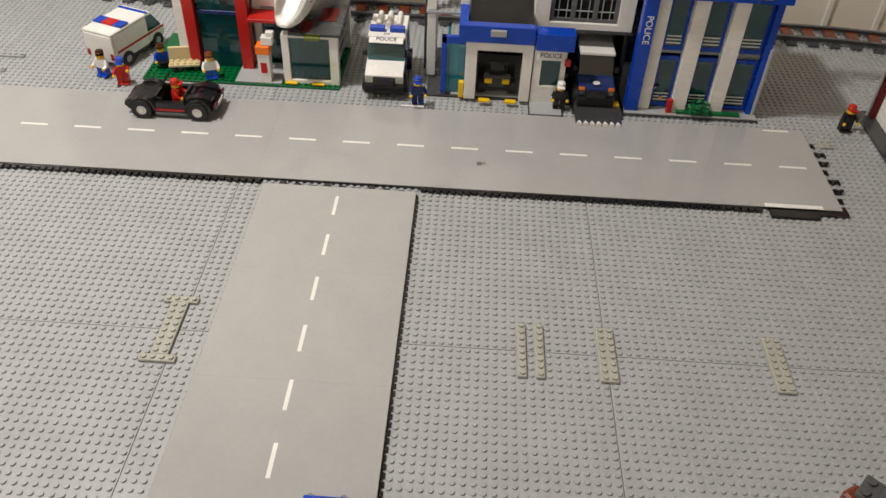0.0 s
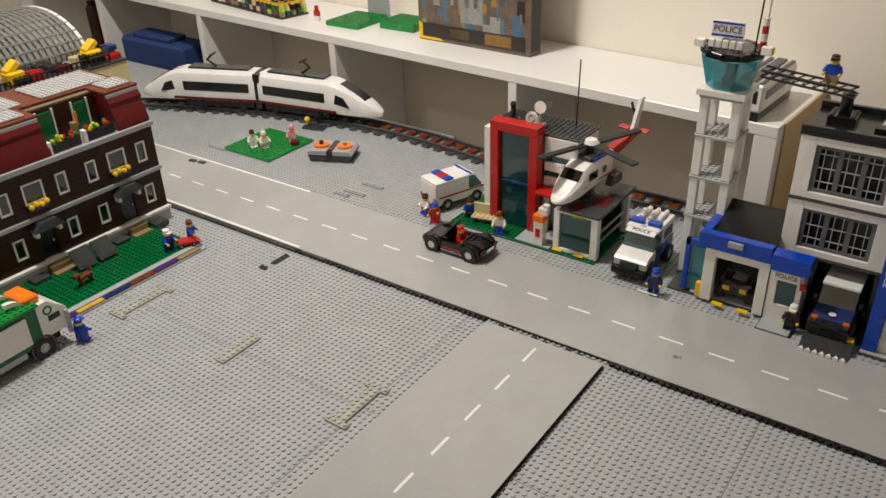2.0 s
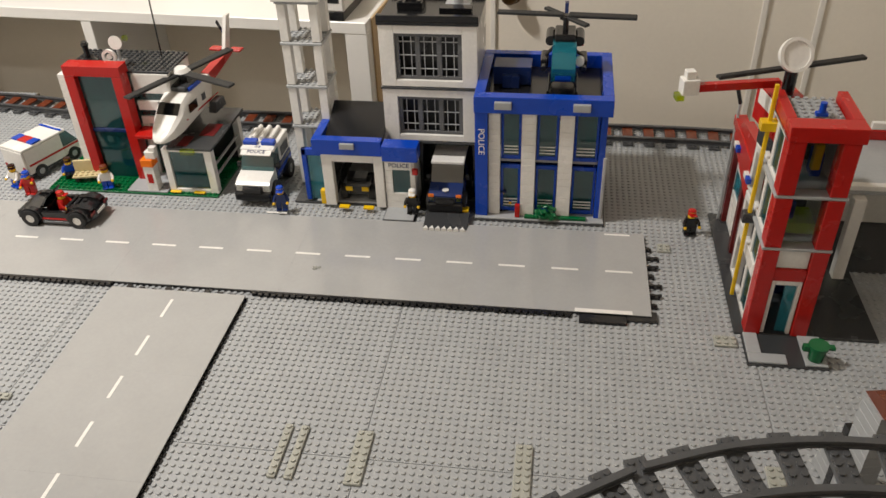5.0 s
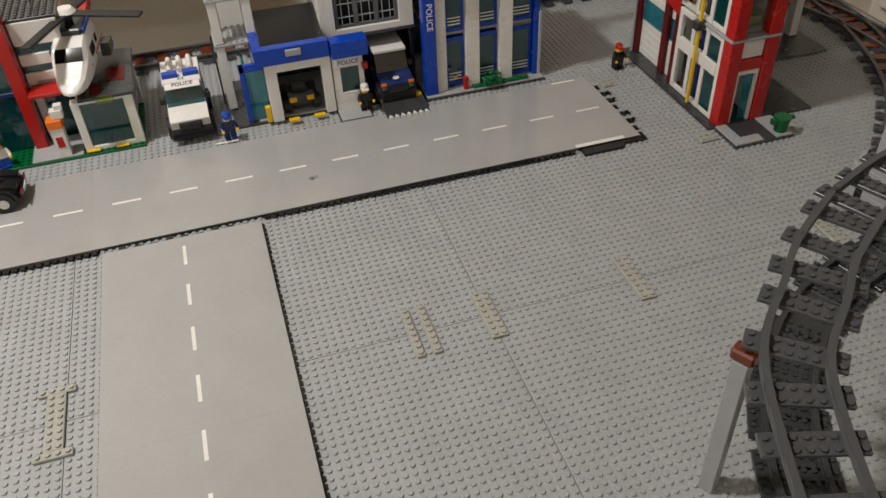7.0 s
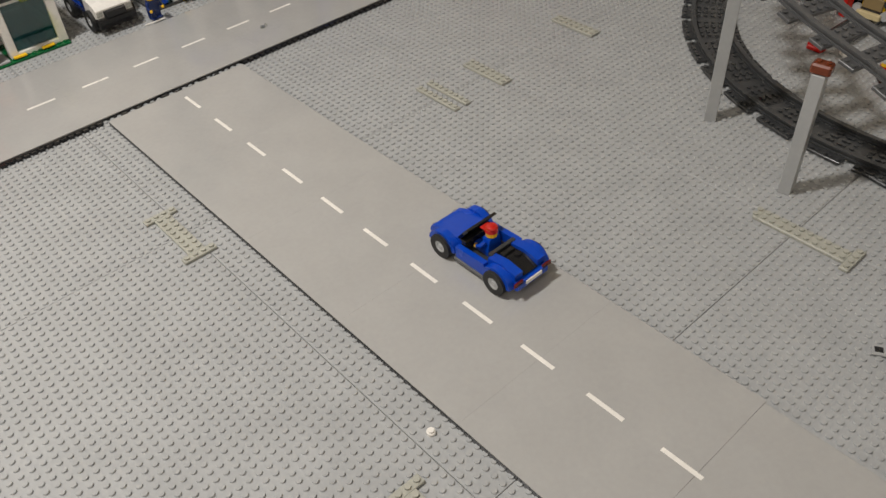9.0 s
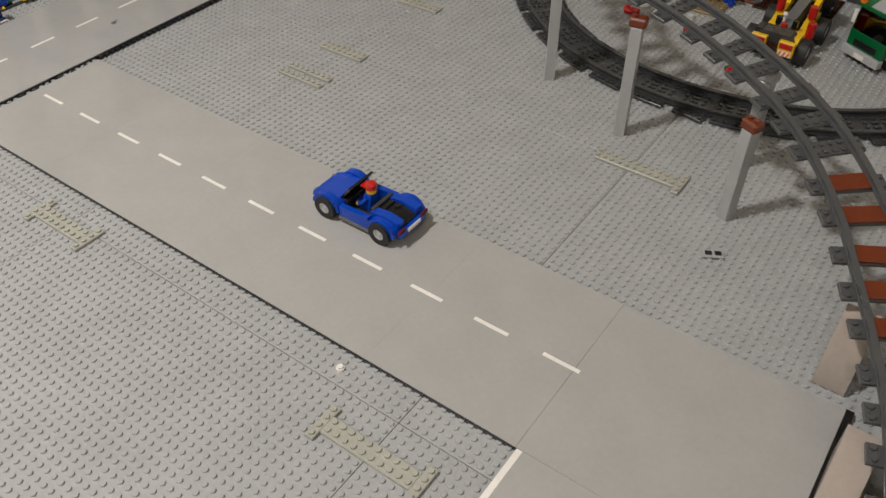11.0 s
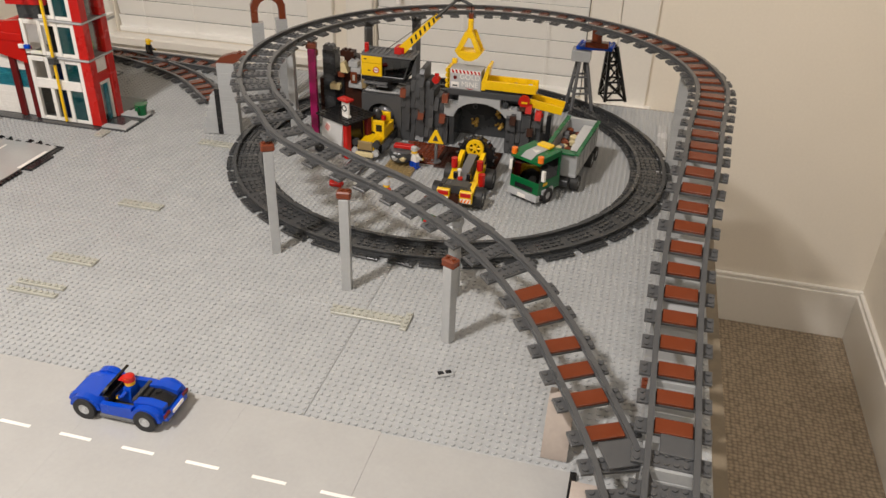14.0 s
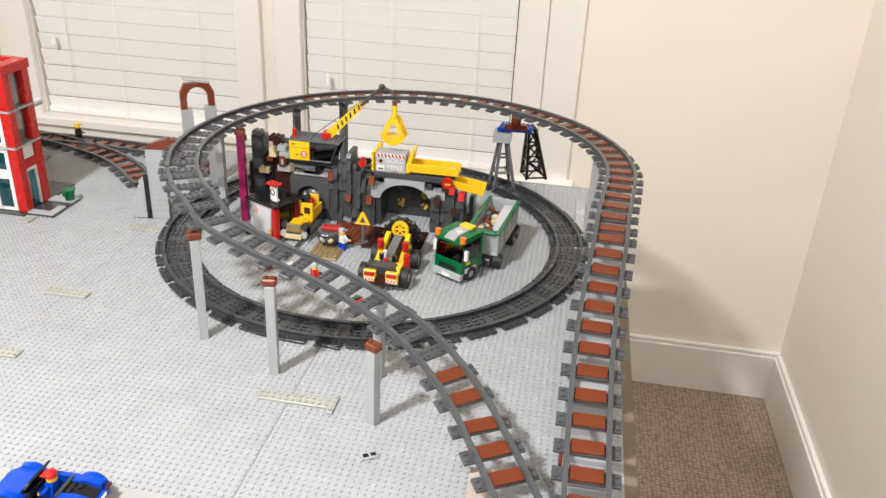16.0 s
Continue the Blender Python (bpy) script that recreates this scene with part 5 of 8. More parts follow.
def lattice(parent, foot, top, h, mat, braced, turn):
    """One tapering tower from its foot to its top."""
    g = G()
    c, s = math.cos(radians(turn)), math.sin(radians(turn))

    def corner(sx, sy, z):
        f = z / h
        r = 2.5 * (1 - f) + 0.8 * f
        x, y = foot[0] + (top[0] - foot[0]) * f, foot[1] + (top[1] - foot[1]) * f
        return (x + r * (c * sx - s * sy), y + r * (s * sx + c * sy), z + 0.2)
    sides = ((-1, -1, 1, -1), (1, -1, 1, 1), (1, 1, -1, 1), (-1, 1, -1, -1))
    for sx, sy, tx, ty in sides:
        g.bar(corner(sx, sy, 0), corner(sx, sy, h), 0.42, 6)
        for z in (0.3, h * 0.36, h * 0.68):
            if braced or z > 1:
                g.bar(corner(sx, sy, z), corner(tx, ty, z), 0.26, 5)
        for z0, z1 in ((0.3, h * 0.36), (h * 0.36, h * 0.68), (h * 0.68, h)):
            if braced:
                g.bar(corner(sx, sy, z0), corner(tx, ty, z1), 0.22, 5).bar(corner(tx, ty, z0), corner(sx, sy, z1), 0.22, 5)
    part("lattice", g, mat, parent)


def blue_tower():
    t = thing("lattice_tower", "pair of dark lattice towers joined by a blue plate", "tower", at(124.5, -94.0, 0, 0))
    lattice(t, (0.6, 2.0), (0.6, 2.4), 11.6, MGREY, False, 20)
    lattice(t, (10.4, -5.0), (3.6, -3.8), 14.4, BLACK, True, 20)
    part("cap", G().box(-1.4, 0.6, 11.8, 2.6, 4.8, 14.2), GREY, t)
    m = pose(2.2, -0.2, 14.3, -3, 4, -4)
    part("cross_plate", G().put(m).brick(-3, -4, 0, 3, 4, 0.8), BLUE, t, "bright blue studded plate")
    part("saddle", G().box(-1.4, -3.0, 15.2, 0.6, 2.0, 16.4).box(-1.2, -1.4, 16.4, 0.4, 0.8, 20.6), BROWN, t)


blue_tower()


def ruin(name_label, m, parts_):
    r = thing("ruin", name_label, "ruin", m)
    for nm, g, mat in parts_:
        part(nm, g, mat, r)


g1 = courses(G(), -2, -0.9, 0.2, 0.4, 0.9, 20)
g2 = courses(G(), 3.0, -0.9, 0.2, 5.4, 0.9, 20.5)
arch = G().prism([(-2.0, 20.05), (-0.6, 20.05)] + [(1.6 - 2.2 * math.cos(math.pi * k / 10), 22.4 + 2.4 * math.sin(math.pi * k / 10)) for k in range(11)] + [(3.8, 20.55), (5.2, 20.55), (5.2, 23.6), (4.2, 25.6), (-1.0, 25.6), (-2.0, 23.6)], "y", -0.8, 0.8)
ruin("ruined grey arch with brown brick top beside the loop", at(101.5, -25.0, 0, -58), [("pillar", g1, GREY), ("pillar", g2, GREY), ("arch", arch, BROWN), ("lintel", G().put(pose(1.6, 0, 25.9, 0, 10, 0)).box(-2.8, -0.9, 0, 2.8, 0.9, 0.5), SANDTAN)])
w1 = courses(G(), -2.2, -1, 0.2, 1.4, 1, 15.4)
for k in range(7):
    w1.brick(-6.4 + 0.35 * k, -1, 0.2 + 1.2 * k, -3.2, 1, 1.4 + 1.2 * k)
cap = G().prism([(-2.4, 15.45), (1.4, 15.45), (2.4, 16.0), (6.2, 16.6), (6.2, 17.8), (1.2, 17.4), (-1.2, 16.6)], "y", -0.8, 0.8).studs(2, -1, 6, 1, 17.5)
ruin("broken light grey wall with sloping brown coping", at(87.4, -24.0, 0, -80), [("wall", w1, GREY), ("coping", cap, BROWN), ("dark_core", courses(G(), -3.2, -1.1, 0.2, -2.2, 1.0, 10), BLACK)])
for x, y, mat, lab in ((70.5, -53, RED, "red wedge piece on the ground"), (62, -73.5, RED, "small red flag piece on the ground"), (62.6, -73.0, GREEN, "green dome piece on the ground"), (68.5, -71, BROWN, "brown log piece on the ground"), (74.2, -53.2, WHITE, "white slope piece on the tan plate"), (72, -57.2, WHITE, "white slope piece on the ground")):
    solid("loose_piece", G().box(-1.2, -0.8, 0, 1.2, 0.8, 0.7, 0.2).ball(0.9, 0.1, 0.7, 0.5, 8), mat, lab, "toy part", at(x, y, 0.2, x * 37 % 180), "loose pieces in the mine yard")


# ---- cars and trucks ----
def sports_car(label, m, body, seat=DARK, rim=SILVER):
    """Open two-seater; it points along its x axis."""
    c = thing("toy_car", label, "toy car", m, "toy vehicles")
    part("floor_pan", G().box(-6.0, -2.3, 0.5, 6.0, 2.3, 1.1).box(-2.2, -2.9, 0.5, 1.8, 2.9, 1.0), DARK, c)
    g = G().prism([(1.6, 1.1), (6.4, 1.1), (6.9, 1.5), (6.6, 2.2), (5.4, 2.75), (1.6, 3.0)], "y", -2.2, 2.2)
    part("hood", g, body, c)
    for y in (-3.0, 2.3):
        part("door", G().prism([(-2.6, 1.05), (1.8, 1.05), (1.8, 2.5), (-2.6, 2.7)], "y", y, y + 0.7), body, c)
    g = G().prism([(-6.6, 1.1), (-2.6, 1.1), (-2.6, 2.3), (-6.2, 2.4), (-7.1, 2.2), (-7.1, 1.3)], "y", -2.3, 2.3)
    part("rear_deck", g, body, c)
    for y in (-2.3, 1.15):
        part("shoulder", G().prism([(-6.6, 2.42), (-2.6, 2.35), (-2.6, 3.2), (-4.6, 3.5), (-6.6, 3.2)], "y", y, y + 1.15), body, c)
    for y in (-3.1, 2.4):
        part("sill", G().box(-2.8, y, 0.5, 2.0, y + 0.7, 1.0), MGREY, c)
    for s in (-1, 1):
        for x in (3.9, -4.5):
            pts = [(x + 2.1 * math.cos(math.pi * k / 10), 1.5 + 1.75 * math.sin(math.pi * k / 10)) for k in range(11)]
            inner = [(x + 1.62 * math.cos(math.pi * k / 10), 1.4 + 1.42 * math.sin(math.pi * k / 10)) for k in range(10, -1, -1)]
            part("mudguard", G().prism(pts + inner, "y", s * 2.2, s * 3.15), body, c)
            wheel(c, x, 2.3 if s > 0 else -3.5, 1.45, 1.5, 1.2, rim=rim, fat=0.5)
    part("engine_cover", G().prism([(-6.7, 2.5), (-2.7, 2.4), (-2.7, 2.9), (-4.8, 3.1)], "y", -1.1, 1.1).cyl(-4.4, -0.5, 3.0, 0.4, 0.3, 10).box(-3.6, -0.9, 2.9, -3.0, 0.9, 3.3), BLACK, c)
    part("seat", G().box(-2.5, -2.2, 1.15, 1.5, 2.2, 1.5).box(-2.7, -1.9, 1.5, -2.2, 1.9, 3.4), seat, c)
    part("dashboard", G().box(1.0, -2.2, 1.5, 1.9, 2.2, 3.1), BLACK, c)
    part("windscreen", G().prism([(1.9, 3.05), (2.3, 3.05), (0.9, 4.9), (0.5, 4.9)], "y", -2.2, 2.2), TDARK, c, "smoked windscreen")
    part("plate", G().box(-7.28, -1.2, 1.7, -7.16, 1.2, 2.2, 0.02), WHITE, c)
    part("tail_light", G().box(-7.1, -2.8, 2.0, -6.9, -1.5, 2.5, 0.02), DRED, c)
    part("tail_light", G().box(-7.1, 1.5, 2.0, -6.9, 2.8, 2.5, 0.02), DRED, c)
    for y in (-1.6, 1.6):
        part("headlight", G().cyl(6.6, y, 1.8, 0.35, 0.3, 10, "x"), TCLEAR, c)
    return c


sports_car("bright blue toy roadster with black engine cover on the street", at(6.2, -51.0, ROAD + 0.02, 90) @ Matrix.Scale(0.94, 4), BLUE)
doll(6.2, -51.8, ROAD + 1.5, 180, BLUE, BLUE, hat=RED, sit=True, label="toy doll with red cap sitting in the blue roadster")
c = sports_car("black toy roadster with red stripe on the street", at(-28, 21.8, ROAD + 0.02, 180), BLACK, seat=BLACK, rim=WHITE)
for y in (-3.08, 3.02):
    part("stripe", G().box(-2.6, y, 1.3, 1.8, y + 0.06, 1.6, 0.01), RED, c, "dark red side stripe")
doll(-27.4, 21.8, ROAD + 1.5, 90, RED, RED, hat=RED, sit=True, label="toy doll in red sitting in the black roadster")


def ambulance():
    c = thing("ambulance", "white toy ambulance with red and blue roof lights", "toy van", at(-41.4, 39.4, 0.22, 70) @ Matrix.Scale(0.9, 4), "toy vehicles")
    part("chassis", G().box(-6, -2.6, 0.7, 7, 2.6, 1.5), DARK, c)
    part("body", G().box(-6.4, -3.2, 1.5, 2.6, 3.2, 2.2).box(-6.4, -3.2, 2.2, 2.6, -2.6, 6.6).box(-6.4, 2.6, 2.2, 2.6, 3.2, 6.6).box(2.0, -2.6, 2.2, 2.6, 2.6, 6.6).box(2.6, -3.2, 1.5, 7.2, 3.2, 3.6, 0.3), WHITE, c)
    part("roof", G().box(-6.8, -3.2, 6.62, 4.2, 3.2, 7.2, 0.15), WHITE, c)
    part("windscreen", G().prism([(2.7, 3.65), (6.6, 3.65), (4.4, 6.6), (2.7, 6.6)], "y", -3.0, 3.0), TTEAL, c)
    part("rear_door", G().box(-6.9, -3.1, 1.6, -6.45, 3.1, 6.6, 0.1), WHITE, c, "white tailgate")
    part("tail_light", G().box(-7.0, -3.0, 2.2, -6.88, -2.3, 3.4, 0.03), TRED, c)
    part("tail_light", G().box(-7.0, 2.3, 2.2, -6.88, 3.0, 3.4, 0.03), TRED, c)
    part("light_bar", G().box(-3.9, -3.1, 7.22, -1.7, -1.3, 7.6), BLUE, c)
    part("light_bar", G().box(-3.9, 1.3, 7.22, -1.7, 3.1, 7.6), BLUE, c)
    part("red_panel", G().box(-3.9, -1.26, 7.22, -1.7, 1.26, 7.6), RED, c)
    for y in (-3.26, 3.22):
        part("side_stripe", G().box(-6, y, 3.2, 7, y + 0.04, 3.6, 0.005), RED, c)
    part("blue_stripe", G().box(2.9, -3.2, 7.22, 3.5, 3.2, 7.4), BLUE, c)
    part("inside", G().box(-6.2, -2.4, 2.25, 1.8, 2.4, 3.0), BROWN, c)
    for x in (-3.8, 4.6):
        for y in (-3.5, 2.5):
            wheel(c, x, y, 1.35, 1.4, 1.0)


ambulance()


def police_truck(m, label, bodymat, roofmat, short=False):
    """A high toy off-roader that points along its x axis."""
    c = thing("police_truck", label, "toy truck", m, "toy vehicles")
    part("chassis", G().box(-6, -2.4, 1.3, 6, 2.4, 2.2), BLACK, c)
    part("bumper", G().box(5.6, -3.2, 1.0, 7.0, 3.2, 2.6, 0.2).box(6.6, -1.6, 2.6, 7.1, 1.6, 3.6), BLACK, c)
    part("hood", G().prism([(2.0, 2.3), (6.2, 2.3), (6.2, 3.8), (5.4, 4.4), (2.0, 5.0)], "y", -3.0, 3.0), bodymat, c)
    part("grille", G().box(6.22, -1.8, 2.6, 6.34, 1.8, 3.6, 0.02), DARK, c)
    part("headlight", G().box(6.2, -2.9, 2.9, 6.4, -2.0, 3.6, 0.05), TYEL if short else TCLEAR, c)
    part("headlight", G().box(6.2, 2.0, 2.9, 6.4, 2.9, 3.6, 0.05), TYEL if short else TCLEAR, c)
    part("body", G().box(-6.2, -3.1, 2.25, 2.0, 3.1, 4.8, 0.15), DBLUE, c)
    part("windscreen", G().prism([(-0.6, 4.85), (3.0, 4.85), (1.2, 7.8), (-0.6, 7.8)], "y", -2.9, 2.9), TDARK if short else TTEAL, c, "smoked windscreen" if short else "teal windscreen")
    part("rear_cab", G().box(-6.2, -3.0, 4.85, -0.65, 3.0, 7.8, 0.1), bodymat, c)
    part("side_window", G().box(-5.2, -3.06, 5.4, -1.4, -3.0, 7.2, 0.01), TDARK, c)
    part("side_window", G().box(-5.2, 3.0, 5.4, -1.4, 3.06, 7.2, 0.01), TDARK, c)
    roof = part("roof", G().box(-6.2, -3.0, 7.85, 1.8, 3.0, 8.4, 0.1), roofmat, c)
    for y in (-2.8, 0.4) if not short else ():
        part("light_bar", G().box(-0.8, y, 8.45, 0.6, y + 2.4, 9.2, 0.1), BLUE, c)
    for y in (-1.6, 0.0, 1.6) if not short else ():
        part("roof_tube", G().cyl(-5.8, y, 8.85, 0.42, 4.6, 10, "x"), WHITE, c)
    if short:
        part("badge", G().cyl(5.2, 0, 4.5, 0.6, 0.12, 14), WHITE, c)
        part("indicator", G().box(6.2, -3.0, 3.7, 6.42, -2.0, 4.3, 0.05), ORANGE, c)
        part("indicator", G().box(6.2, 2.0, 3.7, 6.42, 3.0, 4.3, 0.05), ORANGE, c)
    for y in (-3.16, 3.11):
        part("side_stripe", G().box(-6, y, 3.2, 1.8, y + 0.05, 3.9, 0.01), BLUE, c)
    part("mirror", G().box(1.6, -3.9, 5.0, 2.2, -3.15, 5.9), BLACK, c)
    part("mirror", G().box(1.6, 3.15, 5.0, 2.2, 3.9, 5.9), BLACK, c)
    for x in (-3.9, 3.9):
        for y in (-3.6, 2.3):
            wheel(c, x, y, 1.7, 1.75, 1.3)
    if not short:
        board = part("roof_sign", G().prism([(0.7, 8.42), (2.9, 7.7), (2.9, 7.84), (0.7, 8.56)], "y", -2.7, 2.7), WHITE, c, "white visor board")
        lettering("words", "07\nPOLICE", 1.0, pose(1.75 * U, 0, 8.27 * U, 0, 18, 0) @ pose(0, 0, 0, 0, 0, 90), DBLUE, board)
    return c


police_truck(at(3.4, 35.6, 0.22, -90), "white and blue toy police off-roader with black bumper", WHITE, WHITE)
police_truck(at(36.8, 34.2, 0.7, -90) @ Matrix.Scale(0.92, 4), "dark blue toy police van with white roof in its bay", DBLUE, WHITE, True)
q = thing("quad_bike", "dark toy quad bike with yellow lamps in the garage", "toy vehicle", at(21.3, 34.7, 0.62, -90), "toy vehicles")
part("frame", G().box(-3, -1.6, 1.2, 3, 1.6, 2.2).box(-1, -1.2, 2.2, 1.6, 1.2, 3.6).box(1.6, -2.2, 2.2, 3.4, 2.2, 3.0), DARK, q)
part("headlight", G().box(3.4, -2.0, 2.2, 3.7, -0.8, 3.0).box(3.4, 0.8, 2.2, 3.7, 2.0, 3.0), YELLOW, q)
for x in (-2.2, 2.2):
    for y in (-3.0, 1.8):
        wheel(q, x, y, 1.3, 1.3, 1.2)


def garbage_truck():
    c = thing("garbage_truck", "green and white toy refuse truck with orange hatch", "toy truck", at(-67.6, -47.8, 0.22, -86), "toy vehicles")
    part("chassis", G().box(-10, -2.4, 1.2, 11, 2.4, 2.2), BLACK, c)
    cab = part("cab", G().box(6.0, -3.5, 2.2, 11.4, 3.5, 3.8, 0.2).box(6.0, -3.5, 3.8, 7.8, 3.5, 7.6), WHITE, c)
    part("window", G().box(7.8, -3.3, 3.85, 11.2, 3.3, 7.4, 0.2), TDARK, cab, "smoked cab windows")
    part("roof", G().box(5.6, -3.6, 7.62, 11.6, 3.6, 8.4, 0.25), BGREEN, cab, "bright green cab roof")
    part("lamp", G().box(5.0, -3.3, 8.45, 6.4, -1.6, 9.2).box(5.0, 1.6, 8.45, 6.4, 3.3, 9.2), ORANGE, cab)
    part("bumper", G().box(10.6, -3.7, 0.9, 12.0, 3.7, 2.2, 0.2), WHITE, cab)
    part("grille", G().box(12.02, -2.4, 1.2, 12.1, 2.4, 1.9, 0.02), GREEN, cab)
    part("mirror", G().box(10.6, 3.55, 4.6, 11.4, 4.3, 6.2), WHITE, cab)
    part("mirror", G().box(10.6, -4.3, 4.6, 11.4, -3.55, 6.2), WHITE, cab)
    for s in (-1, 1):
        d = part("cab_door", G().box(6.2, s * 3.48, 2.3, 9.2, s * 3.62, 5.6, 0.04), GREEN, cab, "green cab door with pale ring")
        part("ring", G().ring(7.7, min(s * 3.62, s * 3.68), 4.2, 0.95, 0.7, 0.06, 18, "y"), WHITE, d)
    for y in (-1.8, 0.6):
        part("lever", G().box(-11.9, y, 2.6, -11.62, y + 0.5, 5.6, 0.05).box(-11.9, y - 0.5, 5.0, -11.62, y + 1.0, 5.5, 0.05), BLACK, c)
    part("control_panel", G().box(-10.2, 3.5, 5.4, -8.2, 3.62, 6.4, 0.03), BLACK, c)
    part("tail_post", G().box(-11.5, 3.2, 1.6, -10.9, 3.9, 6.0, 0.1), SILVER, c)
    part("hopper", G().box(-6.6, -3.5, 2.3, 5.0, 3.5, 9.0, 0.1), GREEN, c)
    part("top_plate", G().brick(-7, -4, 9.02, 5, 4, 9.5), BGREEN, c, "studded bright green top")
    part("side_panel", G().box(-4.6, 3.52, 3.4, 3.2, 3.9, 8.2, 0.1), WHITE, c, "smooth white side panel")
    part("side_panel", G().box(-4.6, -3.9, 3.4, 3.2, -3.52, 8.2, 0.1), WHITE, c, "smooth white side panel")
    part("tail", G().prism([(-11.6, 3.0), (-6.65, 3.0), (-6.65, 9.0), (-8.6, 9.0), (-11.6, 6.4)], "y", -3.5, 3.5), WHITE, c)
    part("tail_badge", G().ring(-8.4, 3.5, 7.4, 0.8, 0.5, 0.06, 16, "y"), GREEN, c)
    part("hatch", G().box(-8.4, -2.6, 9.05, -5.6, 2.6, 10.4, 0.4), ORANGE, c, "orange hatch")
    for y in (-2.2, 1.4):
        arc = [(-5.6 + 2.6 - 2.6 * math.cos(math.pi * k / 16), 9.5 + 1.4 * math.sin(math.pi * k / 16)) for k in range(9)]
        part("arch_bar", G().prism(arc + [(x + 0.0, z - 0.7) for x, z in arc[::-1]], "y", y, y + 0.8), WHITE, c)
    part("tank", G().box(-3.4, 2.45, 1.3, 1.4, 3.4, 2.8), SILVER, c)
    part("exhaust", G().cyl(5.5, 3.2, 2.4, 0.3, 6.4, 10), SILVER, c)
    for x in (-6.2, 7.4):
        for y in (-3.7, 2.5):
            wheel(c, x, y, 1.6, 1.7, 1.2)
            part("mudguard", G().ring(x, y + 0.1, 1.6, 2.2, 1.85, 1.0, 18, "y"), DARK, c)


garbage_truck()


# ---- police station ----
def police_station():
    b = thing("police_station", "white and blue toy police station with barred cells", "toy building", at(37.5, 37.2))
    ox, oy = 38, 36

    def P(name, boxes, mat, label="", brickwork=False, parent=None, bev=0.07):
        made = []
        for x0, y0, z0, x1, y1, z1 in boxes:
            g = G()
            if brickwork:
                courses(g, x0 - ox, y0 - oy, z0, x1 - ox, y1 - oy, z1)
            else:
                g.box(x0 - ox, y0 - oy, z0, x1 - ox, y1 - oy, z1, bev)
            made.append(part(name, g, mat, parent or b, label))
        return made[0]

    P("base", [(10.5, 29.6, 0.02, 27, 46, 0.4), (27, 24.8, 0.02, 32.4, 46, 0.4), (32.4, 29, 0.02, 42, 46, 0.4), (42, 26.8, 0.02, 63.4, 46, 0.4)], DARK)
    P("floor_tile", [(14.5, 29.8, 0.42, 27, 45.8, 0.7), (27.2, 25, 0.42, 32.2, 45.8, 0.7), (42.2, 27.0, 0.42, 63.2, 45.8, 0.7)], GREY)
    # garage
    P("garage_frame", [(16.6, 28.4, 0.7, 18.4, 29.8, 10.6), (25.4, 28.4, 0.7, 27.0, 29.8, 10.6), (18.4, 28.4, 9.2, 25.4, 29.8, 10.6)], WHITE)
    P("garage_wall", [(16.8, 29.85, 0.7, 17.6, 45, 10.6), (17.6, 44, 0.7, 33, 45, 10.6)], DARK, brickwork=True)
    par = P("parapet", [(15.4, 28.0, 10.7, 27.0, 29.6, 13.4), (15.4, 29.65, 10.7, 16.8, 38, 13.4)], BLUE, "blue parapet")
    P("parapet_lamp", [(20.2, 27.5, 12.0, 22.6, 28.0, 13.0)], GREY, parent=par)
    P("garage_roof", [(16.85, 29.7, 10.7, 27.0, 40, 11.2)], BLACK)
    g = G().prism([(30.0 - oy, 11.3), (38.5 - oy, 14.9), (38.5 - oy, 15.5), (30.0 - oy, 12.1)], "x", 17.0 - ox, 26.8 - ox)
    part("roof_hatch", g, BLACK, b, "black sloping roof door")
    P("yellow_plate", [(19.0, 27.4, 0.72, 20.8, 28.3, 1.1), (23.2, 27.4, 0.72, 25.0, 28.3, 1.1), (15.7, 28.6, 0.72, 16.5, 29.6, 3.4), (34.4, 27.0, 1.2, 36.2, 28.2, 1.9), (39.0, 27.0, 1.2, 41.2, 28.2, 1.9)], YELLOW)
    P("side_panel", [(13.6, 30.2, 0.7, 14.0, 38, 9.4), (14.0, 30.2, 0.7, 16.6, 30.6, 9.4)], TBLUE, "clear light blue panel")
    P("side_frame", [(12.8, 29.8, 0.7, 13.6, 30.6, 10.6), (12.8, 29.8, 9.4, 16.6, 30.6, 10.6)], BLUE)
    # office
    P("office_wall", [(27.2, 28.6, 0.7, 28.4, 33, 10.2), (31.4, 28.6, 0.7, 32.2, 33, 10.2), (28.4, 28.6, 0.7, 31.4, 29.4, 3.6)], WHITE, brickwork=True)
    P("office_window", [(28.4, 28.9, 3.6, 31.4, 29.1, 8.2)], TTEAL)
    P("office_parapet", [(27.2, 27.2, 10.3, 33.0, 30.0, 13.0)], BLUE, "blue parapet")
    sg = P("office_sign", [(27.6, 28.1, 8.3, 31.8, 28.5, 10.0)], WHITE, "white sign with blue word")
    lettering("words", "POLICE", 1.05, at(29.7 - ox, 28.06 - oy, 9.15, 0, 90), DBLUE, sg)
    P("red_lamp", [(31.9, 27.8, 7.6, 32.8, 28.5, 8.6)], RED)
    # truck bay
    P("bay", [(32.4, 38.2, 0.7, 42, 39, 11), (32.3, 33.2, 0.7, 32.9, 38.2, 11), (41.3, 33.2, 0.7, 42, 38.2, 11)], BLACK)
    rp = G().prism([(22.9 - oy, ROAD + 0.02), (27.4 - oy, ROAD + 0.02), (29.4 - oy, 1.6), (27.4 - oy, 1.6)], "x", 34.2 - ox, 41.4 - ox)
    part("ramp", rp, DARK, b, "dark grey ramp")
    teeth = G()
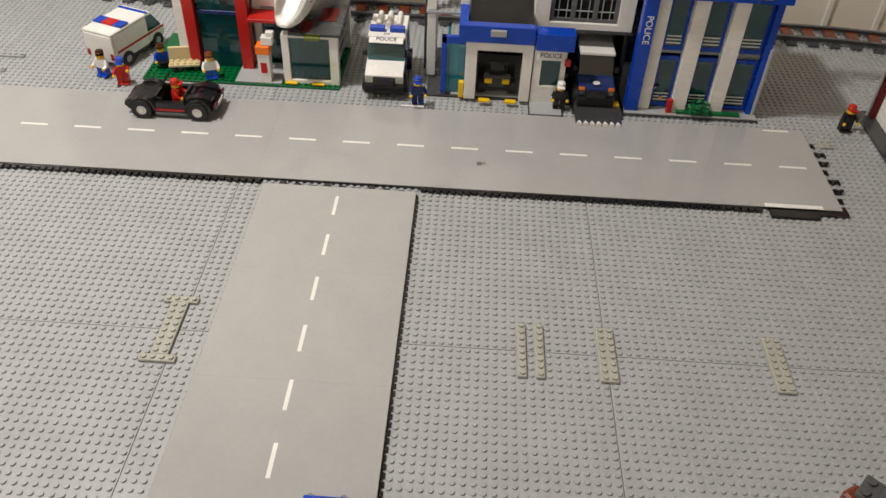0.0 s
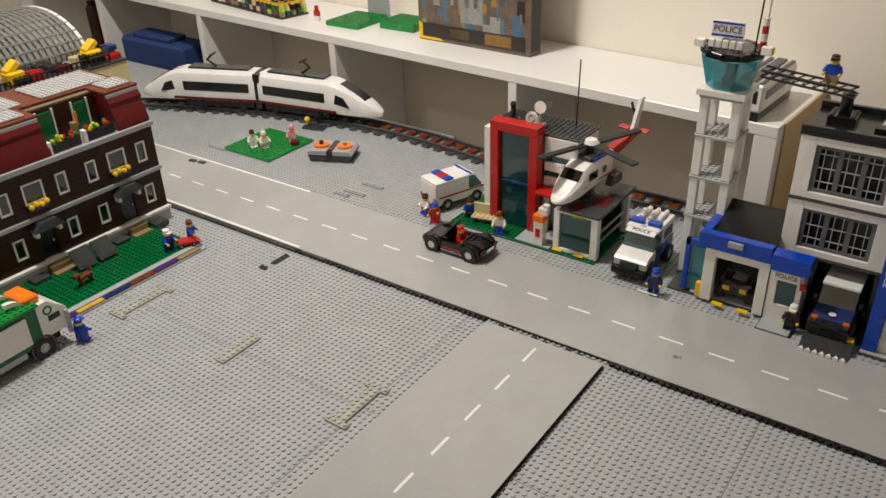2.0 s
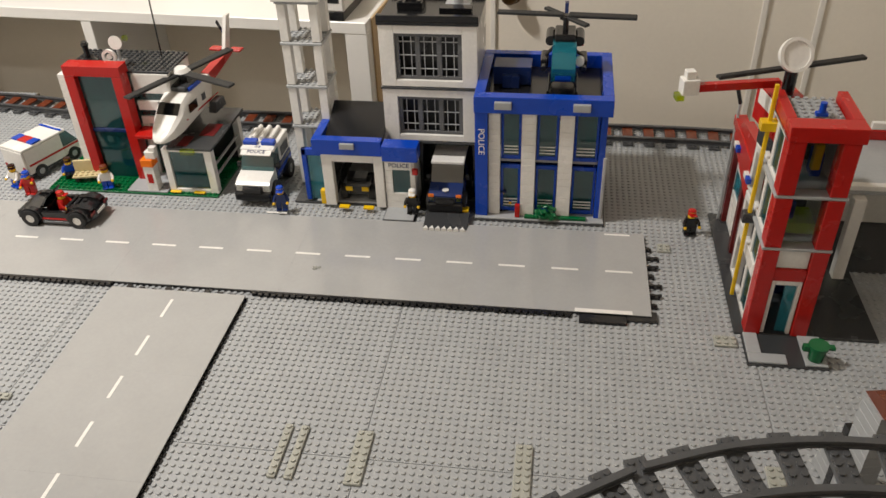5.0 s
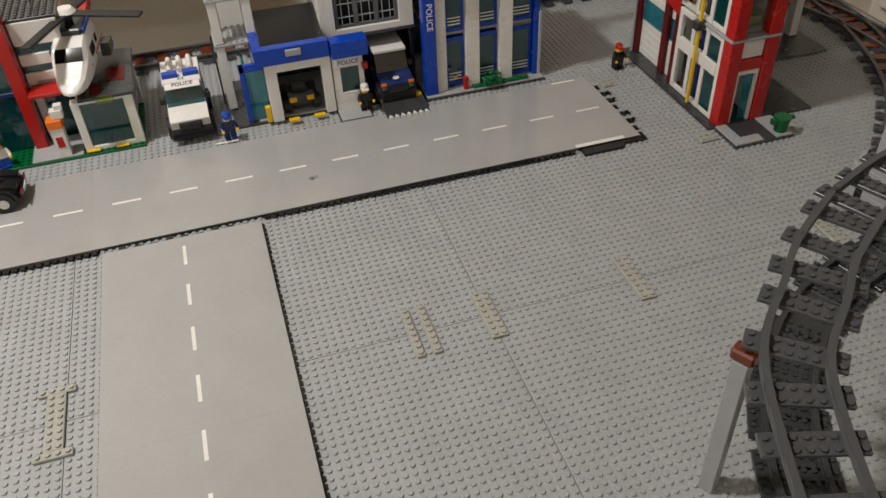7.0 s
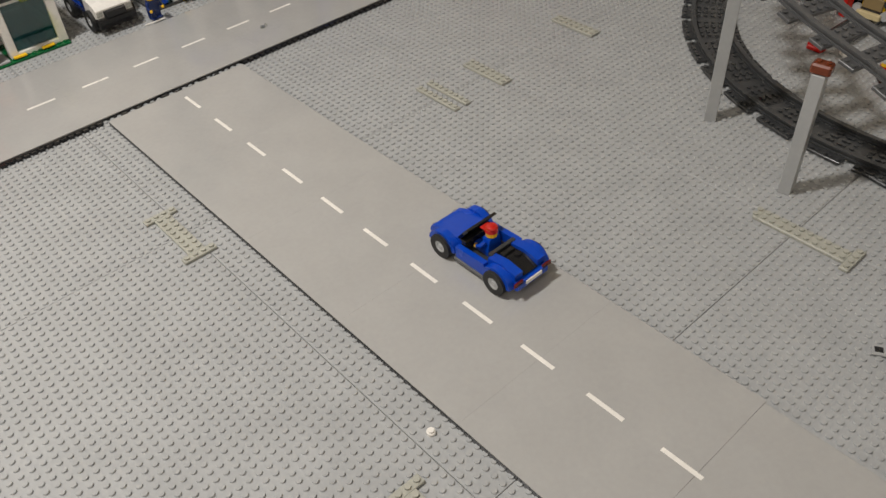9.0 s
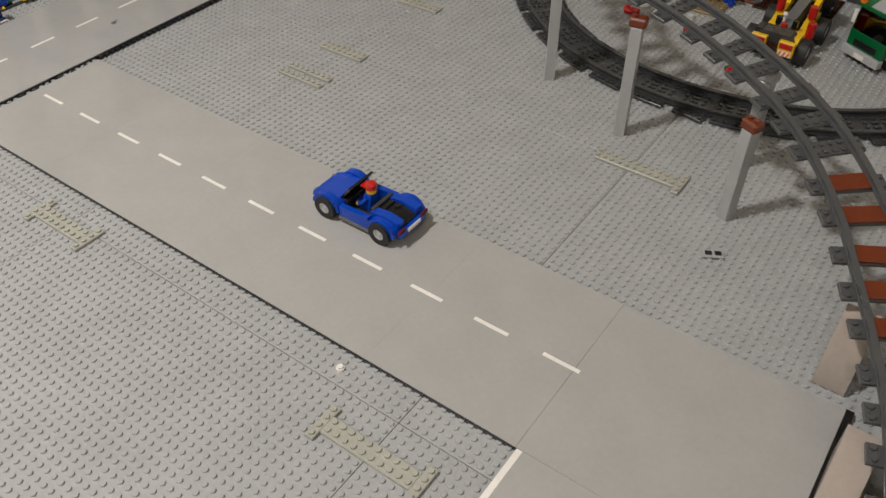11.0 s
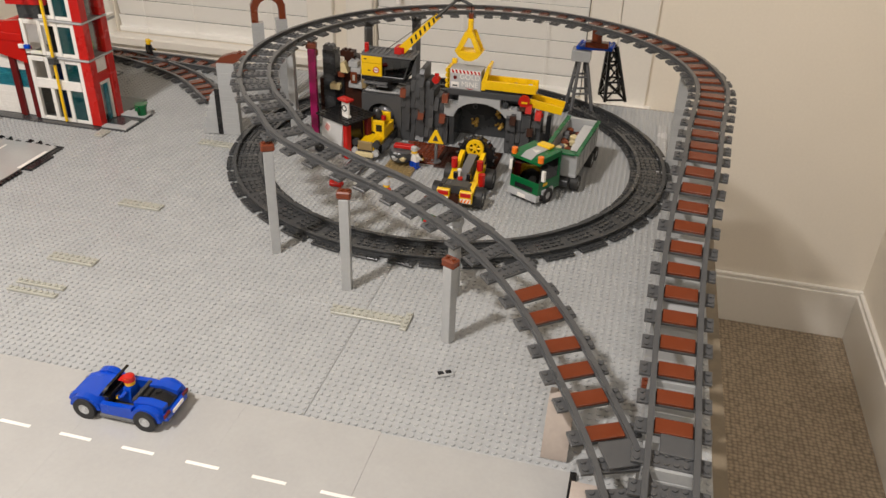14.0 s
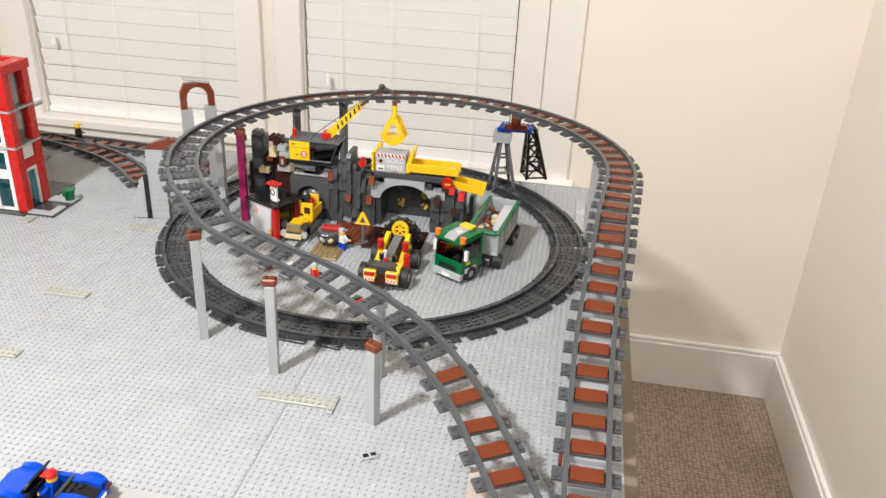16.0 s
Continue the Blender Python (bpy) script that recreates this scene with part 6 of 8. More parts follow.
    for k in range(7):
        teeth.prism([(34.3 - ox + k, 22.3 - oy), (35.1 - ox + k, 22.3 - oy), (34.7 - ox + k, 23.1 - oy)], "z", ROAD + 0.03, ROAD + 0.5)
    part("ramp_tooth", teeth, WHITE, b)
    # cell block
    for z0, z1 in ((11.2, 20.3), (20.8, 30.8)):
        P("cell_wall", [(26.8, 33.2, z0, 29.2, 34.6, z1), (39.8, 33.2, z0, 42.2, 34.6, z1), (29.2, 33.2, z0, 39.8, 34.6, z0 + 1.1), (29.2, 33.2, z1 - 1.3, 39.8, 34.6, z1), (26.8, 34.65, z0, 28.0, 46, z1), (41.0, 34.65, z0, 42.2, 46, z1), (28, 45, z0, 41, 46, z1)], WHITE)
        w = P("cell_window", [(29.25, 33.6, z0 + 1.15, 39.75, 33.9, z0 + 1.7), (29.25, 33.6, z1 - 1.9, 39.75, 33.9, z1 - 1.35), (29.25, 33.6, z0 + 1.7, 29.9, 33.9, z1 - 1.9), (32.4, 33.6, z0 + 1.7, 33.2, 33.9, z1 - 1.9), (35.8, 33.6, z0 + 1.7, 36.6, 33.9, z1 - 1.9), (39.1, 33.6, z0 + 1.7, 39.75, 33.9, z1 - 1.9)], MGREY, "middle grey window frame")
        bars = []
        for a, c in ((29.9, 32.4), (33.2, 35.8), (36.6, 39.1)):
            n = 2
            bars += [(a + (c - a) * (k + 0.5) / n - 0.06, 33.7, z0 + 1.7, a + (c - a) * (k + 0.5) / n + 0.06, 33.85, z1 - 1.9) for k in range(n)]
            bars += [(a, 33.7, z0 + 2.8 + 2.2 * k, c, 33.85, z0 + 2.95 + 2.2 * k) for k in range(3)]
        P("bar", bars, SILVER, "thin grey bars", parent=w, bev=0.02)
        P("cell_back", [(28.1, 37, z0, 40.9, 37.4, z1)], DARK)
    P("floor_line", [(26.6, 33.0, 20.35, 42.4, 46.2, 20.75), (26.6, 33.0, 10.75, 42.4, 46.2, 11.15)], DARK)
    rf = P("block_roof", [(26.6, 33.0, 30.85, 42.4, 46.2, 31.4), (26.6, 33.0, 31.4, 42.4, 33.9, 32.4), (26.6, 45.3, 31.4, 42.4, 46.2, 32.4)], BLACK, "black roof with equipment")
    g = G().brick(29 - ox, 38 - oy, 31.45, 33 - ox, 42 - oy, 32.7).cyl(31 - ox, 40 - oy, 32.7, 0.9, 3.2, 14)
    part("roof_unit", g, BLACK, rf)
    part("roof_unit", G().box(36 - ox, 36 - oy, 31.45, 41 - ox, 38 - oy, 32.6), BLACK, rf)
    g = G().put(pose(38.5 - ox, 40 - oy, 34.6, 8, 42, 0)).cyl(0, 0, 0, 0.6, 1.6, 16, r2=2.6).bar((0, 0, 0), (0, 0, 4.2), 0.2)
    part("dish", g, SILVER, rf, "grey dish")
    part("dish_tip", G().put(pose(38.5 - ox, 40 - oy, 34.6, 8, 42, 0)).cyl(0, 0, 3.4, 0.5, 1.6, 10), RED, rf)
    part("dish_joint", G().ball(38.5 - ox, 40 - oy, 34.2, 0.9, 12), BLUE, rf)
    part("dish_stand", G().cyl(38.5 - ox, 40 - oy, 31.45, 0.8, 2.4, 12).box(36.5 - ox, 38.4 - oy, 31.45, 40.5 - ox, 41.6 - oy, 32.2), GREY, rf)
    # glass office on the corner
    P("blue_pillar", [(42.3, 27.6, 0.7, 44.3, 29.6, 19.4)], BLUE, "blue pillar with lettering")
    lettering("words", "POLICE", 1.4, at(43.3 - ox, 27.56 - oy, 14.4, 0, 90, 0) @ pose(0, 0, 0, 0, 0, -90), WHITE, b)
    P("white_pillar", [(44.4, 28.4, 0.7, 46.2, 29.8, 19.4)], WHITE, brickwork=True)
    P("white_pillar", [(49.6, 28.0, 0.7, 51.8, 29.8, 19.4)], WHITE, brickwork=True)
    P("white_pillar", [(55.4, 28.0, 0.7, 57.6, 29.8, 19.4)], WHITE, brickwork=True)
    P("corner_frame", [(61.6, 28.4, 0.7, 62.6, 29.8, 19.4), (61.8, 44, 0.7, 62.8, 45, 19.4), (61.8, 29.8, 9.8, 62.6, 44, 10.6)], BLUE)
    for x0, x1 in ((46.3, 49.5), (51.9, 55.3), (57.7, 61.5)):
        for z0, z1 in ((0.8, 9.6), (10.6, 19.3)):
            w = P("window_frame", [(x0, 29.3, z0, x0 + 0.4, 29.7, z1), (x1 - 0.4, 29.3, z0, x1, 29.7, z1), (x0 + 0.4, 29.3, z0, x1 - 0.4, 29.7, z0 + 0.7), (x0 + 0.4, 29.3, z1 - 0.7, x1 - 0.4, 29.7, z1)], BLUE)
            P("pane", [(x0 + 0.4, 29.45, z0 + 0.7, x1 - 0.4, 29.55, z1 - 0.7)], TTEAL, parent=w, bev=0)
            P("pane_stripe", [(x0 + 0.5, 29.36, z0 + 1.1 + 0.55 * k, x1 - 0.5, 29.42, z0 + 1.3 + 0.55 * k) for k in range(3)], WHITE, parent=w, bev=0.005)
    P("side_glass", [(62.0, 29.9, 0.8, 62.2, 43.9, 9.7), (62.0, 29.9, 10.7, 62.2, 43.9, 19.3)], TCLEAR)
    P("storey_floor", [(44.4, 29.8, 9.9, 61.6, 45, 10.4)], GREY)
    P("back_wall", [(42.3, 44, 0.7, 61.7, 45, 19.4)], DBLUE, brickwork=True)
    pr = P("roof_parapet", [(42.2, 27.2, 19.5, 63.2, 29.0, 22.2), (42.2, 44.4, 19.5, 63.2, 46, 22.2), (42.2, 29.05, 19.5, 43.8, 44.35, 22.2), (61.6, 29.05, 19.5, 63.2, 44.35, 22.2)], BLUE, "blue roof parapet")
    P("parapet_lamp", [(45.4, 26.6, 20.4, 48.0, 27.18, 21.6)], GREY, parent=pr)
    P("parapet_lamp", [(57.2, 26.6, 20.4, 59.8, 27.18, 21.6)], GREY, parent=pr)
    P("roof_deck", [(43.8, 29.05, 19.5, 61.6, 44.35, 20.1)], BLACK)
    P("corner_pole", [(62.4, 28.2, 0.7, 62.9, 28.7, 12.0)], SILVER)
    P("red_post", [(48.8, 27.4, 0.72, 49.6, 28.2, 3.0)], RED)
    # hedge
    hd = part("hedge", G().box(50.4 - ox, 27.2 - oy, 0.72, 60.4 - ox, 28.0 - oy, 1.2), GREEN, b)
    lv, rnd = G(), random.Random(8)
    for k in range(26):
        a = rnd.uniform(0, 6.28)
        lv.put(pose(53.8 - ox + 1.2 * math.cos(a), 27.4 - oy + 0.8 * math.sin(a), 1.2 + rnd.uniform(0, 1.4), rnd.uniform(-40, 40), rnd.uniform(-40, 40), rnd.uniform(0, 180))).box(-0.6, -0.4, 0, 0.6, 0.4, 0.25)
    part("foliage", lv, GREEN, hd)
    # watch tower
    for z0, z1 in ((0.7, 11.6), (12.2, 18.9), (19.5, 26.3), (26.9, 33.0)):
        for x in (10.2, 15.4):
            for y in (35.4, 40.2):
                P("tower_column", [(x, y, z0, x + 1.4, y + 1.4, z1)], WHITE)
        part("tower_platform", G().brick(10 - ox, 35.2 - oy, z1 + 0.05, 17 - ox, 41.8 - oy, z1 + 0.5), GREY, b)
    P("tower_ladder", [(9.6, 37.4, 0.7, 9.9, 37.7, 12), (9.6, 39.4, 0.7, 9.9, 39.7, 12)] + [(9.65, 37.7, 1.6 + k, 9.85, 39.4, 1.8 + k) for k in range(10)], DARK, bev=0.02)
    cx, cy = 13.5 - ox, 38.5 - oy
    P("tower_head", [(9.6, 34.8, 33.55, 17.4, 42.2, 34.6)], WHITE)
    cab = G()
    lo = [(2.9 * math.cos(radians(22.5 + 45 * k)), 2.9 * math.sin(radians(22.5 + 45 * k))) for k in range(8)]
    v = [(cx + 1.2 * a, cy + 1.2 * c, 34.65) for a, c in lo] + [(cx + 1.66 * a, cy + 1.66 * c, 39.6) for a, c in lo]
    cab.add(v, [(k, (k + 1) % 8, 8 + (k + 1) % 8, 8 + k) for k in range(8)])
    part("tower_glass", cab, TBLUE, b, "clear light blue glazing")
    part("tower_chair", G().box(cx - 0.9, cy - 0.9, 34.7, cx + 0.9, cy + 0.9, 36.2).box(cx - 0.9, cy + 0.5, 36.2, cx + 0.9, cy + 0.9, 38), BLACK, b)
    top = part("tower_roof", G().cyl(cx, cy, 39.65, 4.7, 0.7, 8).cyl(cx, cy, 40.3, 3.6, 0.6, 8), BLACK, b)
    for k in range(14):
        a = 2 * math.pi * k / 14
        crest = G().put(pose(cx + 4.3 * math.cos(a), cy + 4.3 * math.sin(a), 40.4, 15 * math.sin(5 * a), 0, math.degrees(a)))
        part("roof_tooth", crest.box(-0.8, -0.9, 0, 0.8, 0.9, 0.5), BLACK, top)
    P("roof_sign", [(10.2, 36.6, 42.6, 15.2, 37.0, 45.2)], WHITE, "white sign with blue bands", parent=top)
    P("sign_band", [(10.3, 36.54, 44.7, 15.1, 36.59, 45.0), (10.3, 36.54, 42.8, 15.1, 36.59, 43.1)], BLUE, parent=top, bev=0.005)
    lettering("words", "POLICE", 1.35, at(12.7 - ox, 36.56 - oy, 43.9, 0, 90), DBLUE, top)
    P("roof_lamp", [(10.0 + 1.1 * k, 36.4, 41.0, 10.9 + 1.1 * k, 37.2, 42.2) for k in range(5)], WHITE, parent=top)
    P("spot_lamp", [(8.0, 36.2, 40.8, 9.4, 37.4, 42.0)], WHITE, parent=top)
    P("spot_lamp", [(18.2, 36.2, 40.8, 19.8, 37.4, 42.0)], WHITE, parent=top)
    P("spot_glass", [(7.8, 36.3, 40.9, 8.0, 37.3, 41.9), (19.8, 36.3, 40.9, 20.0, 37.3, 41.9)], TYEL, parent=top, bev=0.02)
    part("aerial", G().bar((16.6 - ox, 39 - oy, 40.9), (16.9 - ox, 39 - oy, 51.5), 0.14, 6), BLACK, top)
    part("aerial", G().bar((17.6 - ox, 39.4 - oy, 40.9), (17.9 - ox, 39.4 - oy, 51.0), 0.14, 6), WHITE, top)
    for k in range(4):
        part("aerial_band", G().cyl(17.6 - ox, 39.4 - oy, 40.9 + 1.2 * k, 0.5, 1.15, 12), RED if k % 2 == 0 else WHITE, top)
    # lattice bridge from the tower to the block
    br = G()
    A, B = Vector((18.6 - ox, 38 - oy, 37.4)), Vector((32.0 - ox, 40 - oy, 35.6))
    for s in (-1.3, 1.3):
        for h in (0, 1.0):
            br.bar(A + Vector((0, s, h)), B + Vector((0, s, h)), 0.2, 6)
        for k in range(9):
            p, q_ = A.lerp(B, k / 9), A.lerp(B, (k + 1) / 9)
            br.bar(p + Vector((0, s, 0)), q_ + Vector((0, s, 1.0)), 0.14, 5)
    for k in range(10):
        p = A.lerp(B, k / 9)
        br.bar(p + Vector((0, -1.3, 0)), p + Vector((0, 1.3, 0)), 0.16, 5)
    part("bridge", br, DARK, b, "dark grey lattice walkway")


police_station()
doll(27.7, 41, 36.9, 0, BLUE, DTAN, hat=BLACK, label="toy doll in blue on the lattice walkway")


def rotor(parent, x, y, z, n, length, width, turn, mat=RUBBER):
    for k in range(n):
        g = G().put(pose(x, y, z, 3, 0, turn + 360 * k / n))
        g.box(0.4, -width / 2, 0, length, width / 2, 0.45, 0.1)
        part("rotor_blade", g, mat, parent)


def police_helicopter():
    h = thing("police_helicopter", "dark blue toy police helicopter parked on the roof", "toy helicopter", at(54.9, 38.4, 20.3, -90), "toy helicopters")
    part("cabin", G().prism([(-3, 1.6), (3.0, 1.6), (3.4, 4.6), (0, 6.4), (-3, 6.4)], "y", -1.9, 1.9), DBLUE, h)
    part("canopy", G().prism([(3.05, 1.7), (5.0, 2.6), (5.2, 4.6), (3.6, 6.6), (0.4, 7.4), (0.1, 6.5), (3.5, 4.65)], "y", -1.8, 1.8), TBLUE, h, "clear light blue canopy")
    part("engine", G().box(-3.4, -1.6, 6.45, 1.0, 1.6, 8.4, 0.2).cyl(-3.6, 2.2, 7.2, 0.8, 4, 14, "x").cyl(-3.6, -2.2, 7.2, 0.8, 4, 14, "x"), BLACK, h)
    part("tail_boom", G().box(-11, -0.6, 4.4, -3.05, 0.6, 5.6, 0.1).prism([(-12, 5.6), (-10, 5.6), (-11.2, 9.2), (-12.4, 9.2)], "y", -0.3, 0.3), DBLUE, h)
    part("mast", G().cyl(-0.6, 0, 8.4, 0.45, 2.6, 12).cyl(-0.6, 0, 10.4, 1.0, 0.5, 12), BLACK, h)
    part("skid", G().bar((-3.6, 2.2, 0.3), (4.2, 2.2, 0.3), 0.25).bar((-1.8, 2.2, 0.3), (-1.6, 1.4, 1.8), 0.2).bar((2.0, 2.2, 0.3), (1.8, 1.4, 1.8), 0.2), BLACK, h)
    part("skid", G().bar((-3.6, -2.2, 0.3), (4.2, -2.2, 0.3), 0.25).bar((-1.8, -2.2, 0.3), (-1.6, -1.4, 1.8), 0.2).bar((2.0, -2.2, 0.3), (1.8, -1.4, 1.8), 0.2), BLACK, h)
    for y in (-3.6, 2.4):
        part("side_gear", G().box(-2.6, y, 3.0, 1.6, y + 1.2, 4.6, 0.2).cyl(1.6, y + 0.6, 3.8, 0.45, 1.6, 10, "x").bar((-0.5, y + 0.6, 4.4), (-0.5, y * 0.5, 5.8), 0.25), BLACK, h)
    part("nose_panel", G().prism([(4.9, 2.5), (5.3, 2.9), (5.35, 3.6), (4.95, 3.4)], "y", -1.2, 1.2), BLUE, h)
    part("search_lamp", G().cyl(2.2, 2.4, 5.0, 0.7, 1.0, 12, "x"), WHITE, h)
    part("red_lamp", G().box(-2, 2.2, 6.0, -0.8, 2.9, 7.4), RED, h)
    rotor(h, -0.6, 0, 10.8, 2, 10.6, 1.5, 86)
    rotor(h, -0.6, 0, 10.5, 2, 5.0, 1.0, 40)


police_helicopter()
solid("roof_crate", G().box(-3, -2, 0, 3, 2, 3).box(-1.5, -3.4, 0, 1.2, -2.1, 2.0), DBLUE, "dark blue crates on the station roof", "crate", at(46.9, 39.7, 20.15))


# ---- hospital ----
def hospital():
    ox, oy = -19, 37.5
    b = thing("hospital", "white and red toy clinic with teal glass", "toy building", at(ox - 1.3, oy + 1.5))

    def P(name, boxes, mat, label="", brickwork=False, parent=None, bev=0.07):
        made = []
        for x0, y0, z0, x1, y1, z1 in boxes:
            g = G()
            if brickwork:
                courses(g, x0 - ox, y0 - oy, z0, x1 - ox, y1 - oy, z1)
            else:
                g.box(x0 - ox, y0 - oy, z0, x1 - ox, y1 - oy, z1, bev)
            made.append(part(name, g, mat, parent or b, label))
        return made[0]

    g = G().box(-35 - ox, 29.4 - oy, 0.02, -2.8 - ox, 45.6 - oy, 0.42)
    g.studs(-35 - ox, 29.5 - oy, -17 - ox, 34.5 - oy, 0.42).studs(-12 - ox, 29.5 - oy, -3 - ox, 45.5 - oy, 0.42)
    part("base", g, GREEN, b, "studded green base plate")
    P("path", [(-19.8, 29.6, 0.44, -12.2, 36.2, 0.74)], GREY, "smooth light grey path")
    P("portal", [(-28.0, 33.6, 0.45, -26.2, 36, 20.4), (-19.4, 33.6, 0.45, -17.6, 36, 20.4), (-28.0, 33.6, 20.45, -17.6, 36.4, 22.3)], RED, "red glossy portal frame")
    P("portal_glass", [(-26.15, 34.6, 0.5, -19.45, 34.9, 9.6), (-26.15, 34.6, 10.4, -19.45, 34.9, 20.3)], TTEAL, "teal glass front")
    P("glass_bar", [(-26.15, 34.4, 9.65, -19.45, 35.0, 10.35)], DBLUE)
    P("left_wall", [(-29.6, 34.2, 0.45, -28.1, 45, 20.4)], WHITE, brickwork=True)
    P("right_wall", [(-17.5, 36.4, 10.6, -10.6, 37.6, 12.0), (-17.5, 36.4, 13.2, -10.6, 37.6, 15.0), (-17.5, 36.4, 16.4, -10.6, 37.6, 20.0), (-11.8, 36.4, 12.0, -10.6, 37.6, 13.2), (-11.8, 36.4, 15.0, -10.6, 37.6, 16.4), (-17.5, 36.4, 0.45, -16.2, 37.6, 10.6), (-11.8, 36.4, 0.45, -10.6, 37.6, 10.6)], WHITE)
    P("strip_window", [(-17.4, 36.8, 12.02, -11.85, 37.1, 13.18), (-17.4, 36.8, 15.02, -11.85, 37.1, 16.38)], TTEAL, bev=0)
    P("back_wall", [(-28.0, 44, 0.45, -10.6, 45, 20)], WHITE, brickwork=True)
    P("end_wall", [(-11.8, 37.7, 0.45, -10.6, 44, 20)], WHITE, brickwork=True)
    P("upper_floor", [(-28.0, 36.5, 10.0, -11.85, 43.9, 10.5)], GREY)
    g = G().brick(-29.6 - ox, 36.5 - oy, 20.05, -10.4 - ox, 45.4 - oy, 20.5)
    rf = part("roof", g, DARK, b, "dark grey studded roof")
    P("awning", [(-17.4, 32.4, 9.6, -11.4, 36.3, 10.2)], RED, "red awning")
    P("door_glass", [(-16.1, 36.9, 0.8, -11.9, 37.1, 9.4)], TTEAL)
    part("chimney", G().cyl(-26.6 - ox, 40 - oy, 20.6, 1.6, 0.7, 12, r2=1.0).cyl(-26.6 - ox, 40 - oy, 21.3, 0.5, 2.0, 10).ball(-26.6 - ox, 40 - oy, 23.6, 0.7, 8), BLACK, rf)
    part("dish_post", G().cyl(-20 - ox, 39 - oy, 20.6, 0.3, 4.5, 8).box(-20.8 - ox, 38.2 - oy, 20.6, -19 - ox, 39.8 - oy, 21.4), GREY, rf)
    g = G().put(pose(-19.6 - ox, 38.6 - oy, 24.8, 80, 30, 0)).cyl(0, 0, 0, 0.3, 0.7, 16, r2=1.2)
    part("dish", g, WHITE, rf)
    part("dish_tip", G().box(-18.2 - ox, 38 - oy, 25.2, -17.4 - ox, 38.8 - oy, 26.0), TYEL, rf)
    part("fan", G().ring(-21.2 - ox, 37.6 - oy, 22.4, 1.3, 0.8, 0.5, 18, "y").cyl(-21.2 - ox, 37.7 - oy, 22.4, 0.5, 0.3, 10, "y"), WHITE, rf)
    part("aerial", G().bar((-14.4 - ox, 43 - oy, 20.5), (-14.2 - ox, 43 - oy, 33.5), 0.13, 6), BLACK, rf)
    # helicopter deck over the garage
    P("garage_column", [(-11.8, 30.2, 0.45, -10.6, 31.6, 9.0), (-4.2, 30.2, 0.45, -2.8, 31.6, 9.0), (-4.0, 43.4, 0.45, -2.8, 44.8, 9.0), (-10.5, 43.4, 0.45, -9.6, 44.8, 9.0)], WHITE)
    P("garage_sill", [(-10.6, 30.2, 0.45, -4.2, 31.0, 1.2), (-10.6, 30.2, 8.5, -4.2, 31.0, 9.0)], WHITE)
    P("garage_glass", [(-10.55, 30.5, 1.25, -4.25, 30.8, 8.45)], TTEAL, "teal glass door")
    P("side_rail", [(-3.6, 31.6, 5.0, -3.2, 43.4, 5.4), (-3.6, 31.6, 3.0, -3.2, 43.4, 3.4)], GREY)
    P("deck", [(-10.5, 29.8, 9.05, -2.4, 46, 9.6)], DARK, "dark grey helicopter deck")
    P("deck_mark", [(-8.8, 30.4, 9.62, -7.0, 34, 9.72), (-6.4, 34.4, 9.62, -3.6, 39, 9.72)], DRED, bev=0.02)
    P("deck_lamp", [(-7.8, 29.0, 8.6, -5.4, 29.78, 9.6)], TYEL)
    P("yellow_tile", [(-11.6, 29.5, 0.65, -9.6, 30.1, 0.95), (-7.2, 29.5, 0.65, -5.2, 30.1, 0.95)], YELLOW)
    P("inner_wall", [(-9.5, 43.2, 0.45, -4.1, 43.8, 9.0)], DARK)


hospital()


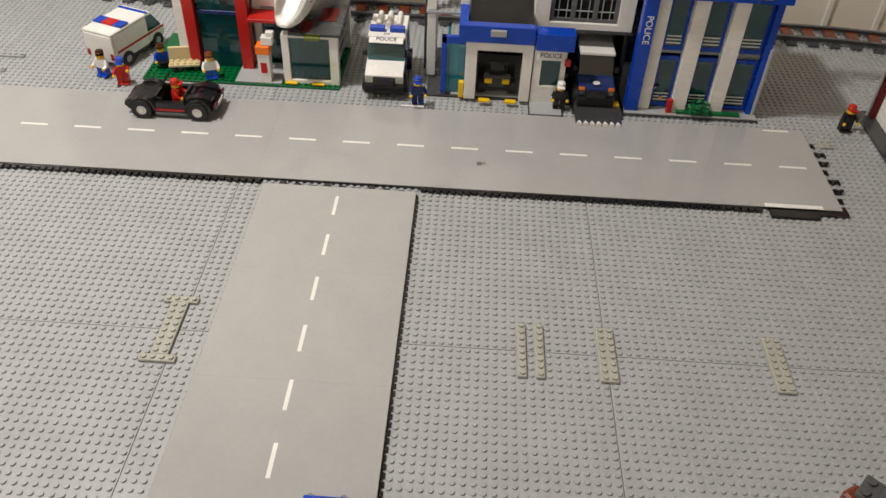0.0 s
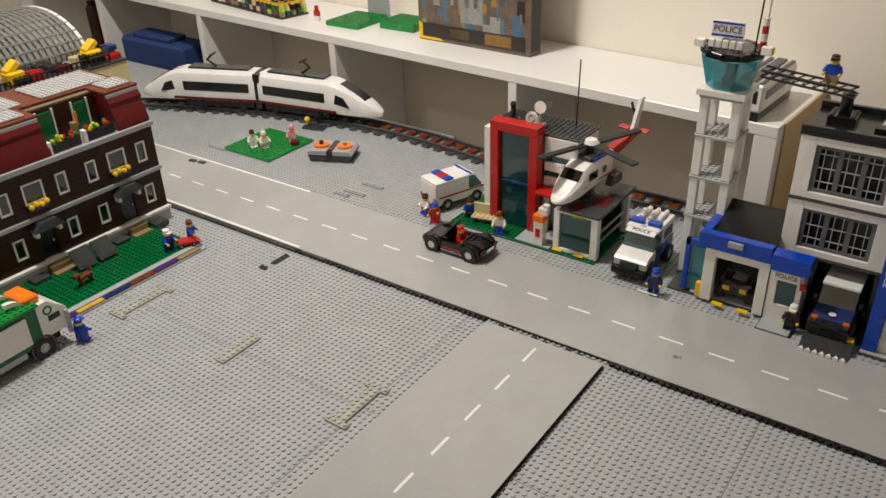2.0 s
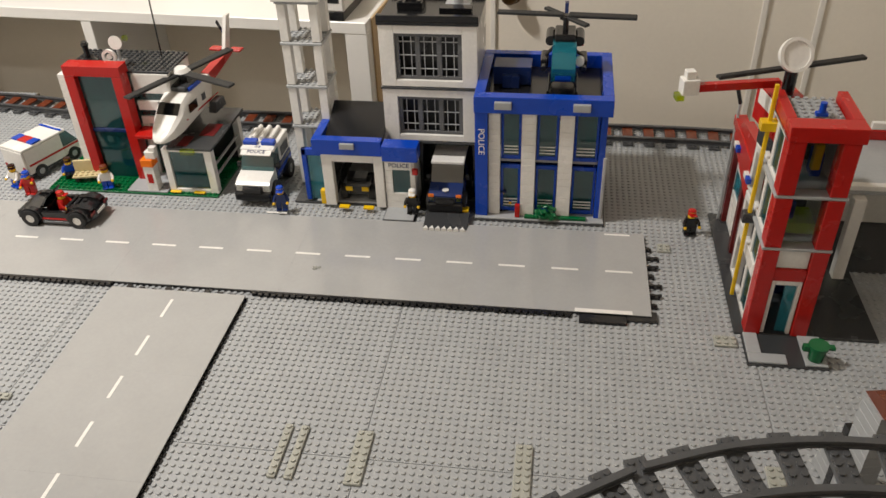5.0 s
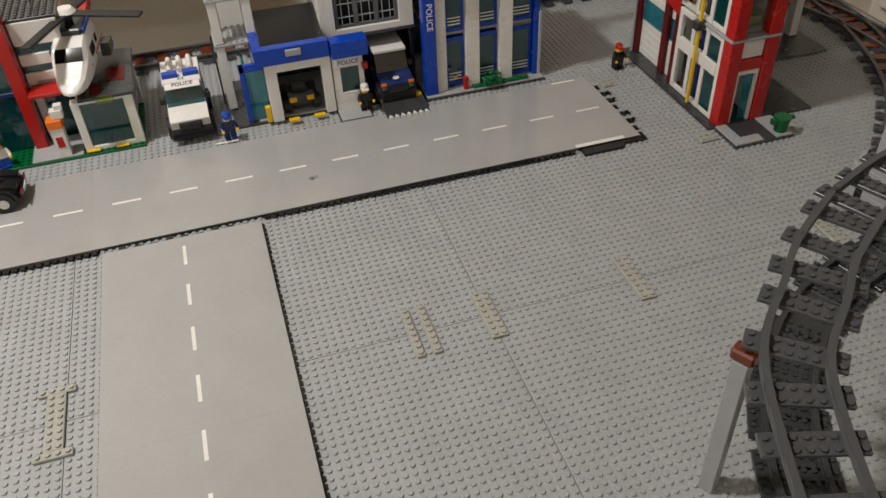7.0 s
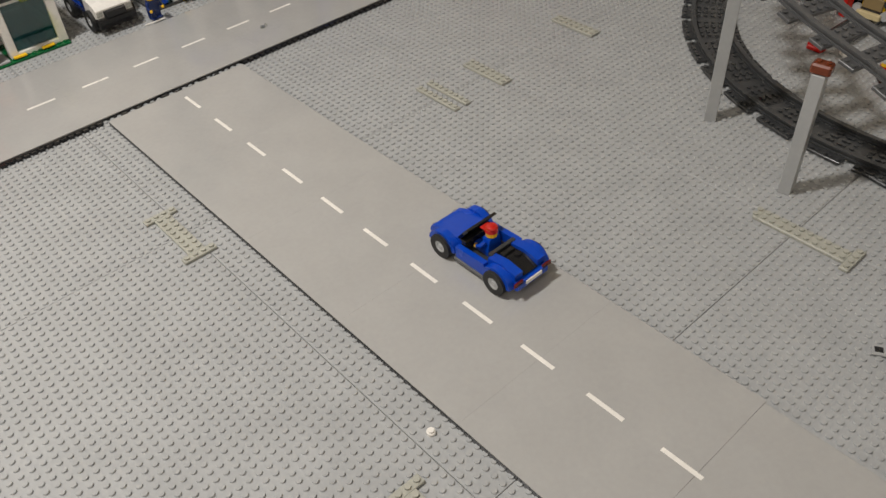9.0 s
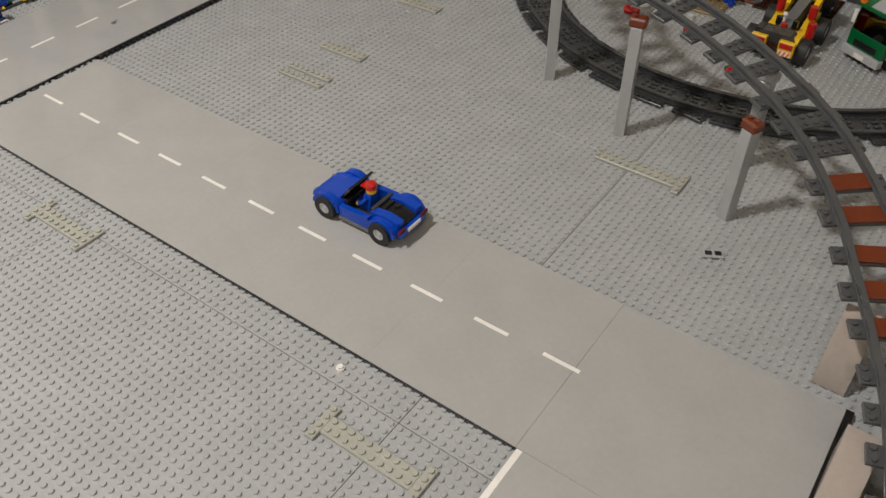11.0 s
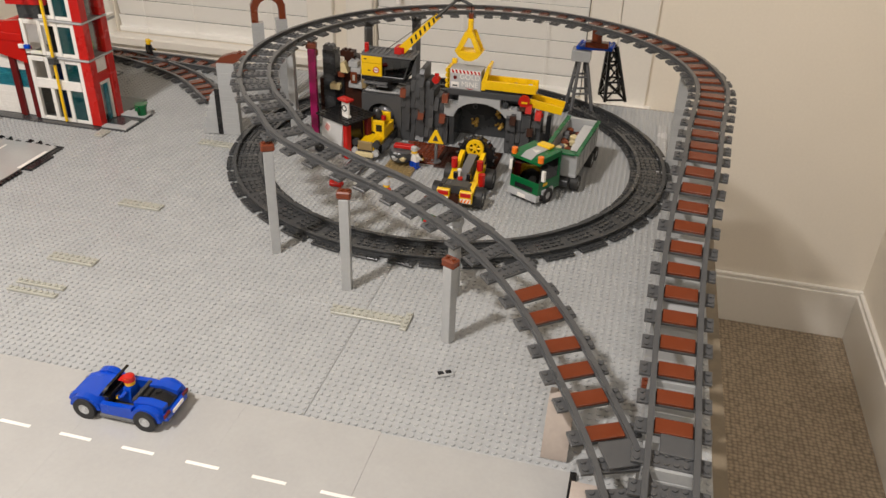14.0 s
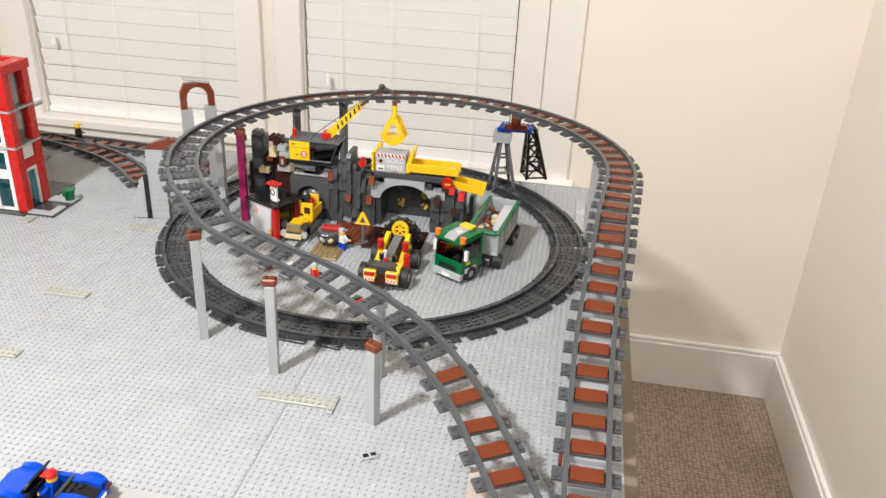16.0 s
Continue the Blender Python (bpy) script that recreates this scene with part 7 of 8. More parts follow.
def rescue_helicopter():
    h = thing("rescue_helicopter", "white and red toy rescue helicopter on the deck", "toy helicopter", at(-10.7, 40.5, 10.6, -96), "toy helicopters")
    rows = [(-7.4, 1.0, 3.4, 5.4), (-4, 2.6, 1.2, 6.2), (3.0, 2.95, 0.9, 6.2), (5.0, 2.85, 0.7, 5.5), (6.8, 2.65, 0.5, 4.0), (9.0, 2.1, 0.4, 2.5), (10.6, 1.3, 0.5, 1.6), (11.2, 0.6, 0.7, 1.1)]
    v, n = [], 10
    for x, w, z0, z1 in rows:
        v += [(x, w * a, z0 + (z1 - z0) * b_) for a, b_ in ((-0.6, 0), (0.6, 0), (0.95, 0.15), (1, 0.45), (0.95, 0.8), (0.72, 1), (-0.72, 1), (-0.95, 0.8), (-1, 0.45), (-0.95, 0.15))]
    f = [(i * n + k, i * n + (k + 1) % n, (i + 1) * n + (k + 1) % n, (i + 1) * n + k) for i in range(len(rows) - 1) for k in range(n)]
    f += [tuple(range(n))[::-1], tuple(range((len(rows) - 1) * n, len(rows) * n))]
    part("body", G().add(v, f), WHITE, h)
    part("windscreen", G().prism([(5.2, 5.45), (6.8, 4.1), (6.9, 4.0), (6.6, 3.9), (5.1, 5.2)], "y", -2.0, 2.0), TDARK, h, "dark windscreen")
    for x0, x1, y, z0, z1 in ((1.6, 4.4, -2.98, 3.4, 4.9), (1.6, 4.4, 2.9, 3.4, 4.9), (-1.6, -0.4, -2.84, 3.5, 4.7), (-3.6, -2.4, -2.84, 3.5, 4.7), (-1.6, -0.4, 2.76, 3.5, 4.7)):
        part("side_window", G().box(x0, y, z0, x1, y + 0.08, z1, 0.01), TDARK, h)
    for y in (-2.82, 2.77):
        part("stripe", G().box(-6, y, 2.5, 5.6, y + 0.05, 2.75, 0.005), RED, h)
    part("badge", G().cyl(3.0, -2.83, 2.0, 0.55, 0.06, 14, "y"), DBLUE, h)
    part("engine", G().box(-3.6, -1.9, 6.22, 2.6, 1.9, 7.2, 0.2), DARK, h)
    for y in (-2.3, 1.92):
        part("blue_strip", G().box(-3.2, y, 6.22, 2.0, y + 0.38, 6.9), BLUE, h)
    part("mast", G().cyl(-0.2, 0, 7.2, 0.7, 1.2, 12), BLACK, h)
    part("hub", G().cyl(-0.2, 0, 8.9, 1.6, 0.7, 20, r2=1.1), WHITE, h)
    rotor(h, -0.2, 0, 8.5, 4, 12.0, 1.6, 72)
    part("tail_boom", G().prism([(-7.4, 3.4), (-7.4, 5.6), (-16.6, 6.6), (-17.0, 5.6)], "y", -0.8, 0.8), RED, h, "red tail boom")
    part("tail_fin", G().prism([(-15.2, 6.4), (-17.2, 6.4), (-19.4, 12.6), (-18.0, 12.6)], "y", -0.35, 0.35), WHITE, h)
    part("tail_plane", G().box(-17.4, -3.2, 6.4, -15.6, -0.85, 6.8).box(-17.4, 0.85, 6.4, -15.6, 3.2, 6.8), RED, h)
    part("tail_hub", G().cyl(-18.2, -1.0, 9.4, 0.7, 0.7, 12, "y"), DBLUE, h)
    part("tail_rotor", G().put(pose(-18.2, -1.2, 9.4, 0, 30, 0)).box(-0.3, -0.15, -2.8, 0.3, 0.15, 2.8), BLACK, h)
    for x, y, w in ((-3.8, -3.6, 0.9), (-3.8, 2.7, 0.9), (6, -0.4, 0.8)):
        part("wheel", G().cyl(x, y, 0.6, 0.6, w, 12, "y"), BLACK, h)
    for y in (-4.2, 2.8):
        part("pod", G().prism([(-5.6, 0.6), (-1.6, 0.6), (-2.4, 2.4), (-5.2, 2.4)], "y", y, y + 1.4), DARK, h)


rescue_helicopter()
bn = thing("bench", "tan toy bench on green plate before the clinic", "bench", at(-30.1, 34.2, 0.62, 12), "street furniture")
part("seat", G().brick(-2.5, -1, 0.8, 2.5, 1, 1.2), TAN, bn)
part("backrest", G().box(-2.5, 1.0, 1.2, 2.5, 1.5, 3.4), TAN, bn)
for x in (-2.2, 1.4):
    part("leg", G().box(x, -0.8, 0, x + 0.8, 1.2, 0.78), DARK, bn)
mb = thing("info_post", "white and orange toy information post before the clinic", "post", at(-16.1, 32.1, 0.76), "street furniture")
part("column", courses(G(), -0.95, -0.9, 0, 0.95, 0.9, 4.8), WHITE, mb)
part("head", G().box(-1.1, -1.05, 4.82, 1.1, 1.05, 6.2), ORANGE, mb)
part("sign", G().box(-0.5, -0.96, 1.6, 0.5, -0.91, 3.4, 0.01), RED, mb)
part("top_lamp", G().box(-0.2, -0.6, 6.25, 1.6, 0.8, 7.6).box(0.6, -0.4, 7.6, 1.8, 0.6, 8.4), WHITE, mb)


# ---- fire station ----
def fire_station():
    ox, oy = 88, 14
    b = thing("fire_station", "red and white toy fire station with a glazed tower", "toy building", at(ox + 0.4, oy + 1.4))

    def P(name, boxes, mat, label="", brickwork=False, parent=None, bev=0.07):
        made = []
        for x0, y0, z0, x1, y1, z1 in boxes:
            g = G()
            if brickwork:
                courses(g, x0 - ox, y0 - oy, z0, x1 - ox, y1 - oy, z1)
            else:
                g.box(x0 - ox, y0 - oy, z0, x1 - ox, y1 - oy, z1, bev)
            made.append(part(name, g, mat, parent or b, label))
        return made[0]

    P("base", [(80.2, -4.0, 0.02, 90.4, 2.2, 0.42), (79.4, 2.2, 0.02, 98, 32, 0.42)], DARK)
    P("pavement", [(80.4, -3.8, 0.44, 85.2, -2.0, 0.76), (80.4, -2.0, 0.44, 82.2, 2.0, 0.76), (87.4, -3.8, 0.44, 90.2, 2.0, 0.76)], GREY)
    for z0, z1 in ((0.5, 14.2), (14.7, 21.8), (22.3, 29.4)):
        for x in (80.6, 86.6):
            P("red_column", [(x, 2.0, z0, x + 2.0, 4.2, z1)], RED)
        P("floor_line", [(80.4, 2.0, z1 + 0.04, 88.8, 12, z1 + 0.44)], GREY)
        ye = 12.0 if z0 > 20 else 16.8
        P("white_side", [(87.4, 4.3, z0, 88.5, 12, z1)], WHITE, brickwork=True)
        P("side_frame", [(80.8, y, z0, 81.5, y + 0.9, z1) for y in (4.3, 8.2, 12.0, 15.9) if y < ye] + [(80.8, y + 0.9, z, 81.4, y + 3.75, z + h) for y in (4.3, 8.2, 12.1) if y + 3.8 < ye + 0.4 for z, h in ((z0, 0.7), (z1 - 0.9, 0.9))], WHITE)
        P("side_glass", [(81.0, 5.25, z0 + 0.75, 81.1, 8.15, z1 - 0.95)], TTEAL, bev=0)
        P("inner_wall", [(82.1, 11.2, z0, 87.3, 12, z1)], DBLUE if z0 < 1 else DARK)
    P("side_beam", [(80.7, 5.25, 7.6, 81.4, 15.85, 9.6)], WHITE)
    P("red_beam", [(82.65, 2.2, 9.4, 86.55, 3.8, 11.2)], RED)
    P("white_panel", [(82.65, 2.6, 11.25, 86.55, 3.6, 14.1)], WHITE)
    P("door_frame", [(82.7, 2.4, 0.5, 83.2, 3.4, 9.3), (86.0, 2.4, 0.5, 86.5, 3.4, 9.3), (83.2, 2.4, 8.6, 86.0, 3.4, 9.3)], WHITE)
    P("door", [(84.6, 2.8, 0.6, 86.0, 3.0, 8.5)], TBLUE, "clear light blue door")
    P("window", [(82.7, 2.9, 15.2, 86.5, 3.1, 21.2), (82.7, 2.9, 22.8, 86.5, 3.1, 29.0)], TCLEAR, bev=0)
    P("locker", [(82.8, 6, 15.2, 84.4, 8, 19.0), (85, 6, 22.8, 86.2, 8, 26)], BLUE)
    P("bed", [(82.6, 5, 15.0, 87.0, 9, 16.6)], LIME)
    P("cup", [(84.8, 5.4, 24.0, 85.8, 6.4, 27.4)], YELLOW)
    top = P("top_beam", [(80.4, 1.8, 29.5, 89.0, 4.4, 31.4), (80.4, 4.45, 29.5, 81.6, 12.2, 31.4), (87.8, 4.45, 29.5, 89.0, 12.2, 31.4)], RED, "red roof edge")
    part("roof_plate", G().brick(81.7 - ox, 4.5 - oy, 29.5, 87.7 - ox, 12.2 - oy, 30.3), GREY, b)
    part("roof_figure", G().box(84.2 - ox, 6.6 - oy, 30.5, 85.6 - ox, 7.4 - oy, 31.0).cyl(84.9 - ox, 7 - oy, 31.0, 0.4, 1.2, 10), BLUE, b, "blue roof lamp")
    P("yellow_pole", [(79.8, 9.7, 0.9, 80.3, 10.2, 33)], YELLOW, "yellow sliding pole")
    P("pole_clamp", [(79.0, 9.2, 27, 81.0, 10.8, 28.2)], YELLOW)
    P("pole_joint", [(79.2, 9.3, 13.4, 80.8, 10.7, 14.8)], DARK)
    # garage wing
    for z0, z1 in ((0.5, 6.5), (10.5, 14.0)):
        P("wing_wall", [(82, 17.1, z0, 83, 31, z1), (83, 30, z0, 97, 31, z1)], WHITE, brickwork=True)
    P("garage_gate", [(82.2, 17.2, 6.5, 82.6, 30, 10.5)], TBLUE, "clear light blue gate")
    P("gate_post", [(81.0, 17.0, 0.5, 82.0, 18.2, 14), (81.2, 20.6, 0.5, 82.0, 22, 14), (81.2, 29.6, 0.5, 82.0, 31, 14)], DRED)
    P("wing_trim", [(81.0, 17.0, 14.05, 83.0, 31.5, 15.6), (80.6, 17.0, 17.0, 82.4, 31.5, 18.6)], RED)
    g = G().prism([(17.0 - oy, 12.5), (31 - oy, 15.7), (26 - oy, 20.2), (17.0 - oy, 21.4)], "x", 80.8 - ox, 82.2 - ox)
    part("wing_gable", g, RED, b)
    P("blue_lamp", [(80.2, 15.4, 15.8, 80.9, 16.6, 16.6), (80.2, 24.4, 15.8, 80.9, 25.6, 16.6)], BLUE)
    P("white_lamp", [(80.2, 16.7, 15.8, 80.9, 17.9, 16.6), (80.2, 25.7, 15.8, 80.9, 26.9, 16.6)], WHITE)
    P("wing_roof", [(83.1, 17, 14.05, 112, 33.5, 14.6)], GREY)
    P("pipe", [(80.6, 30.2, 0.5, 81.0, 30.6, 21)], GREY)
    part("pipe_head", G().bar((80.8 - ox, 30.4 - oy, 21), (79.4 - ox, 28.6 - oy, 25), 0.3), BLACK, b)
    P("wing_base", [(88.9, 8.5, 0.02, 98, 32, 0.4), (98, 18, 0.02, 113, 33, 0.4)], DARK)
    P("wing_post", [(95.0, 15.6, 0.45, 96.6, 17.2, 14.0), (110, 25, 0.45, 111.6, 26.8, 14.0)], WHITE, "white upright of the open garage")
    P("wing_back", [(97, 31.5, 0.45, 112, 32.5, 14.0)], WHITE)
    P("wing_edge", [(89, 17.0, 14.65, 112, 18.2, 15.4)], WHITE)
    P("roof_beam", [(96, 32.4, 14.65, 108, 33.6, 16.2)], RED)
    P("roof_lamp", [(101, 32.6, 16.25, 103.4, 33.4, 17.4)], WHITE)


fire_station()
fh = thing("fire_helicopter", "red toy helicopter with white mast disc on the tower", "toy helicopter", at(83, 16, 24.4, -78), "toy helicopters")
part("body", G().prism([(-4, 0.4), (4, 0.4), (5, 2.4), (3, 5.2), (-4, 5.2)], "y", -2, 2), RED, fh)
part("windscreen", G().prism([(4.05, 1.8), (5.0, 2.4), (3.1, 5.1), (2.2, 5.24)], "y", -1.9, 1.9), TDARK, fh)
for y in (-2.1, 2.02):
    part("white_side", G().box(-3, y, 3.0, 2.4, y + 0.08, 5.0, 0.02), WHITE, fh)
part("stand", G().box(-2.2, -1.6, -2.4, 2.2, 1.6, 0.38), DARK, fh)
part("mast", G().cyl(0, 0, 5.2, 0.8, 3.4, 12), BLACK, fh)
part("tail_boom", G().box(-1, -11.5, 6.2, 0, -1.0, 7.2), RED, fh)
part("tail_tip", G().box(-1.4, -13.6, 6.0, 0.4, -11.5, 8.0).box(-1.2, -13.2, 8.0, 0.0, -12, 9.0), WHITE, fh)
part("tail_lamp", G().box(-1.2, -14.2, 5.2, 0.2, -13.2, 6.0), TYEL, fh)
rotor(fh, 0, 0, 8.7, 2, 10.2, 1.0, 100)
part("disc", G().put(pose(1.0, -0.6, 10.9, 0, 65, 0)).cyl(0, 0, 0, 2.1, 0.4, 28).ring(0, 0, 0.4, 2.1, 1.7, 0.25, 28), WHITE, fh, "white round dish")
bn = thing("rubbish_bin", "green toy bin with lid beside the fire station", "bin", at(89.2, -1.0, 0.5))
part("body", G().cyl(0, 0, 0.05, 0.95, 2.2, 14, r2=1.15), GREEN, bn)
part("lid", G().cyl(0, 0, 2.25, 1.3, 0.4, 14).box(0.9, -0.4, 2.0, 2.0, 0.4, 2.5).box(-1.9, -0.4, 1.6, -0.9, 0.4, 2.5), GREEN, bn)


# ---- brown town house ----
def town_house():
    ox, oy = -98, -24.5
    b = thing("town_house", "dark brown toy terrace with dark red mansard roof", "toy building", at(ox, oy))

    def P(name, boxes, mat, label="", brickwork=False, parent=None, bev=0.07):
        made = []
        for x0, y0, z0, x1, y1, z1 in boxes:
            g = G()
            if brickwork:
                courses(g, x0 - ox, y0 - oy, z0, x1 - ox, y1 - oy, z1)
            else:
                g.box(x0 - ox, y0 - oy, z0, x1 - ox, y1 - oy, z1, bev)
            made.append(part(name, g, mat, parent or b, label))
        return made[0]

    xf, y0, y1, xb = -88.0, -50.6, 1.6, -108.0
    P("foundation", [(xb, y0, 0.05, xf + 0.6, y1, 2.4)], GREY, "grey foundation")
    P("ground_belt", [(xb - 0.2, y0 - 0.3, 2.45, xf + 0.8, y1 + 0.3, 3.1)], WHITE)
    P("storey_belt", [(xb - 0.2, y0 - 0.3, 11.2, xf + 0.4, y1 + 0.3, 12.0)], GREY)
    P("cornice", [(xb - 0.2, y0 - 0.3, 20.6, xf + 0.5, y1 + 0.3, 21.6)], GREY, "light grey cornice")
    P("end_wall", [(xb, y1 - 1.0, 3.15, xf - 1.05, y1, 11.15), (xb, y1 - 1.0, 12.05, xf - 1.05, y1, 20.55), (xb, y0, 3.15, xf - 1.05, y0 + 1, 11.15), (xb, y0, 12.05, xf - 1.05, y0 + 1, 20.55), (xb, y0 + 1, 3.15, xb + 1, y1 - 1, 20.5)], DBROWN, brickwork=True)
    u = (y1 - y0) / 3
    for n in range(3):
        a = y0 + n * u
        # openings of a unit: (centre, half width, sill, head)
        low = [(3.2, 1.1, 5.0, 9.0), (8.6, 1.6, 3.15, 9.6), (14.0, 1.1, 5.0, 9.0)]
        high = [(2.8, 1.1, 14.0, 18.2), (8.4, 2.0, 14.4, 18.4), (14.0, 1.1, 14.0, 18.2)]
        for zz0, zz1, ops in ((3.15, 11.15, low), (12.05, 20.55, high)):
            y = a
            for c, hw, s0, s1 in ops:
                P("front_wall", [(xf - 1, y, zz0, xf, a + c - hw, zz1)], DBROWN, brickwork=True)
                if s0 > zz0:
                    P("front_wall", [(xf - 1, a + c - hw, zz0, xf, a + c + hw, s0)], DBROWN)
                P("front_wall", [(xf - 1, a + c - hw, s1, xf, a + c + hw, zz1)], DBROWN)
                y = a + c + hw
                door = s0 <= zz0
                if door:
                    d = P("door", [(xf - 0.7, a + c - hw + 0.05, zz0, xf - 0.3, a + c + hw - 0.05, s1 - 0.05)], BLACK, "black panelled door")
                    P("door_handle", [(xf - 0.3, a + c + hw - 0.7, 6.0, xf - 0.1, a + c + hw - 0.4, 6.4)], SILVER, parent=d)
                    g = G().prism([(a + c - 3.0 - oy, 9.7), (a + c + 3.0 - oy, 9.7), (a + c + 1.6 - oy, 11.3), (a + c - 1.6 - oy, 11.3)], "x", xf - ox + 0.02, xf - ox + 2.2)
                    part("door_roof", g, DARK, b, "dark grey slope over the door")
                    P("bracket", [(xf + 0.02, a + c - 2.6, 8.4, xf + 1.4, a + c - 1.9, 9.65), (xf + 0.02, a + c + 1.9, 8.4, xf + 1.4, a + c + 2.6, 9.65)], WHITE)
                    P("step", [(xf + 0.62, a + c - 2, 0.45, xf + 3.4, a + c + 2, 1.2), (xf + 0.62, a + c - 2, 1.2, xf + 2.0, a + c + 2, 2.3)], DTAN)
                    for sgn in (-1, 1):
                        P("cellar_hatch", [(xf + 0.7, a + c + 4.6 * sgn - 1.6, 0.5, xf + 3.2, a + c + 4.6 * sgn + 1.6, 1.6)], DARK, "dark grey sloping cellar hatch")
                else:
                    w = P("window", [(xf - 0.5, a + c - hw, s0, xf + 0.12, a + c - hw + 0.35, s1), (xf - 0.5, a + c + hw - 0.35, s0, xf + 0.12, a + c + hw, s1), (xf - 0.5, a + c - hw + 0.35, s0, xf + 0.12, a + c + hw - 0.35, s0 + 0.35), (xf - 0.5, a + c - hw + 0.35, s1 - 0.35, xf + 0.12, a + c + hw - 0.35, s1)], WHITE, "white window frame")
                    P("pane", [(xf - 0.35, a + c - hw + 0.35, s0 + 0.35, xf - 0.25, a + c + hw - 0.35, s1 - 0.35)], TDARK, parent=w, bev=0)
                    if hw > 1.5:
                        fb = P("flower_box", [(xf + 0.15, a + c - 2, 13.4, xf + 1.1, a + c + 2, 14.2)], BLACK)
                        g = G()
                        for k in range(4):
                            g.ball(xf + 0.9 - ox, a + c - 1.5 + k - oy, 14.2 + 0.3 * (k % 2), 0.55, 8)
                        part("flower", g, YELLOW, fb, "yellow flowers")
            P("front_wall", [(xf - 1, y, zz0, xf, a + u, zz1)], DBROWN, brickwork=True)
    for n, (lo, hi) in enumerate(((-50.6, -43.5), (-35.2, -19.6), (-5.4, 1.6))):
        g = G().prism([(xf - ox, 21.65), (xf - ox, 22.6), (xf - 1.4 - ox, 26.2), (xf - 2.2 - ox, 28.2), (xf - 6 - ox, 28.2), (xf - 6 - ox, 21.65)], "y", lo - oy, hi - oy)
        part("mansard", g, DRED, b, "glossy dark red mansard")
        g = G().prism([(xf - 1.2 - ox, 26.3), (xf - 1.2 - ox, 26.8), (xf - 2.2 - ox, 28.4), (xf - 3.0 - ox, 28.4), (xf - 1.6 - ox, 26.0)], "y", lo - 0.1 - oy, hi + 0.1 - oy)
        part("mansard_slope", g, DRED, b)
        P("mansard_ledge", [(xf - 2.6, lo - 0.1, 27.7, xf - 1.75, hi + 0.1, 28.42)], GREY)
        part("roof_slab", G().box(xf - 8 - ox, lo - 0.2 - oy, 28.45, xf - 1.8 - ox, hi + 0.2 - oy, 29.0), BROWN, b, "reddish brown roof edge")
        k0, k1 = math.ceil(lo + 0.6), math.floor(hi - 0.6)
        part("roof_tile_plate", G().brick(xf - 8 - ox, k0 - oy, 29.02, xf - 3 - ox, k1 - oy, 29.4), ROOFW, b, "white studded roof plates")
    P("roof_wall", [(xf - 6.9, y0, 21.65, xf - 6.05, y1, 28.4)], DBROWN, brickwork=True)
    for n, (fy0, fy1) in enumerate(((-43.2, -35.5), (-19.3, -5.7))):
        for k in range(1 if n == 0 else 2):
            ya, yb = (fy0, fy1) if n == 0 else ((fy0, fy0 + 6.4) if k == 0 else (fy0 + 7.2, fy1))
            P("terrace_rail", [(xf - 1.4, ya + 0.3, 21.65, xf - 0.3, yb - 0.3, 23.4)], BLACK, "black terrace planter")
            P("rail_post", [(xf - 1.4, ya - 0.5, 21.65, xf - 0.2, ya + 0.25, 24.0)], WHITE)
            ym = (ya + yb) / 2
            d = P("terrace_door", [(xf - 6.0, ym - 1.4, 21.65, xf - 5.7, ym + 1.4, 27.6)], GREEN, "green terrace door")
            P("door_frame", [(xf - 6.0, ym - 1.8, 21.65, xf - 5.6, ym - 1.45, 28.0), (xf - 6.0, ym + 1.45, 21.65, xf - 5.6, ym + 1.8, 28.0)], WHITE, parent=d)
            rnd = random.Random(n + 5 * k)
            for mat, nm in ((RED, "red_flower"), (LIME, "leaf"), (BGREEN, "leaf"), (YELLOW, "yellow_flower")):
                for _ in range(3):
                    part(nm, G().ball(xf - 0.8 + rnd.uniform(-0.4, 0.4) - ox, rnd.uniform(ya + 0.7, yb - 0.7) - oy, 23.5 + rnd.uniform(0, 1.0), 0.45, 8), mat, b)
    rp = part("roof", G().box(xb - ox, y0 - oy, 28.45, xf - 8.05 - ox, y1 - oy, 29.0), BROWN, b, "reddish brown roof edge")
    for n in range(3):
        k0 = round(y0 + n * u + 1.5)
        part("roof_tile_plate", G().brick(xb + 2 - ox, k0 - oy, 29.02, xf - 9 - ox, k0 + 14 - oy, 29.4), ROOFW, rp, "white studded roof plates")
    P("terrace_figure", [(xf - 3.6, y1 - 14.6, 21.7, xf - 2.4, y1 - 13.6, 25.2)], DTAN)
    P("terrace_lamp", [(xf - 3.4, y1 - 13.4, 24.2, xf - 3.0, y1 - 13.0, 27.0)], ORANGE)


town_house()
lw = thing("front_lawn", "green studded lawn strip with coloured edge tiles", "lawn", at(-79, -26))
part("base", G().box(-8.4, -22, 0.02, 8.6, 22.6, 0.42), GREY, lw)
part("grass", G().brick(-8.4, -22, 0.44, 6, 22, 0.84), GREEN, lw, "green studded plate")
part("kerb", G().box(6.1, -22, 0.44, 7.4, 22.4, 1.0), GREY, lw)
for k, mat in enumerate((BROWN, DRED, PURPLE, GOLD, DBLUE, BROWN, PURPLE, DTAN)):
    part("edge_tile", G().box(7.45, -21.8 + 5.4 * k, 0.44, 8.5, -16.6 + 5.4 * k, 0.8), mat, lw)
mw = thing("lawn_mower", "red toy lawn mower on the green lawn", "lawn mower", at(-73.6, -5.6, 1.06, 60))
part("deck", G().box(-1.8, -1.2, 0.3, 1.6, 1.2, 1.1, 0.2).prism([(1.6, 0.3), (2.6, 0.3), (1.6, 1.1)], "y", -1, 1), RED, mw)
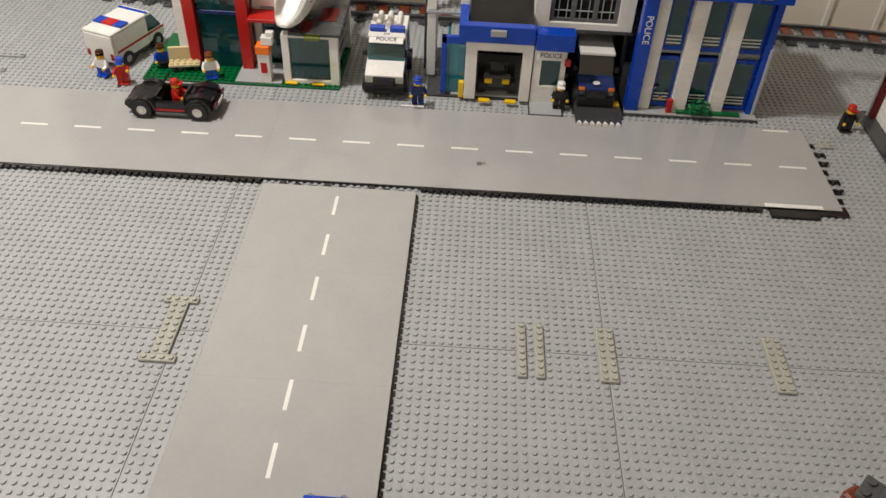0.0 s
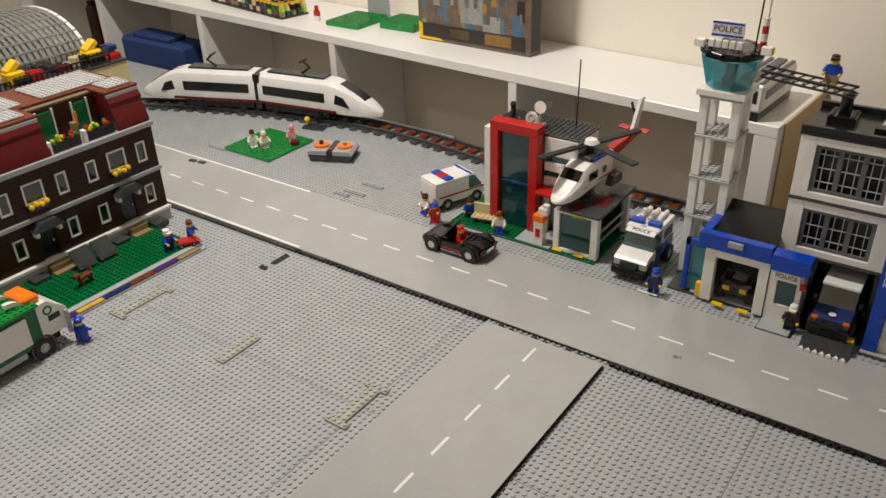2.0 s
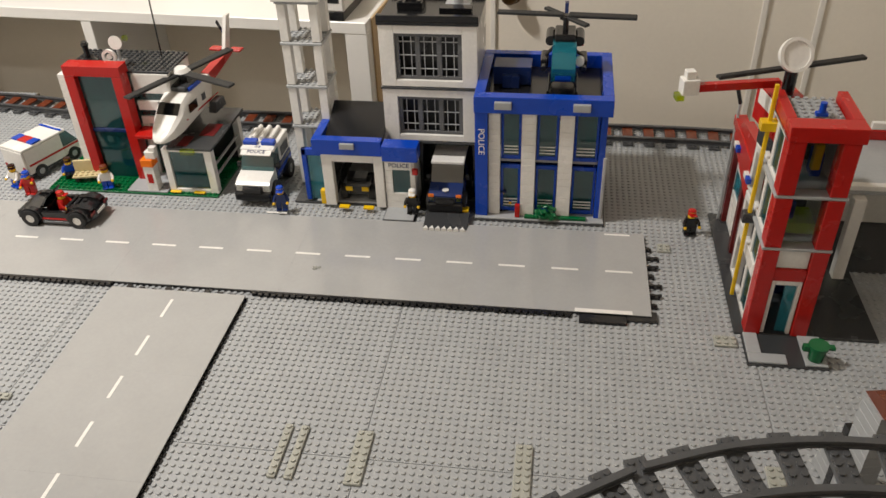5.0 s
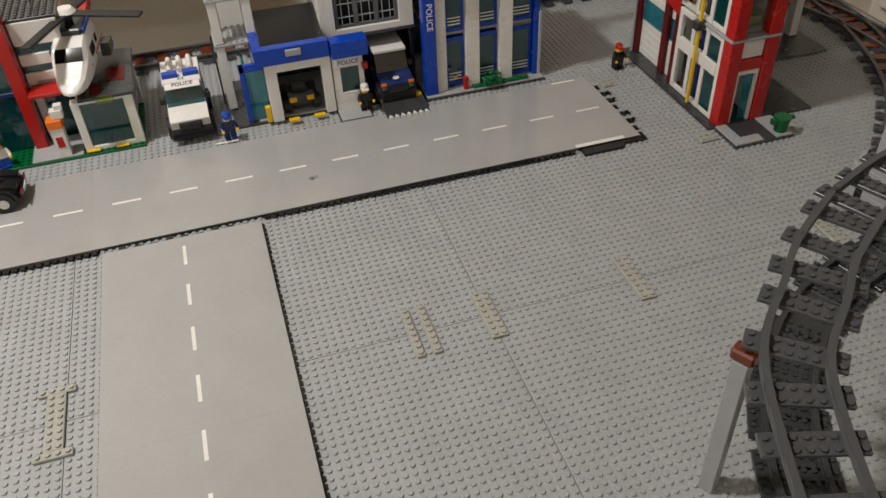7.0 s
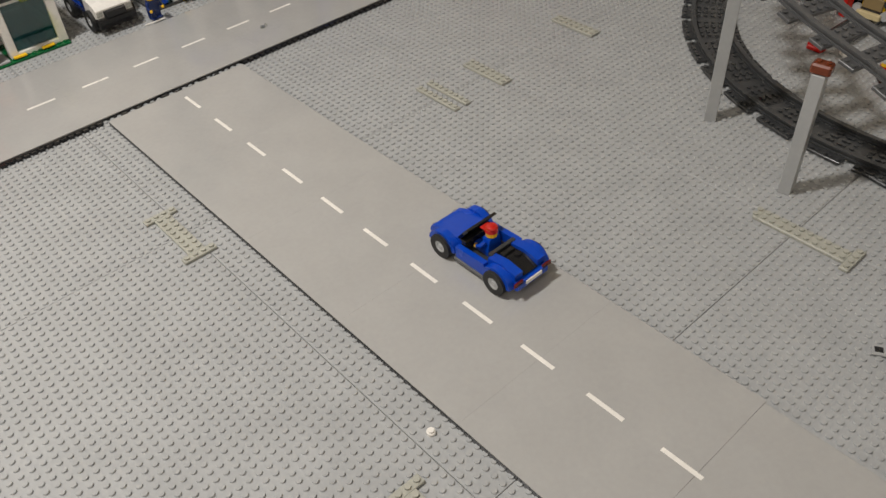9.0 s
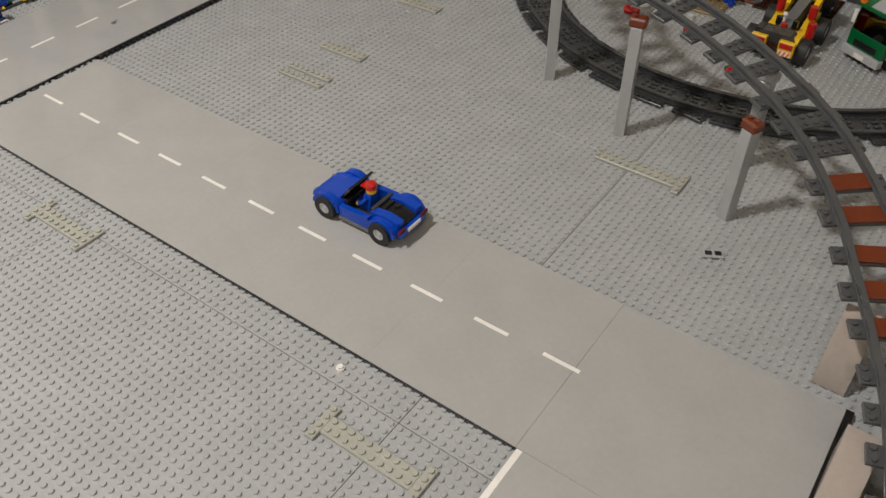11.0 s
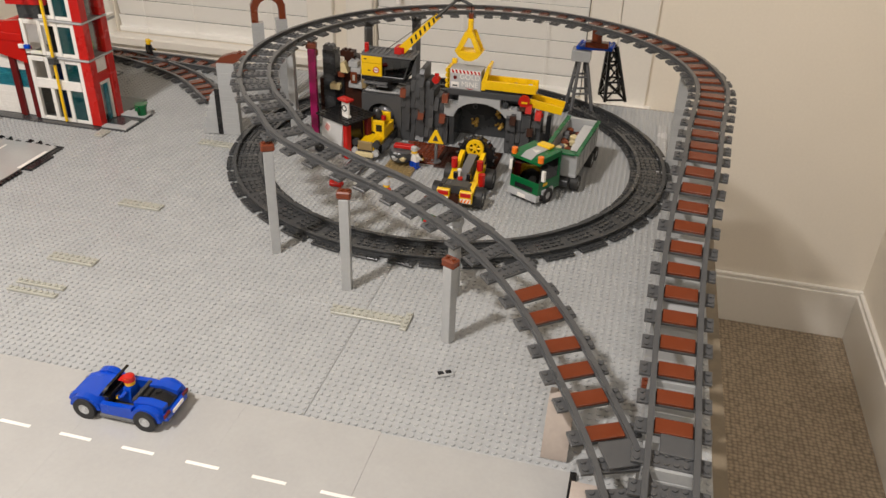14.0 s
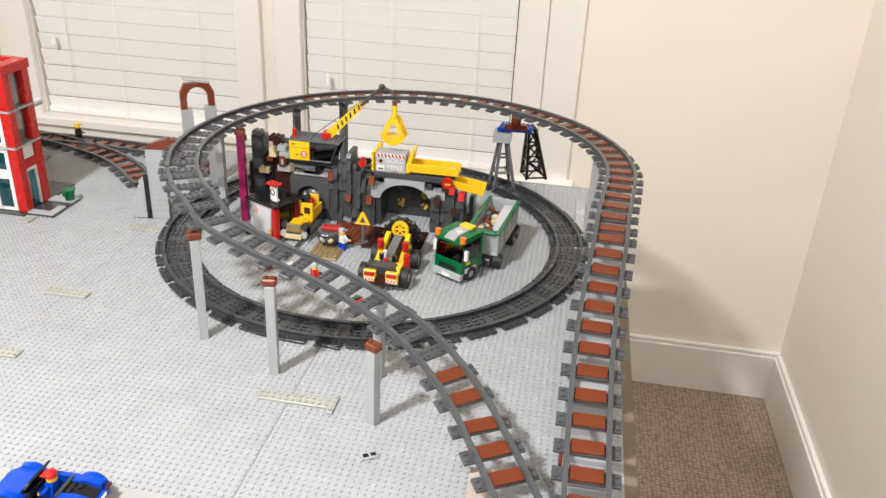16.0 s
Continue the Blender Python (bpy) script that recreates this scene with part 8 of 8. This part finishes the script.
part("handle", G().bar((-1.6, 0.6, 1.0), (-3.6, 0.6, 2.8), 0.15).bar((-1.6, -0.6, 1.0), (-3.6, -0.6, 2.8), 0.15).bar((-3.6, -0.6, 2.8), (-3.6, 0.6, 2.8), 0.15), BLACK, mw)
for x in (-1.2, 1.2):
    for y in (-1.5, 1.2):
        wheel(mw, x, y, 0.45, 0.45, 0.3)
g = G().box(-1.4, -0.6, 0.9, 1.4, 0.6, 1.8, 0.2).box(1.2, -0.5, 1.7, 2.4, 0.5, 2.6, 0.2).box(-1.8, -0.2, 1.6, -1.3, 0.2, 2.3)
for x in (-1.3, 0.9):
    for y in (-0.55, 0.15):
        g.box(x, y, 0, x + 0.4, y + 0.4, 0.95)
solid("toy_dog", g, BROWN, "small reddish brown toy dog on the lawn", "toy dog", at(-78.0, -25.0, 1.06, -80))
solid("bin_bag", G().ball(0, 0, 0.9, 0.9, 10).cyl(0, 0, 1.6, 0.3, 0.5, 8), BLACK, "round black toy kettle grill on the lawn", "grill", at(-80.6, -33.6, 1.06))
for y in (-21.6, -17.2):
    solid("solar_panel", G().put(pose(0, 0, 1.75, 0, 50, 0)).box(-2.1, -1.9, 0, 2.1, 1.9, 0.4).box(-1.7, -1.5, 0.4, 1.7, 1.5, 0.5), DARK, "dark grey sloping panel by the cellar wall", "panel", at(-83.4, y, 1.06, 0), "sloping panels")

# ---- train, green plate and battery box ----
def coach(m, label, nose):
    """A coach that points along its x axis; nose closes its front."""
    c = thing("train_coach", label, "toy train", m, "train")
    L0, L1 = -11.0, (9.0 if nose else 16.0)
    sec = [(-3.4, 2.6), (3.4, 2.6), (3.6, 4.2), (3.5, 7.2), (2.9, 9.0), (1.8, 9.8), (-1.8, 9.8), (-2.9, 9.0), (-3.5, 7.2), (-3.6, 4.2)]
    g = G().prism(sec, "x", L0, L1)
    if nose:
        rows = [(9.0, 1.0, 1.0), (12, 0.97, 0.9), (15.5, 0.86, 0.67), (18.5, 0.68, 0.44), (20.6, 0.42, 0.27), (21.6, 0.16, 0.15)]
        v, n = [], len(sec)
        for x, sy, sz in rows:
            v += [(x, a * sy, 2.2 + (b_ - 2.2) * sz) for a, b_ in sec]
        f = [(i * n + k, i * n + (k + 1) % n, (i + 1) * n + (k + 1) % n, (i + 1) * n + k) for i in range(len(rows) - 1) for k in range(n)]
        f.append(tuple(range((len(rows) - 1) * n, len(rows) * n)))
        g.add(v, f)
    part("body", g, WHITE, c)
    for s in (-1, 1):
        part("window_band", G().box(L0 + 1.5, s * 3.5, 5.0, L1 - 1, s * 3.66, 7.2, 0.02), TDARK if False else BLACK, c, "dark window band")
        part("stripe", G().box(L0, s * 3.5, 2.7, (L1 + 2 if nose else L1), s * 3.64, 3.3, 0.01), DRED, c)
        if nose:
            part("side_window", G().prism([(10.5, 5.0), (14.5, 4.4), (13.0, 6.6), (11, 7.2)], "y", s * 3.1, s * 3.52), BLACK, c)
    if nose:
        part("windscreen", G().prism([(11.4, 9.35), (12.2, 9.18), (15.5, 7.45), (17.8, 6.05), (17.8, 5.6), (15.5, 6.9), (12, 8.6)], "y", -1.45, 1.45), BLACK, c, "black sloping windscreen")
    part("roof_gear", G().box(L0 + 2, -1.6, 9.82, L1 - 2, 1.6, 10.3), DARK, c)
    part("pantograph", G().bar((0, 0, 10.3), (2.4, 0, 11.8), 0.25).bar((2.4, 0, 11.8), (0.6, 0, 13.2), 0.25).bar((0.6, -1.4, 13.2), (0.6, 1.4, 13.2), 0.25), BLACK, c)
    part("underframe", G().box(L0 + 1, -2.8, 0.9, L1 - 0.5, 2.8, 2.58), BLACK, c)
    for x in (L0 + 4, L1 - 4):
        for y in (-2.9, 2.3):
            wheel(c, x, y, 1.2, 1.1, 0.6, "y", DARK)
    if not nose:
        part("bellows", G().box(L1, -3.0, 2.4, L1 + 1.4, 3.0, 9.4), BLACK, c)


coach(at(-104.5, 61.0, 1.2, 9.7) @ Matrix.Scale(1.12, 4), "white toy express coach with red stripe and pointed nose", True)
coach(at(-129.8, 53.8, 1.2, 201.6) @ Matrix.Scale(1.12, 4), "white toy express coach with red stripe on the track", True)
solid("coach_bellows", G().box(-0.85, -3.2, 1, 0.85, 3.2, 9.6), BLACK, "black bellows between the two coaches", "toy train", at(-117.3, 58.5, 1.2, 15) @ Matrix.Scale(1.12, 4), "train")
g = G().brick(-8, -8, 0.0, 8, 8, 0.4)
solid("green_plate", g, BGREEN, "bright green square plate on the baseplate", "plate", at(-99.0, 41.2, 0.22, 0))
bb = thing("battery_box", "grey toy remote control with two orange dials", "remote control", at(-79.6, 44.2, 0.22, 24) @ Matrix.Scale(0.86, 4))
part("body", G().prism([(-6.4, 2.0), (6.4, 2.0), (6.4, 2.5), (5.6, 3.2), (-5.6, 3.2), (-6.4, 2.5)], "y", -4, 4), GREY, bb)
part("lower_shell", G().prism([(-5.8, 0.4), (5.8, 0.4), (6.4, 1.98), (-6.4, 1.98)], "y", -3.9, 3.9), DARK, bb, "dark grey lower shell")
part("foot", G().box(-6, -3.8, 0, 6, 3.8, 0.42), DARK, bb)
part("bridge", G().box(-0.9, -4.05, 0.8, 0.9, 4.05, 3.3), BLACK, bb)
for x in (-3.4, 3.4):
    d = part("dial", G().cyl(x, 0, 3.2, 2.2, 0.6, 24), ORANGE, bb)
    part("knob", G().cyl(x, 0, 3.8, 0.6, 0.9, 12), BLACK if x < 0 else GREY, d)
part("button", G().box(-0.5, -3.2, 3.32, 0.5, -2.4, 3.6), RED, bb)
solid("red_bag", G().box(-1.0, -0.8, 0, 1.0, 0.8, 1.2, 0.2), DRED, "small red toy case on the green plate", "toy part", at(-92.4, 44.0, 0.85, 30))
sw = thing("switch_lever", "dark grey switch stand with yellow lever knob", "switch", at(-97.2, 56.2, 0.22, 14))
part("plate", G().brick(-3, -1.5, 0, 3, 1.5, 0.5), DARK, sw)
part("knob", G().cyl(-2, 0, 0.6, 0.35, 1.0, 8).ball(-2, 0, 2.2, 0.8, 10), YELLOW, sw)


# ---- glazed station hall behind the town house ----
def station_hall():
    s = thing("station_hall", "toy railway hall with clear ribbed barrel roof", "toy building", at(-142, -12))
    part("base", G().box(-24, -42, 0.1, 18, 34, 2.0), GREY, s)
    part("wall", courses(G(), 14, -40, 2.0, 16, 32, 17), TAN, s)
    part("wall", courses(G(), -22, -40, 2.0, -20, 32, 17), TAN, s)
    part("ledge", G().box(13, -40, 17.05, 21, 33, 24), TAN, s)
    part("ledge_top", G().box(12.6, -40, 24.02, 21.2, 33, 24.6), DARK, s)
    part("deck", G().box(-21, -40, 17.05, 12.9, 30, 25.3), DARK, s)
    n = 46
    for k in range(n):
        y = -38 + 66 * k / (n - 1)
        arc = [(-4 - 17 * math.cos(math.pi * j / 14), 25.4 + 9.2 * math.sin(math.pi * j / 14)) for j in range(15)]
        inner = [(-4 - 16.4 * math.cos(math.pi * j / 14), 25.4 + 8.7 * math.sin(math.pi * j / 14)) for j in range(14, -1, -1)]
        part("roof_rib", G().prism(arc + inner, "y", y, y + 0.85), TFROST if k < n - 1 else WHITE, s, "cloudy clear rib" if k < n - 1 else "white end rib")
    for j in range(1, 14):
        a = math.pi * (j + 0.2) / 14
        x, z = -4 - 16.8 * math.cos(a), 25.4 + 8.95 * math.sin(a)
        part("roof_purlin", G().box(x - 0.4, -38, z - 0.2, x + 0.4, 28.8, z + 0.2, 0.05), TFROST, s)
    rnd = random.Random(12)
    for k in range(60):
        mat = (DARK, BLACK, DRED, DARK, GREY, BLACK, DARK, RED, BLACK, TAN)[k % 10]
        y, x = rnd.uniform(-38, 31), rnd.uniform(13.5, 18.5)
        part("ledge_piece", G().brick(x - 1, y - 1, 24.62, x + 1, y + rnd.choice((1, 2, 3)), 25.2 + rnd.uniform(0.2, 1.6)), mat, s)
    for y in range(-36, 30, 6):
        g = G().box(20.2, y, 26.2, 20.6, y + 5.2, 26.5, 0.03).box(20.2, y, 24.62, 20.6, y + 5.2, 24.9, 0.03)
        for q in range(5):
            g.box(20.25, y + 0.1 + 1.2 * q, 24.9, 20.55, y + 0.5 + 1.2 * q, 26.2, 0.03)
        part("fence", g, BLACK, s, "black lattice fence")
    for y in (2.0, 8.0, 27.0):
        part("yellow_machine", G().box(15, y - 2, 24.62, 18.4, y + 2, 27.4, 0.4).put(pose(16.6, y, 27.4, 35, 0, 0)).box(-1.2, -1.4, -0.2, 1.2, 2.2, 1.4, 0.3), YELLOW, s)
    part("blue_gate", G().box(14, 31, 22.5, 18, 31.6, 27).box(14.6, 31.6, 26, 17.6, 33.4, 27.2), DBLUE, s)


station_hall()

# ---- things on and in the shelf ----
SZ = 18.92
fig = thing("doll_display", "dark plate crowded with small toy dolls on the shelf", "toy dolls", at(-150.6, 90.4, SZ, -10))
part("plate", G().brick(-20, -5, 0, 20, 5, 0.4), DARK, fig)
rnd = random.Random(2)
cols = [DRED, DBROWN, WHITE, BLACK, GREEN, BLACK, TAN, DARK, DBLUE, BROWN, DTAN, SILVER, LIME]
for i in range(20):
    for j in range(5):
        x, y = -19 + 2 * i + rnd.uniform(-0.2, 0.2), -4 + 2 * j
        g = G().use(0).box(x - 0.9, y - 0.5, 0.62, x + 0.9, y + 0.5, 2.1).use(1).prism([(x - 0.95, 2.12), (x + 0.95, 2.12), (x + 0.7, 3.6), (x - 0.7, 3.6)], "y", y - 0.5, y + 0.5).use(2).cyl(x, y, 3.62, 0.62, 1.0, 10).use(3).ball(x, y, 4.7, 0.68, 8, 0.6)
        part("display_doll", g, [rnd.choice(cols), rnd.choice(cols), SKIN, rnd.choice(cols)], fig)
for x0, y0, x1, y1, h in ((-116, 84, -104, 98, 1.2), (-100, 89, -88, 99, 2.0)):
    cx, cy = (x0 + x1) / 2, (y0 + y1) / 2
    solid("green_plate", G().brick(round(x0 - cx), round(y0 - cy), 0, round(x1 - cx), round(y1 - cy), h), BGREEN, "thick bright green plate lying on the shelf", "plate", at(cx, cy, SZ))
solid("grey_panel", G().prism([(-4, 0), (4, 0), (4, 5), (3, 7), (-3, 7), (-4, 5)], "y", -0.5, 0.5), GREY, "rounded grey panel leaning on the shelf back", "panel", at(-108, 98.8, SZ, SKEW))
solid("toy_doll", G().box(-0.9, -0.5, 0, 0.9, 0.5, 1.5).use(1).box(-0.9, -0.5, 1.52, 0.9, 0.5, 3).cyl(0, 0, 3.02, 0.6, 1.4, 10), [WHITE, RED], "small red and white toy doll on the shelf", "toy doll", at(-121.5, 86.5, SZ), "toy dolls")
bx = thing("picture_box", "cardboard toy box printed with a desert city scene", "box", at(-66, 87.6, SZ, -2))
CARD = paint("printed_card", (0.15, 0.11, 0.08), 0.45, 0.35, 0.0, 40, 120)
part("carton", G().box(-17.5, -2.5, 0, 17.5, 2.5, 46, 0.1), CARD, bx)
rnd = random.Random(9)
tints = [paint("print_tint", c, 0.45, 0.2, 0.0, 60, 200) for c in ((0.3, 0.2, 0.1), (0.08, 0.14, 0.22), (0.03, 0.025, 0.02), (0.3, 0.3, 0.28), (0.1, 0.17, 0.22), (0.36, 0.2, 0.06), (0.18, 0.12, 0.08))]
for k in range(150):
    x, z, w, h = rnd.uniform(-16.5, 15), rnd.uniform(0.8, 42), rnd.uniform(0.6, 3.2), rnd.uniform(1.0, 6)
    part("printed_shape", G().box(x, -2.53 - 0.0006 * k, z, min(x + w, 17.2), -2.51, min(z + h, 45.5), 0), tints[k % 7], bx)
for x, z, w, h, k in ((-3.5, 6, 7, 26, 3), (-2.2, 10, 1.4, 8, 2), (0.8, 10, 1.4, 8, 2), (-2.6, 20, 5.2, 3, 4), (-5, 30, 10, 3.4, 1), (-2.8, 33.4, 5.6, 6, 3), (-1.2, 39.4, 2.4, 4, 2), (-16, 1, 32, 3.6, 2), (4, 1.4, 8, 2.8, 5), (-7, 1.6, 6, 2.4, 0)):
    part("printed_tower", G().box(x, -2.68, z, x + w, -2.63 - 0.002 * k, z + h, 0), tints[k], bx)
part("yellow_corner", G().prism([(-17.3, 0.3), (-9, 0.3), (-17.3, 5)], "y", -2.64, -2.6), YELLOW, bx)
part("side_print", G().box(17.52, -2.2, 1, 17.56, 2.2, 44, 0), tints[2], bx)
ct = thing("toy_coach", "white toy railway coach standing on the shelf", "toy train", at(9.6, 77.5, SZ, 86))
part("body", G().box(-9.5, -3, 1.8, 9.5, 3, 7.4, 0.4), WHITE, ct)
part("window_band", G().box(-8, -3.06, 4.2, 8, -3.01, 6.0, 0.01).box(-8, 3.01, 4.2, 8, 3.06, 6.0, 0.01).box(-9.56, -2, 3.6, -9.51, 2, 6.2, 0.01), BLACK, ct)
part("roof", G().box(-9, -1.0, 7.42, 9, 1.0, 7.9).box(-9, -2.6, 7.42, 9, -1.8, 7.8).box(-9, 1.8, 7.42, 9, 2.6, 7.8), DARK, ct)
part("underframe", G().box(-9.3, -2.6, 0, 9.3, 2.6, 1.78), BLACK, ct)
for x, y, sx, sy, sz, mat, lab in ((-199, 88, 17, 6, 41, BLUECLOTH, "dark blue cloth bag in a shelf compartment"), (-240, 90, 2.5, 3, 48, DBROWN, "brown toy figure stand in a shelf compartment"), (-248, 90, 7, 6, 10, GREY, "grey box in a shelf compartment")):
    solid("stored_item", G().box(-sx, -sy, 0, sx, sy, sz, 1.0).box(-sx * 0.7, -sy * 0.7, sz + 0.02, sx * 0.5, sy * 0.6, sz + 1.6, 0.4), mat, lab, "stored item", at(x, y, -37.5))
for x, y, sx, sy, sz, mat, lab in ((-188, 93, 8, 5, 2.4, WHITE, "white toy boat hull on the shelf"), (-214, 95, 12, 4, 4, SILVER, "grey toy parts tray on the shelf"), (-240, 96, 5, 4, 6, DARK, "dark toy vehicle on the shelf")):
    solid("shelf_item", G().box(-sx, -sy, 0, sx, sy, sz * 0.5, 0.4).box(-sx * 0.8, -sy * 0.7, sz * 0.5, sx * 0.7, sy * 0.7, sz, 0.3), mat, lab, "toy", at(x, y, SZ))
lc = thing("low_cabinet", "light grey low cabinet at the far end of the room", "cabinet", at(-300, 28, Z_F))
part("carcass", G().box(-20, -34, 0, 20, 34, 84.9, 0.5), paint("grey_cabinet_paint", (0.45, 0.45, 0.44), 0.45), lc)
part("door", G().box(20.02, -32, 4, 21, -1, 82, 0.3), paint("grey_cabinet_front", (0.47, 0.47, 0.46), 0.45), lc)
part("door", G().box(20.02, 1, 4, 21, 32, 82, 0.3), paint("grey_cabinet_front", (0.47, 0.47, 0.46), 0.45), lc)
cb = thing("blue_drawers", "pale blue chest of drawers standing on a low cabinet", "drawers", at(-304, 27, Z_F + 85))
part("carcass", G().box(-14, -30, 0, 10, 30, 96, 0.5), paint("pale_blue_paint", (0.12, 0.21, 0.36), 0.45), cb)
for k in range(4):
    part("drawer", G().box(10.02, -28, 3 + 23 * k, 11.2, 28, 24 + 23 * k, 0.4), paint("pale_blue_front", (0.13, 0.22, 0.38), 0.45), cb)
for x, y in ((-69.0, 0), (152.0, 0), (-200, 0)):
    lp = thing("downlight", "round white ceiling downlight", "lamp", at(x, (-69, -150, 0)[(-69.0, 152.0, -200).index(x)], Z_C - 1.5))
    part("trim_ring", G().ring(0, 0, 0, 21, 19, 1.5, 32), TRIM, lp)
